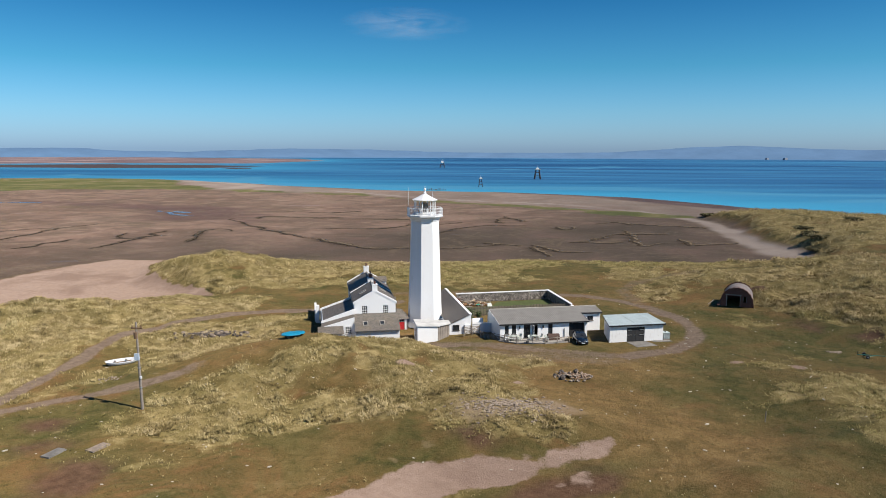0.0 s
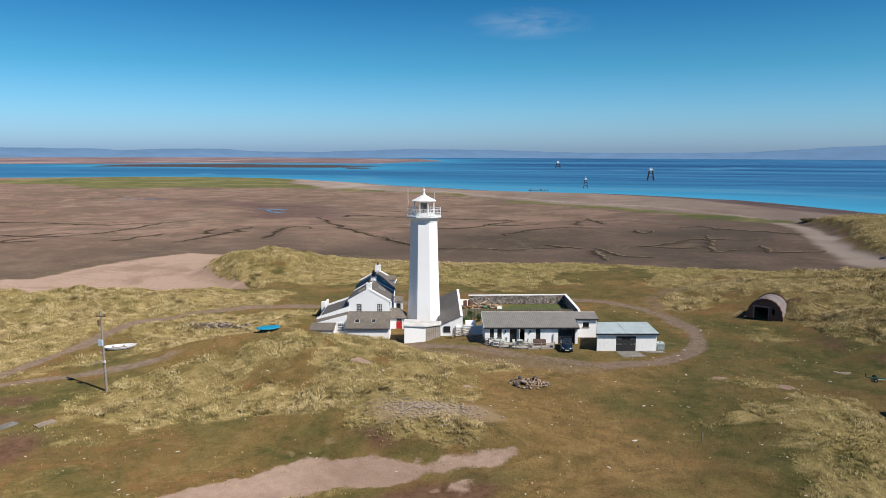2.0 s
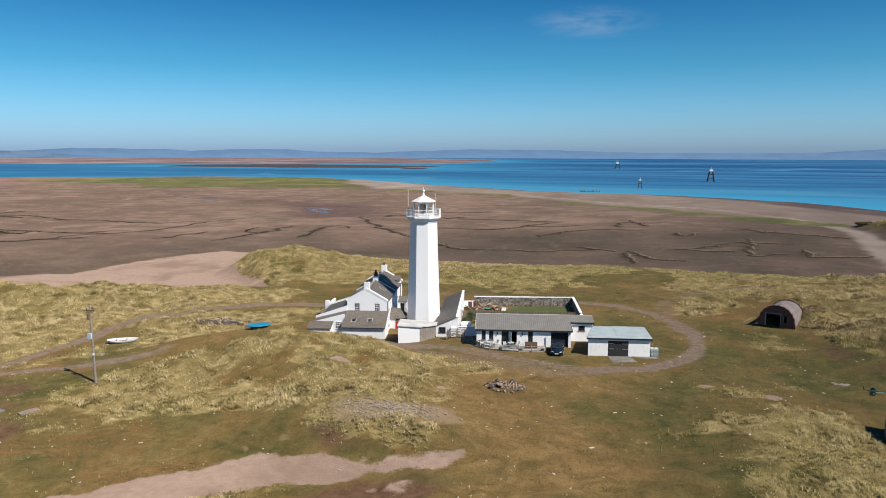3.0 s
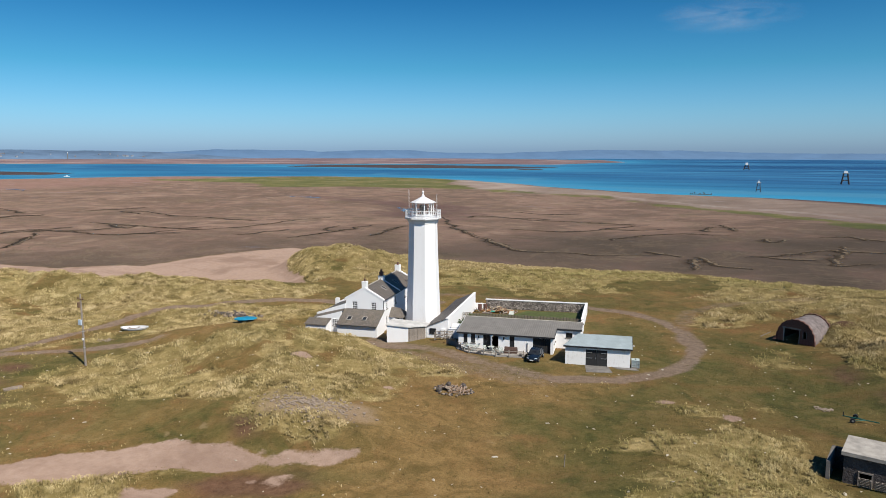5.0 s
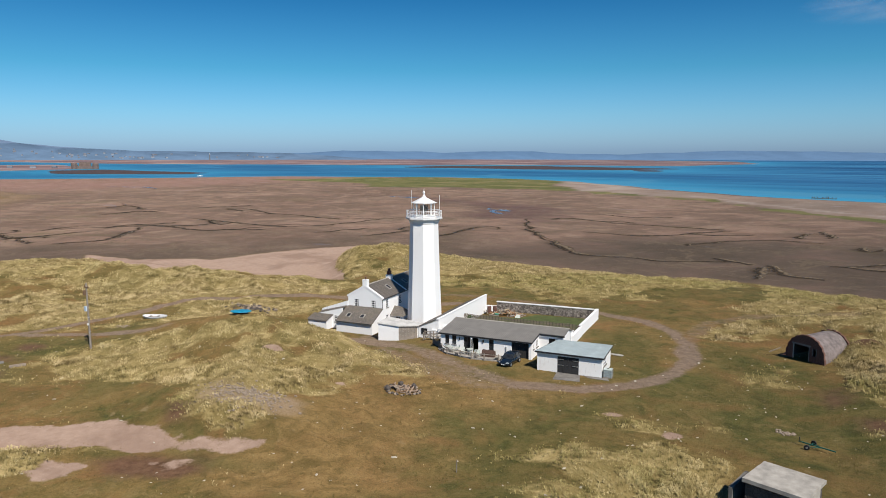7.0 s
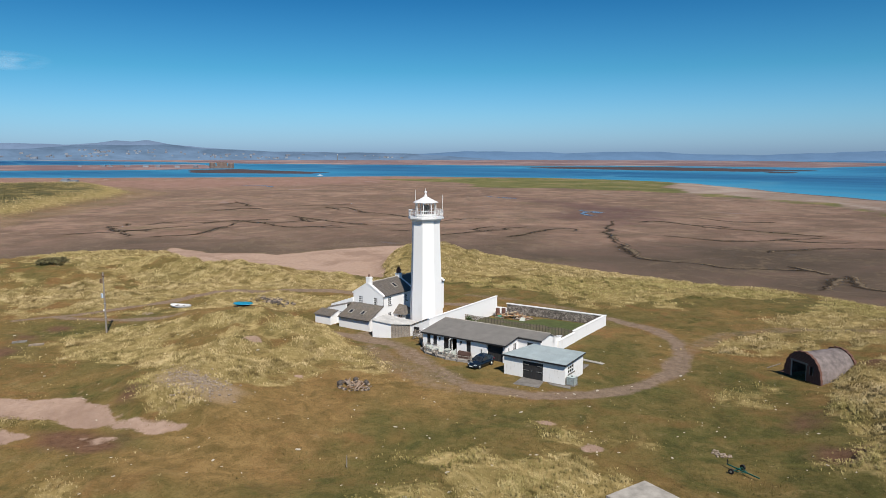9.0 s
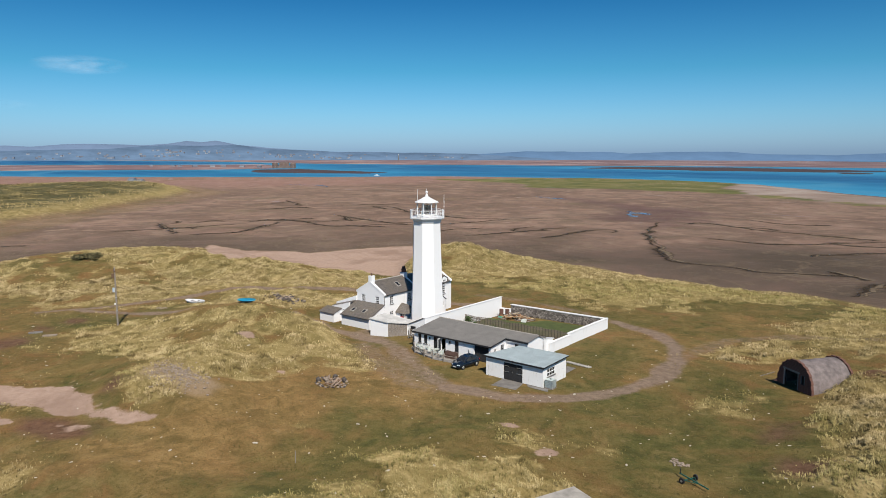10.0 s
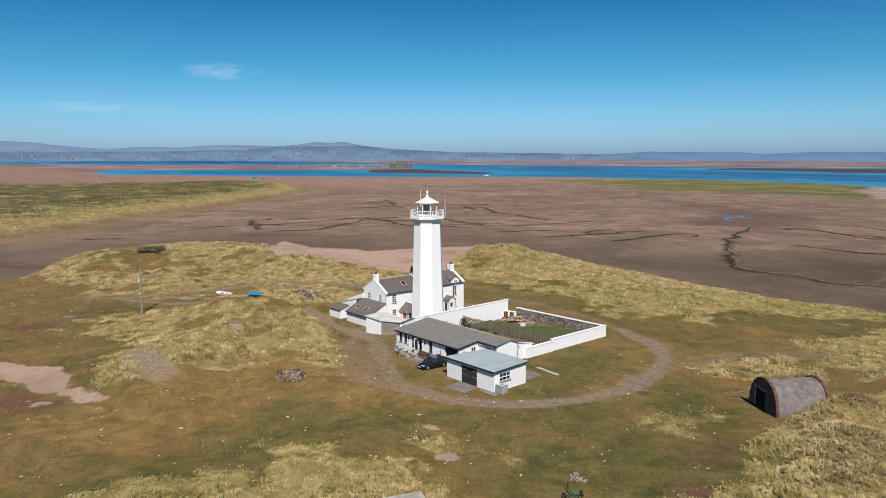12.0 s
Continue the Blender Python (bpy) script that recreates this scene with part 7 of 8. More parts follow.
def build_hut():
    """An arched brick hut: a half-cylinder of old sheeting and render between two stepped brick gables."""
    x, y = 53.8, 127.0
    z = -0.75
    H = thing("arched_hut", "derelict arched brick hut with a rusty curved roof", "hut", (0, 0, 0), pose(x, y, z, 0, 0, -25.7))
    w, h, dp = 2.75, 3.45, 6.0
    rust = plain("rusty_render", (0.20, 0.166, 0.160), 0.9, 0, 0.6, 1.3, 0.7, 5)
    brick = plain("old_brick", (0.14, 0.065, 0.048), 0.92, 0, 0.4, 2.5, 0.6, 14)

    def arc(k, n, r=1.0):
        a = math.pi * k / n
        return -w * r * math.cos(a), h * r * max(0.0, math.sin(a)) ** 0.8

    n = 22
    sh = bmesh.new()
    for k in range(n):
        (xa, za), (xb, zb) = arc(k, n, 0.985), arc(k + 1, n, 0.985)
        (xc, zc), (xd, zd) = arc(k, n, 0.94), arc(k + 1, n, 0.94)
        v = [sh.verts.new(p) for p in ((xa, 0.2, za), (xb, 0.2, zb), (xb, dp, zb), (xa, dp, za), (xc, 0.2, zc), (xd, 0.2, zd), (xd, dp, zd), (xc, dp, zc))]
        sh.faces.new((v[0], v[1], v[2], v[3]))
        sh.faces.new((v[7], v[6], v[5], v[4]))
    bmesh.ops.remove_doubles(sh, verts=sh.verts, dist=0.001)
    part("curved_roof", sh, rust, H, "curved roof of stained grey-pink render")
    # front gable with a wide opening and a small window, in courses of brick
    courses = 16
    openings = [(-1.75, 0.65, 0.0, 2.05), (1.1, 1.65, 0.95, 1.95)]
    made = {}
    for c in range(courses):
        z0, z1 = h * 1.02 * c / courses, h * 1.02 * (c + 1) / courses
        zz = min(1.0, (z0 + z1) / 2 / h)
        half = w * 1.02 * math.sqrt(max(0.0, 1 - zz ** 2.5))
        cuts = sorted({-half, half, *[max(-half, min(half, e)) for a, b, lo, hi in openings if z0 < hi and z1 > lo for e in (a, b)]})
        for a, b in zip(cuts, cuts[1:]):
            mid, zm = (a + b) / 2, (z0 + z1) / 2
            if b - a < 0.05 or any(lo < zm < hi and o0 < mid < o1 for o0, o1, lo, hi in openings):
                continue
            cnt = max(1, round((b - a) / 0.46))
            wd = (b - a) / cnt
            key = (round(wd, 1))
            if key not in made:
                bm = box(0.0, 1.0, -0.02, 0.32, 0.006, h * 1.02 / courses - 0.006)
                me = bpy.data.meshes.new("brick")
                bm.to_mesh(me)
                bm.free()
                me.materials.append(brick)
                made[key] = me
            for k in range(cnt):
                ob = new("brick", made[key])
                ob.parent = H
                ob.matrix_basis = Matrix.Translation((a + k * wd + 0.006, 0.012 * ((c + k) % 2), z0)) @ Matrix.Diagonal((wd - 0.012, 1, 1, 1))
    part("lintel", box(-1.95, 0.85, -0.06, 0.28, 2.05, 2.25), CONC_DARK, H)
    part("door_post", box(-1.78, -1.66, -0.05, 0.1, 0, 2.05), CONC, H, "pale timber door post")
    part("door_post", box(0.55, 0.66, -0.05, 0.1, 0, 2.05), CONC_DARK, H)
    part("window_frame", add_box(box(1.06, 1.14, -0.05, 0.08, 0.95, 1.95), 1.6, 1.68, -0.05, 0.08, 0.95, 1.95), CONC_DARK, H)
    # stepped brick edge over the roof, front and back
    for y0 in (-0.05, dp - 0.15):
        for k in range(n):
            (xa, za), (xb, zb) = arc(k, n, 1.0), arc(k + 1, n, 1.0)
            d = Vector((xb - xa, 0, zb - za))
            o = Vector((-d.z, 0, d.x)).normalized() * (0.16 if k % 2 else 0.08)
            part("edge_brick", slab([(xa, y0, za), (xb, y0, zb), (xb + o.x, y0, zb + o.z), (xa + o.x, y0, za + o.z)], (0, 0.34, 0)), brick, H)
    bk = [(-w * 0.94, 0)] + [arc(k, n, 0.95) for k in range(1, n)] + [(w * 0.94, 0)]
    part("back_wall", slab([(a, dp - 0.15, b) for a, b in bk], (0, 0.2, 0)), brick, H)
    part("side_rubble", slab([(-3.3, -0.2, 0.0), (-2.8, -0.2, 0.1), (-2.8, 0.6, 0.9), (-3.4, 0.8, 0.1)], (0, 0.5, 0)), brick, H)
    tb = thing("timber_post", "pale fallen fence post leaning by the hut", "post", (0, 0, 0), pose(x - 3.9, y + 1.6, z + 0.1, 0, 0, 20))
    part("shaft", tube((-0.9, 0, 0.05), (0.7, 0.3, 0.75), 0.06, n=6), WOOD_GREY, tb)


build_hut()


def build_blockhouse():
    B = thing("blockhouse", "dark brick blockhouse with a slab concrete roof", "shed", (0, 0, 0), pose(58.85, 79.3, 0, 0, 0, -12))
    brick = rubble("blockhouse_brick", (0.06, 0.05, 0.05), (0.11, 0.095, 0.09), (0.05, 0.045, 0.04), 4.5)
    part("wall", wall((-2.2, -1.85), (2.2, -1.85), -1.6, 2.05, 0.3, [(1.2, 2.2, -0.6, 0.7)]), brick, B)
    part("wall", wall((2.2, -1.55), (2.2, 1.55), -1.6, 2.05, 0.3), CONC, B, "pale rendered side wall")
    part("wall", wall((2.2, 1.85), (-2.2, 1.85), -1.6, 2.05, 0.3), brick, B)
    part("wall", wall((-2.2, 1.55), (-2.2, -1.55), -1.6, 2.05, 0.3, [(1.0, 2.0, -1.2, 1.0)]), brick, B)
    part("roof_slab", slab([(-2.4, -2.1, 2.36), (2.4, -2.1, 2.36), (2.4, 2.1, 2.42), (-2.4, 2.1, 2.42)], (0, 0, -0.32)), CONC, B, "weathered concrete roof slab", bevel=0.03)
    part("window_frame", add_box(add_box(box(-1.06, -0.96, -1.93, -1.84, -0.6, 0.7), -0.04, 0.06, -1.93, -1.84, -0.6, 0.7), -1.06, 0.06, -1.93, -1.84, 0.7, 0.82), WOOD_GREY, B)
    part("wing_wall", slab([(-3.5, -1.9, -1.5), (-3.5, 0.9, -1.5), (-3.5, 0.9, 1.5), (-3.5, -1.9, 1.15)], (0.3, 0, 0)), CONC_DARK, B, "low brick blast wall")
    part("wing_wall", slab([(-3.5, 0.9, -1.5), (-2.2, 0.9, -1.5), (-2.2, 0.9, 1.5), (-3.5, 0.9, 1.5)], (0, 0.25, 0)), brick, B)
    for k in range(3):
        pal = thing("pallet", "broken grey wooden pallet leaning on the blockhouse", "pallet", (0, 0, 0), pose(57.9 + 1.2 * k, 77.1 - 0.28 * k, 0.0, -62, 0, -12 + 4 * k), "pallets")
        for j in range(6):
            part("slat", box(-0.5, 0.5, -0.55 + 0.2 * j, -0.43 + 0.2 * j, 0.1, 0.125), WOOD_GREY, pal)
        for xx in (-0.45, 0.0, 0.4):
            part("bearer", box(xx, xx + 0.08, -0.55, 0.57, 0.0, 0.1), WOOD_GREY, pal)


build_blockhouse()


def rock(name, x, y, z, r, rng, parent=None, mat=None, flat=0.65):
    bm = bmesh.new()
    bmesh.ops.create_icosphere(bm, subdivisions=1, radius=1.0)
    for v in bm.verts:
        v.co *= rng.uniform(0.72, 1.2)
        v.co = Vector((v.co.x * r * rng.uniform(0.9, 1.1), v.co.y * r, v.co.z * r * flat))
    bmesh.ops.rotate(bm, cent=(0, 0, 0), matrix=Matrix.Rotation(rng.uniform(0, 6.3), 3, "Z"), verts=bm.verts)
    bmesh.ops.translate(bm, vec=(x, y, z), verts=bm.verts)
    return part(name, bm, mat or CONC, parent)


STONES = [plain("field_stone", (0.285, 0.225, 0.175), 0.9, 0, 0.4, 3, 0.5, 12), plain("dark_stone", (0.085, 0.07, 0.062), 0.9, 0, 0.4, 3, 0.5, 12), plain("driftwood", (0.33, 0.24, 0.18), 0.9, 0, 0.4, 4, 0.5, 12)]


def build_fire_pit():
    rng = random.Random(11)
    x, y = 16.2, 85.2
    z = seat_on(x, y)
    F = thing("fire_pit", "ring of beach stones heaped with driftwood and rubble", "fire pit", (0, 0, 0), pose(x, y, z))
    for k in range(34):
        a = k / 34 * 6.283 + rng.uniform(-0.1, 0.1)
        rr = rng.uniform(1.55, 2.1)
        rock("stone", rr * 1.25 * math.cos(a), rr * 0.85 * math.sin(a), 0.08, rng.uniform(0.12, 0.27), rng, F, STONES[k % 2])
    for k in range(30):
        rock("stone", rng.gauss(-0.3, 0.75), rng.gauss(0, 0.5), rng.uniform(0.05, 0.4), rng.uniform(0.14, 0.3), rng, F, STONES[k % 3])
    for k in range(26):
        a = rng.uniform(0, 3.14)
        u, v, ln = rng.gauss(0.1, 0.8), rng.gauss(0, 0.5), rng.uniform(0.4, 0.9)
        part("stick", tube((u - ln * math.cos(a), v - ln * math.sin(a), 0.12), (u + ln * math.cos(a), v + ln * math.sin(a), rng.uniform(0.2, 0.6)), rng.uniform(0.04, 0.09), n=5), STONES[2] if k % 3 else WOOD_BROWN, F)
    for a in (2.2, 1.2, 3.9):
        rock("stump", 1.9 * math.cos(a), 1.5 * math.sin(a), 0.25, 0.4, rng, F, STONES[1], 1.0)
    R = thing("rubble_heap", "low grey heap of stones and rubble in the grass", "stones", (0, 0, 0), pose(-36.0, 106.0, seat_on(-36, 106)))
    for k in range(110):
        u, v = rng.gauss(0, 2.6), rng.gauss(0, 0.9)
        rock("stone", u, v, seat_on(-36 + u, 106 + v) - seat_on(-36, 106) + 0.12, rng.uniform(0.22, 0.48), rng, R, STONES[0 if k % 3 == 0 else 1])
    for (x, y, n_, sp, lab) in ((-41, 84, 26, 0.7, "small scatter of stones and rubble beside the track"), (56.1, 98.1, 46, 0.42, "small heap of grey stones on the turf")):
        S = thing("stone_heap", lab, "stones", (0, 0, 0), pose(x, y, seat_on(x, y)))
        for k in range(n_):
            u, v = rng.gauss(0, sp), rng.gauss(0, sp * 0.8)
            rock("stone", u, v, seat_on(x + u, y + v) - seat_on(x, y) + 0.04, rng.uniform(0.08, 0.2), rng, S, STONES[0])
    P = thing("shingle_patch", "wide patch of bare stones on the dune top", "stones", (0, 0, 0), pose(7, 69.5, seat_on(7, 69.5)), kind="stuff")
    bm = bmesh.new()
    for k in range(420):
        u, v = rng.gauss(0, 2.8), rng.gauss(0, 1.3)
        s = rng.uniform(0.08, 0.20)
        bmesh.ops.create_icosphere(bm, subdivisions=1, radius=s, matrix=Matrix.Translation((u, v, seat_on(7 + u, 69.5 + v) - seat_on(7, 69.5) + s * 0.3)) @ Matrix.Diagonal((1.2, 0.9, 0.6, 1)))
    part("stones", bm, STONES[0], P)


build_fire_pit()


def build_turf_things():
    teal = plain("teal_paint", (0.016, 0.11, 0.085), 0.5, 0.2, 0.3, 5, 0.2)
    x, y = 59.4, 95.0
    T = thing("boat_trailer", "narrow teal-painted boat trailer with black tyres", "trailer", (0, 0, 0), pose(x, y, seat_on(x, y), 0, 0, 1))
    part("drawbar", tube((-1.7, 0.55, 0.35), (1.6, -0.55, 0.42), 0.06, n=6), teal, T)
    part("axle", tube((-0.85, -0.47, 0.26), (-0.45, 0.93, 0.26), 0.045, n=6), teal, T)
    for s in (-1, 1):
        wv = part("wheel", tube((-0.65 + 0.2 * s, 0.23 + 0.70 * s, 0.26), (-0.63 + 0.23 * s, 0.23 + 0.84 * s, 0.26), 0.26, n=14), BLACK, T)
        part("hub", tube((-0.63 + 0.23 * s, 0.23 + 0.84 * s, 0.26), (-0.625 + 0.235 * s, 0.23 + 0.87 * s, 0.26), 0.11, n=8), METAL, wv)
        part("arm", tube((0.5, -0.18, 0.38), (-0.65 + 0.2 * s, 0.23 + 0.6 * s, 0.30), 0.035, n=5), teal, T)
    part("post", tube((-1.6, 0.52, 0.35), (-1.65, 0.54, 0.8), 0.05, n=6), BLACK, T)
    for x, y, r, lab, mt in ((-36.2, 62.6, 72, "grey slab lying flat on the turf", CONC_DARK), (-32.7, 63.9, 66, "broken stone slab on the turf", STONES[0])):
        S = thing("slab", lab, "slab", (0, 0, 0), pose(x, y, seat_on(x, y, -0.02), 0, 0, r))
        part("block", box(-1.0, 1.0, -0.5, 0.5, 0, 0.16), mt, S, bevel=0.04)
    P = thing("marker_post", "thin weathered marker post in the grass", "post", (0, 0, 0), pose(33.7, 70.7, seat_on(33.7, 70.7)))
    part("shaft", tube((0, 0, -0.2), (0.05, 0, 1.2), 0.05, 0.04, 6), WOOD_GREY, P)


build_turf_things()


# ---- out on the shore and the water ----
def build_dolphin(x, y, h, w, label, top):
    D = thing("navigation_tower", label, "beacon", (0, 0, 0), pose(x, y, float(sea_z(x, y)) - 2))
    rusty = plain("rusty_steel", (0.06, 0.045, 0.04), 0.8, 0.3, 0.4, 0.5, 0.2)
    n = 4
    for k in range(n):
        a = radians(45 + 90 * k)
        part("leg", tube((w * math.cos(a), w * math.sin(a), 0), (w * 0.45 * math.cos(a), w * 0.45 * math.sin(a), h + 2), w * 0.10, n=6), rusty, D)
    for f in (0.42, 0.72):
        c = [(w * (1 - 0.55 * f) * math.cos(radians(45 + 90 * k)), w * (1 - 0.55 * f) * math.sin(radians(45 + 90 * k)), f * (h + 2)) for k in range(n)]
        for k in range(n):
            part("brace", tube(c[k], c[(k + 1) % n], w * 0.06, n=5), rusty, D)
    part("platform", box(-w * 0.62, w * 0.62, -w * 0.62, w * 0.62, h + 1.6, h + 2.2), CONC, D)
    part("cabin", box(-w * 0.3, w * 0.3, -w * 0.3, w * 0.3, h + 2.2, h + 2.2 + top), TRIM, D)
    part("mast", tube((0, 0, h + 2.2 + top), (0, 0, h + 3.6 + 1.6 * top), 0.12, n=6), TRIM, D)


build_dolphin(38.2, 725, 8.6, 3.0, "rusty four-legged steel beacon standing in shallow water", 1.0)
build_dolphin(125.8, 950, 13.0, 6.0, "rusty steel navigation tower with a white top, in water", 2.0)
build_dolphin(-2.2, 1672, 11.0, 8.5, "distant steel navigation tower with a pale cabin", 4.5)


def build_shore_things():
    rng = random.Random(3)
    W = thing("wreck", "dark weathered wreck timbers on the beach", "wreck", (0, 0, 0), pose(-6.0, 660, seat_on(-6.0, 660)))
    for k in range(14):
        u = -8 + 16 * k / 13
        part("rib", tube((u, -1.5, -0.3), (u + rng.uniform(-0.8, 0.8), -0.5, rng.uniform(1.0, 3.0)), 0.4, 0.28, 6), BARK, W)
    part("keel", box(-9, 9, -0.9, 0.8, -0.3, 1.1), BARK, W)
    for x, y, s in ((-878, 716, 1.0), (-640, 700, 0.9)):
        B = thing("motor_boat", "small white motor boat moored off the shore", "boat", (0, 0, 0), pose(x, y, float(sea_z(x, y)) - 0.2, 0, 0, rng.uniform(0, 90)))
        hb = bmesh.new()
        r = hull(hb, 8 * s, 3 * s, 1.3, 0.3)
        hb.faces.new(r[-1])
        part("hull", hb, TRIM, B)
        part("cabin", box(-1.5, 1.2, -0.9, 0.9, 0.9, 2.4), TRIM, B, bevel=0.1)
    # the far town, castle ruin and harbour sheds
    # distance haze is put into the dulled, bluish wall colours
    wallm = [plain("hazed_wall_pale", (0.26, 0.29, 0.34), 0.9, 0, 0.2, 0.2, 0.1), plain("hazed_wall_dark", (0.17, 0.18, 0.215), 0.9, 0, 0.2, 0.2, 0.1)]
    roofm = plain("town_roof", (0.14, 0.155, 0.19), 0.9, 0, 0.2, 0.2, 0.1)

    def far_house(x, y, z, w, d, h, r, mt, lab):
        H = thing("far_house", lab, "house", (0, 0, 0), pose(x, y, z, 0, 0, r), "houses of the far shore")
        part("wall", box(-w, w, -d, d, -2, h), mt, H)
        part("roof", solid([(-w, -d, h), (w, -d, h), (w, d, h), (-w, d, h), (-w, 0, h + d * 0.7), (w, 0, h + d * 0.7)], [(0, 1, 5, 4), (2, 3, 4, 5), (0, 4, 3), (1, 2, 5), (0, 3, 2, 1)]), roofm, H)

    rise = skyline(4350, (40, -12), (43, -7), (46, -3), (48.5, -1), (52, 0), (57, 1.5), (59, 4), (62.6, 7), (65, 13.5), (67, 12), (69.4, 13), (71.6, 12), (74, 7), (77, 5.5), (82, 4), (92, 4.5), (100, 4))
    for k in range(150):
        b = rng.uniform(46, 96) if k % 3 == 0 else rng.gauss(rng.choice((58, 66, 72, 80, 88)), 2.4)
        a, q = radians(b), rng.uniform(0.40, 0.75)
        z = (SEA - 30) * (1 - q) + rise(b) * q
        if z < SEA - 6:
            continue
        r = 4190 + 160 * q
        far_house(-math.sin(a) * r, math.cos(a) * r, z - 1, rng.uniform(3, 9), rng.uniform(3, 5), rng.uniform(3, 6), math.degrees(a) + rng.uniform(-30, 30), wallm[k % 2], "far houses along the shore, pale with painted-in haze" if k % 2 == 0 else "far houses along the shore, grey with painted-in haze")
    for b, w in ((-24.4, 6), (-25.6, 9)):
        P = thing("power_station", "pale block of a distant power station", "building", (0, 0, 0), pose(-math.sin(radians(b)) * 4520, math.cos(radians(b)) * 4520, float(sea_z(0, 4520)) + 8, 0, 0, b + 40))
        part("hall", box(-w, w, -w, w, -10, 3 + 0.4 * w), wallm[0], P)
    ruin = rubble("castle_stone", (0.15, 0.105, 0.092), (0.22, 0.16, 0.14), (0.13, 0.10, 0.085), 0.3)
    C = thing("castle_ruin", "ruined reddish stone castle on a low island", "castle", (0, 0, 0), pose(-1560, 905, SEA - 1.0, 0, 0, 60))
    for x, y, w, h in ((-22, -22, 7, 13), (22, -22, 7, 11), (22, 22, 7, 12), (-22, 22, 7, 9)):
        part("tower", add_ring(bmesh.new(), [(w, -2), (w, h), (w * 0.8, h + 1.5)], 8), ruin, C).location = (x, y, 0)
    part("keep", box(-12, 12, -10, 10, -2, 16), ruin, C)
    for y in (-22, 22):
        part("curtain_wall", box(-20, 20, y - 1.5, y + 1.5, -2, 6), ruin, C)
    for k in range(9):
        far_house(-1600 - 50 * k, 900 - 22 * k + rng.uniform(-15, 15), SEA - 0.6, rng.uniform(4, 8), 3.5, rng.uniform(2.5, 4), rng.uniform(0, 90), wallm[k % 2], "low pale cottage on the castle island")
    for x, y in ((-735, 296), (-729, 285)):
        far_house(x, y, seat_on(x, y), 4, 3, 2.5, 30, wallm[0], "low cottage with a rusty roof among the dunes")
    for a, r, h in ((100, 2200, 22), (52, 3600, 26), (93, 2500, 20)):
        M = thing("channel_mark", "slender dark channel marker in the sea", "beacon", (0, 0, 0), pose(-math.sin(radians(a)) * r, math.cos(radians(a)) * r, SEA - 1))
        part("column", tube((0, 0, 0), (0, 0, h), 2.2, 1.4, 8), CONC_DARK, M)
        part("light", tube((0, 0, h), (0, 0, h + 4), 1.8, 0.6, 8), TRIM, M)


build_shore_things()


# ---- grass, in tufts ----
WIND = radians(148)


def tuft_mesh(name, xs, ys, sizes, blades, mat, swept, rng):
    """Sprays of blades that share a root and bow down the wind, joined into one mesh."""
    zs = sample(GZ, xs, ys)
    n = len(xs)
    way = WIND + 2.2 * (vnoise(xs, ys, 9, 63) - 0.5)
    ang = way[:, None] + rng.normal(0, 1, (n, blades)) * swept
    out = rng.uniform(0.35, 1.2, (n, blades)) * sizes[:, None]
    hgt = rng.uniform(0.55, 1.1, (n, blades)) * sizes[:, None]
    wid = rng.uniform(0.03, 0.06, (n, blades)) * sizes[:, None]
    cx, sx = np.cos(ang), np.sin(ang)
    root = np.stack([xs, ys, zs - 0.05], -1)
    tipx = xs[:, None] + cx * out
    tipy = ys[:, None] + sx * out
    tipz = zs[:, None] + hgt * (1.0 - 0.5 * out / sizes[:, None])
    midx, midy, midz = xs[:, None] + cx * out * 0.38, ys[:, None] + sx * out * 0.38, zs[:, None] + hgt * 0.78
    a = np.stack([midx - sx * wid, midy + cx * wid, midz], -1)
    b = np.stack([midx + sx * wid, midy - cx * wid, midz], -1)
    c = np.stack([tipx, tipy, tipz], -1)
    per = 1 + 3 * blades
    co = np.concatenate([root[:, None, :], np.stack([a, b, c], 2).reshape(n, 3 * blades, 3)], 1)
    base = (np.arange(n) * per)[:, None]
    k = np.arange(blades)[None, :] * 3
    ia, ib, ic = base + 1 + k, base + 2 + k, base + 3 + k
    ro = np.broadcast_to(base, ia.shape)
    tri = np.stack([np.stack([ro, ib, ia], -1), np.stack([ia, ib, ic], -1)], 2).reshape(-1, 3)
    me = bpy.data.meshes.new(name)
    me.vertices.add(n * per)
    me.vertices.foreach_set("co", co.astype(np.float32).ravel())
    me.loops.add(tri.size)
    me.loops.foreach_set("vertex_index", tri.astype(np.int32).ravel())
    me.polygons.add(len(tri))
    me.polygons.foreach_set("loop_start", np.arange(0, tri.size, 3, dtype=np.int32))
    me.update(calc_edges=True)
    at = me.attributes.new("lush", "FLOAT", "POINT")
    at.data.foreach_set("value", np.repeat(sample(MASKS["lush"], xs, ys) - sample(MASKS["tan"], xs, ys), per).astype(np.float32))
    me.materials.append(mat)
    return me


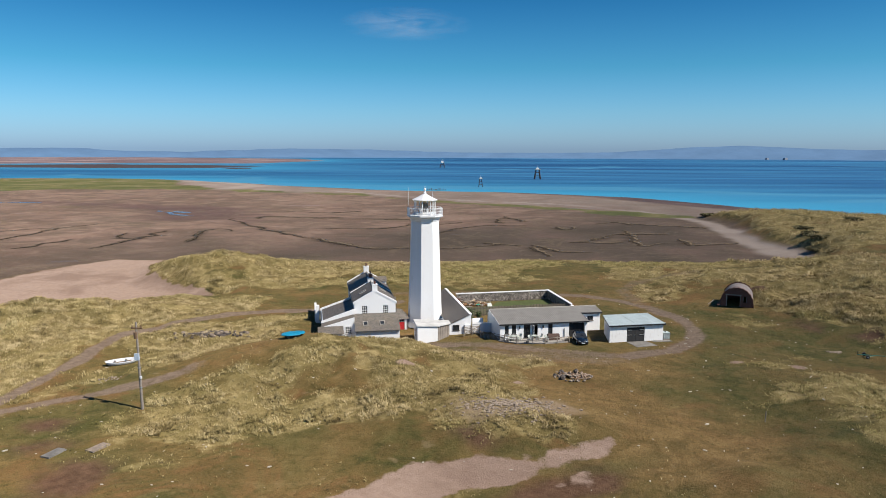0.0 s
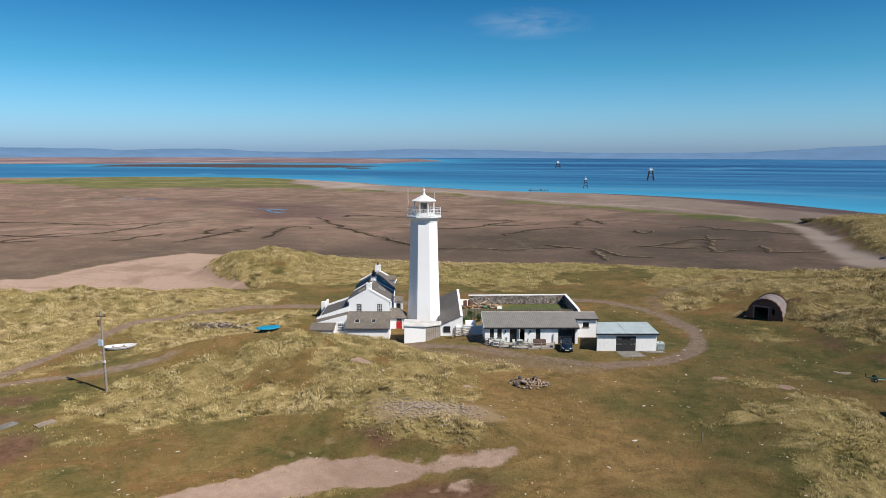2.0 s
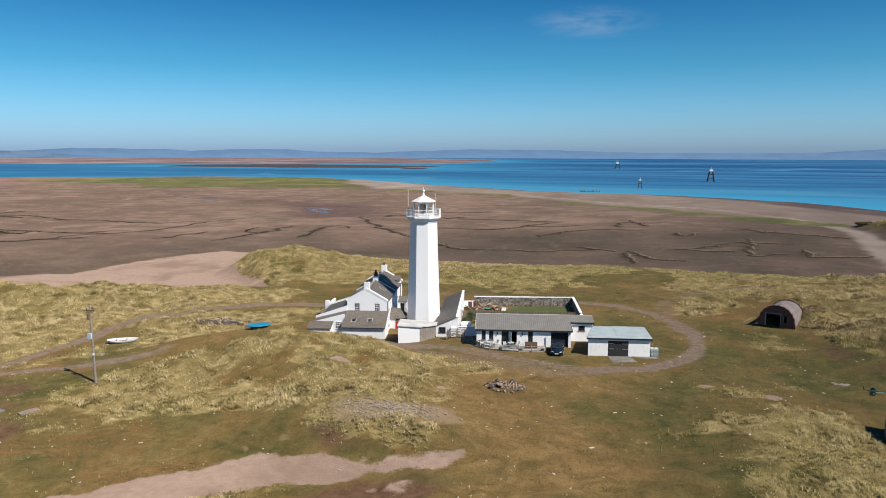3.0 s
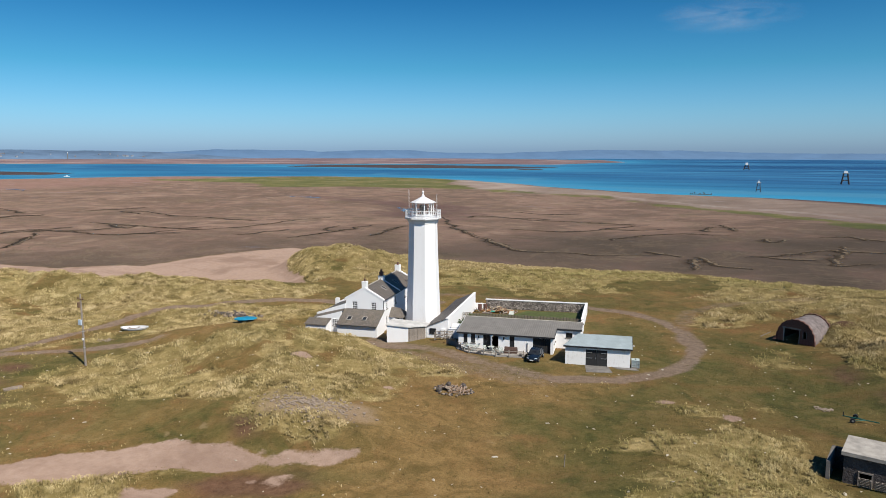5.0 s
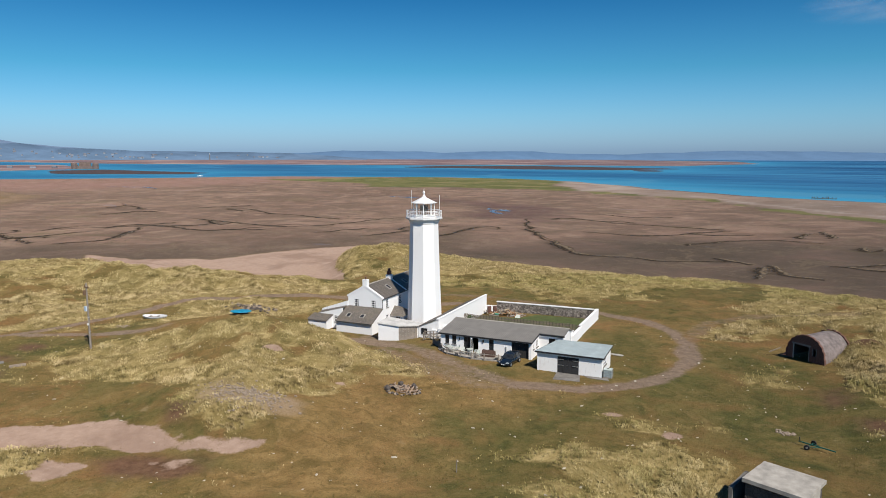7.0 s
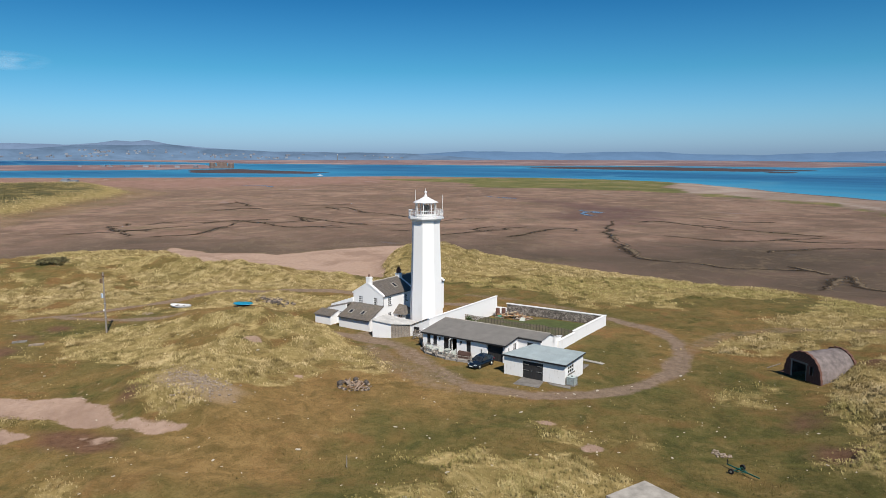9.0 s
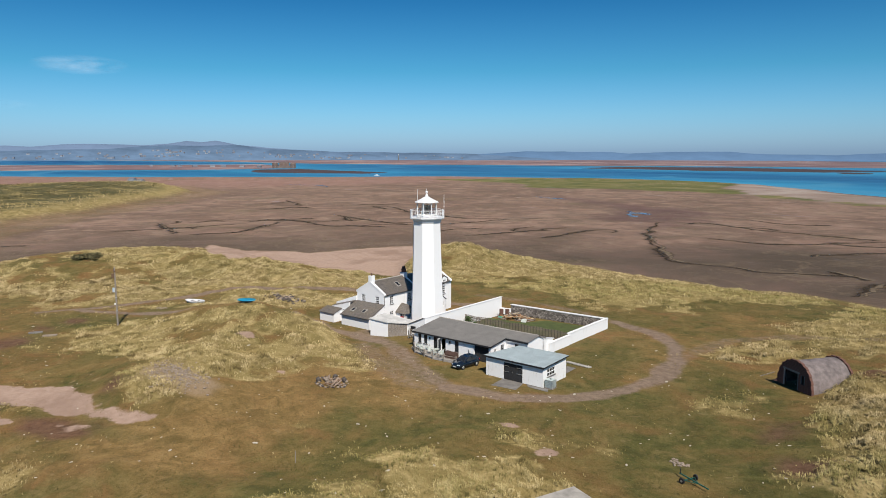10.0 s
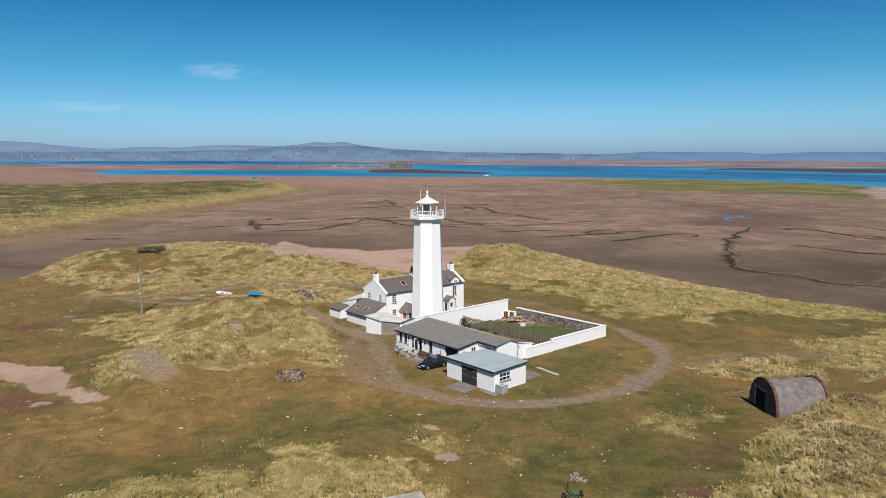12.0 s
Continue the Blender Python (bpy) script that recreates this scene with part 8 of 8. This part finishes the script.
def grass_material(name, pale, green, lean_up, turning=0.75):
    """Blades that turn from bleached straw to green in slow patches and clump by clump."""
    m, N, K, b = shader(name, 0.85)
    b.inputs["Specular IOR Level"].default_value = 0.15
    b.inputs["Diffuse Roughness"].default_value = 1.0
    g = N.new("ShaderNodeNewGeometry")
    P = N.new("ShaderNodeTexCoord").outputs["Object"]
    slow = tex_noise(N, K, 0.045, 4, 0.6, P, 0.6)
    patch = tex_noise(N, K, 0.30, 5, 0.65, P, 0.5)
    clump = tex_noise(N, K, 0.6, 4, 0.6, P, 0.6)
    # blades lit as a sward, not as single flat leaves
    up = N.new("ShaderNodeVectorMath")
    up.operation = "MULTIPLY_ADD"
    K.new(g.outputs["Normal"], up.inputs[0])
    up.inputs[1].default_value = (0.75, 0.75, 0.6)
    up.inputs[2].default_value = (0.0, 0.0, lean_up)
    nv = N.new("ShaderNodeVectorMath")
    nv.operation = "NORMALIZE"
    K.new(up.outputs[0], nv.inputs[0])
    K.new(nv.outputs[0], b.inputs["Normal"])
    # clump tones: straw varies, and lit tops and shaded hollows are put into the colour
    f = calc(N, K, "ADD", calc(N, K, "MULTIPLY", g.outputs["Random Per Island"], 0.22), calc(N, K, "ADD", calc(N, K, "MULTIPLY", calc(N, K, "SUBTRACT", patch, 0.24), 0.85), calc(N, K, "MULTIPLY", calc(N, K, "SUBTRACT", clump, 0.45), 2.1)))
    fresh = calc(N, K, "ADD", ramp(N, K, slow, (0.44, (0, 0, 0)), (0.58, (turning, turning, turning))), calc(N, K, "MULTIPLY", attr(N, "lush"), 0.85), True)
    K.new(blend(N, K, fresh, ramp(N, K, f, *pale), ramp(N, K, f, *green)), b.inputs["Base Color"])
    return m


MARRAM = grass_material("marram_blades", ((0.04, (0.105, 0.074, 0.030)), (0.28, (0.222, 0.167, 0.076)), (0.50, (0.350, 0.272, 0.138)), (0.80, (0.515, 0.415, 0.238))),
                        ((0.04, (0.090, 0.080, 0.026)), (0.28, (0.185, 0.158, 0.055)), (0.50, (0.295, 0.246, 0.100)), (0.80, (0.42, 0.35, 0.165))), 0.34, 0.5)
TURF = grass_material("turf_blades", ((0.1, (0.094, 0.067, 0.023)), (0.5, (0.175, 0.114, 0.043)), (0.85, (0.260, 0.180, 0.080))),
                      ((0.1, (0.050, 0.052, 0.014)), (0.5, (0.086, 0.083, 0.023)), (0.85, (0.150, 0.128, 0.046))), 0.42, 0.8)


def scatter(x0, x1, y0, y1, count, seed, chance):
    r = np.random.RandomState(seed)
    x, y = r.uniform(x0, x1, count), r.uniform(y0, y1, count)
    keep = r.uniform(0, 1, count) < chance(x, y)
    return x[keep], y[keep], r


def tall_at(x, y):
    return np.clip(sample(MASKS["tall"], x, y), 0, 1) ** 1.2 * (1 - sample(MASKS["mud"], x, y)) * (1 - 0.6 * sample(MASKS["pebble"], x, y)) * (0.45 + 0.55 * smooth(fbm(x, y, 2.2, 2, 91), 0.26, 0.46))


for seed, (x0, x1, y0, y1, count, lo, hi) in enumerate(((-75, 90, 44, 135, 270000, 0.30, 0.58), (-135, 118, 130, 205, 150000, 0.40, 0.72), (-150, -60, 45, 135, 80000, 0.40, 0.72), (75, 215, 130, 345, 30000, 0.8, 1.3))):
    X, Y, R = scatter(x0, x1, y0, y1, count, 40 + seed, tall_at)
    S = R.uniform(lo, hi, len(X)) * (0.55 + 0.75 * vnoise(X, Y, 3.2, 60)) * (0.55 + 0.45 * tall_at(X, Y)) * (1 + 0.5 * np.exp(-((X - 65) ** 2 + (Y - 113) ** 2) / 90))
    tagged(new("dune_grass", tuft_mesh("dune_grass", X, Y, S, 5, MARRAM, 0.85, R)), "pale bleached marram grass in dense windblown tufts", "grass", kind="stuff")


def scrub_at(x, y):
    d = inside_distance(x, y, FARLAND)
    return smooth(d, 4, 30) * smooth(fbm(x, y, 40, 4, 95), 0.36, 0.52) * (x > -800)


SCRUB = grass_material("scrub_leaves", ((0.1, (0.070, 0.062, 0.028)), (0.5, (0.115, 0.098, 0.042)), (0.85, (0.18, 0.15, 0.068))),
                       ((0.1, (0.048, 0.050, 0.020)), (0.5, (0.082, 0.078, 0.030)), (0.85, (0.13, 0.118, 0.046))), 0.3)
X, Y, R = scatter(-800, -230, 20, 310, 15000, 85, scrub_at)
tagged(new("scrub", tuft_mesh("scrub", X, Y, R.uniform(0.7, 1.9, len(X)), 5, SCRUB, 2.2, R)), "dark low scrub across the far dune land", "scrub", kind="stuff")
X, Y, R = scatter(-800, -200, 20, 310, 26000, 86, lambda x, y: smooth(inside_distance(x, y, FARLAND), -4, 6) * (1 - smooth(inside_distance(x, y, FARLAND), 30, 60)) * smooth(fbm(x, y, 16, 3, 96), 0.3, 0.5))
tagged(new("dune_grass", tuft_mesh("dune_grass", X, Y, R.uniform(0.8, 1.7, len(X)), 5, MARRAM, 0.85, R)), "bleached marram grass along the far dune edge", "grass", kind="stuff")


def turf_at(x, y):
    covered = sum(sample(MASKS[k], x, y) for k in ("tall", "track", "sand", "mud", "bare", "pebble"))
    return np.clip(1 - covered, 0, 1) * (0.25 + 0.75 * smooth(fbm(x, y, 7, 3, 71), 0.30, 0.62)) * (1 - smooth(inside_distance(x, y, YARD_IN), -1, 0.5))


YARD_IN = [(-19, 104), (-6, 104), (7, 100), (28, 99), (33, 103), (33, 113), (23, 134), (-12, 132), (-20, 120)]
X, Y, R = scatter(-60, 90, 44, 200, 190000, 81, turf_at)
S = R.uniform(0.10, 0.26, len(X)) * (1 + 0.6 * (R.uniform(0, 1, len(X)) < 0.04))
tagged(new("turf_grass", tuft_mesh("turf_grass", X, Y, S, 3, TURF, 1.6, R)), "short dry turf with scattered coarse tufts", "grass", kind="stuff")


def stray_at(x, y):
    return 0.35 * turf_at(x, y) * smooth(fbm(x, y, 5, 4, 73), 0.42, 0.60) * (1 - 0.7 * sample(MASKS["lush"], x, y))


X, Y, R = scatter(-62, 90, 44, 200, 60000, 83, stray_at)
tagged(new("dune_grass", tuft_mesh("dune_grass", X, Y, R.uniform(0.12, 0.28, len(X)), 5, MARRAM, 1.0, R)), "straw-coloured grass tufts dotted over the turf", "grass", kind="stuff")


# pale stones and shells scattered over the turf
def build_litter():
    r = np.random.RandomState(9)
    bm = bmesh.new()
    n = 0
    while n < 330:
        x, y = r.uniform(-45, 75), r.uniform(48, 130)
        if turf_at(np.array([x]), np.array([y]))[0] < 0.02 and r.rand() < 0.8:
            continue
        s = r.uniform(0.04, 0.12) * (1.8 if r.rand() < 0.18 else 1.0)
        z = ground_z(x, y)
        bmesh.ops.create_icosphere(bm, subdivisions=1, radius=s, matrix=Matrix.Translation((x, y, z + s * 0.2)) @ Matrix.Rotation(r.uniform(0, 3), 4, "Z") @ Matrix.Diagonal((1.7, 0.9, 0.35, 1)))
        n += 1
    me = bpy.data.meshes.new("scattered_stones")
    bm.to_mesh(me)
    bm.free()
    me.materials.append(plain("bleached_stone", (0.47, 0.42, 0.34), 0.9, 0, 0.3, 4, 0.3))
    tagged(new("scattered_stones", me), "pale stones and dung scattered on the turf", "stones", kind="stuff")


build_litter()
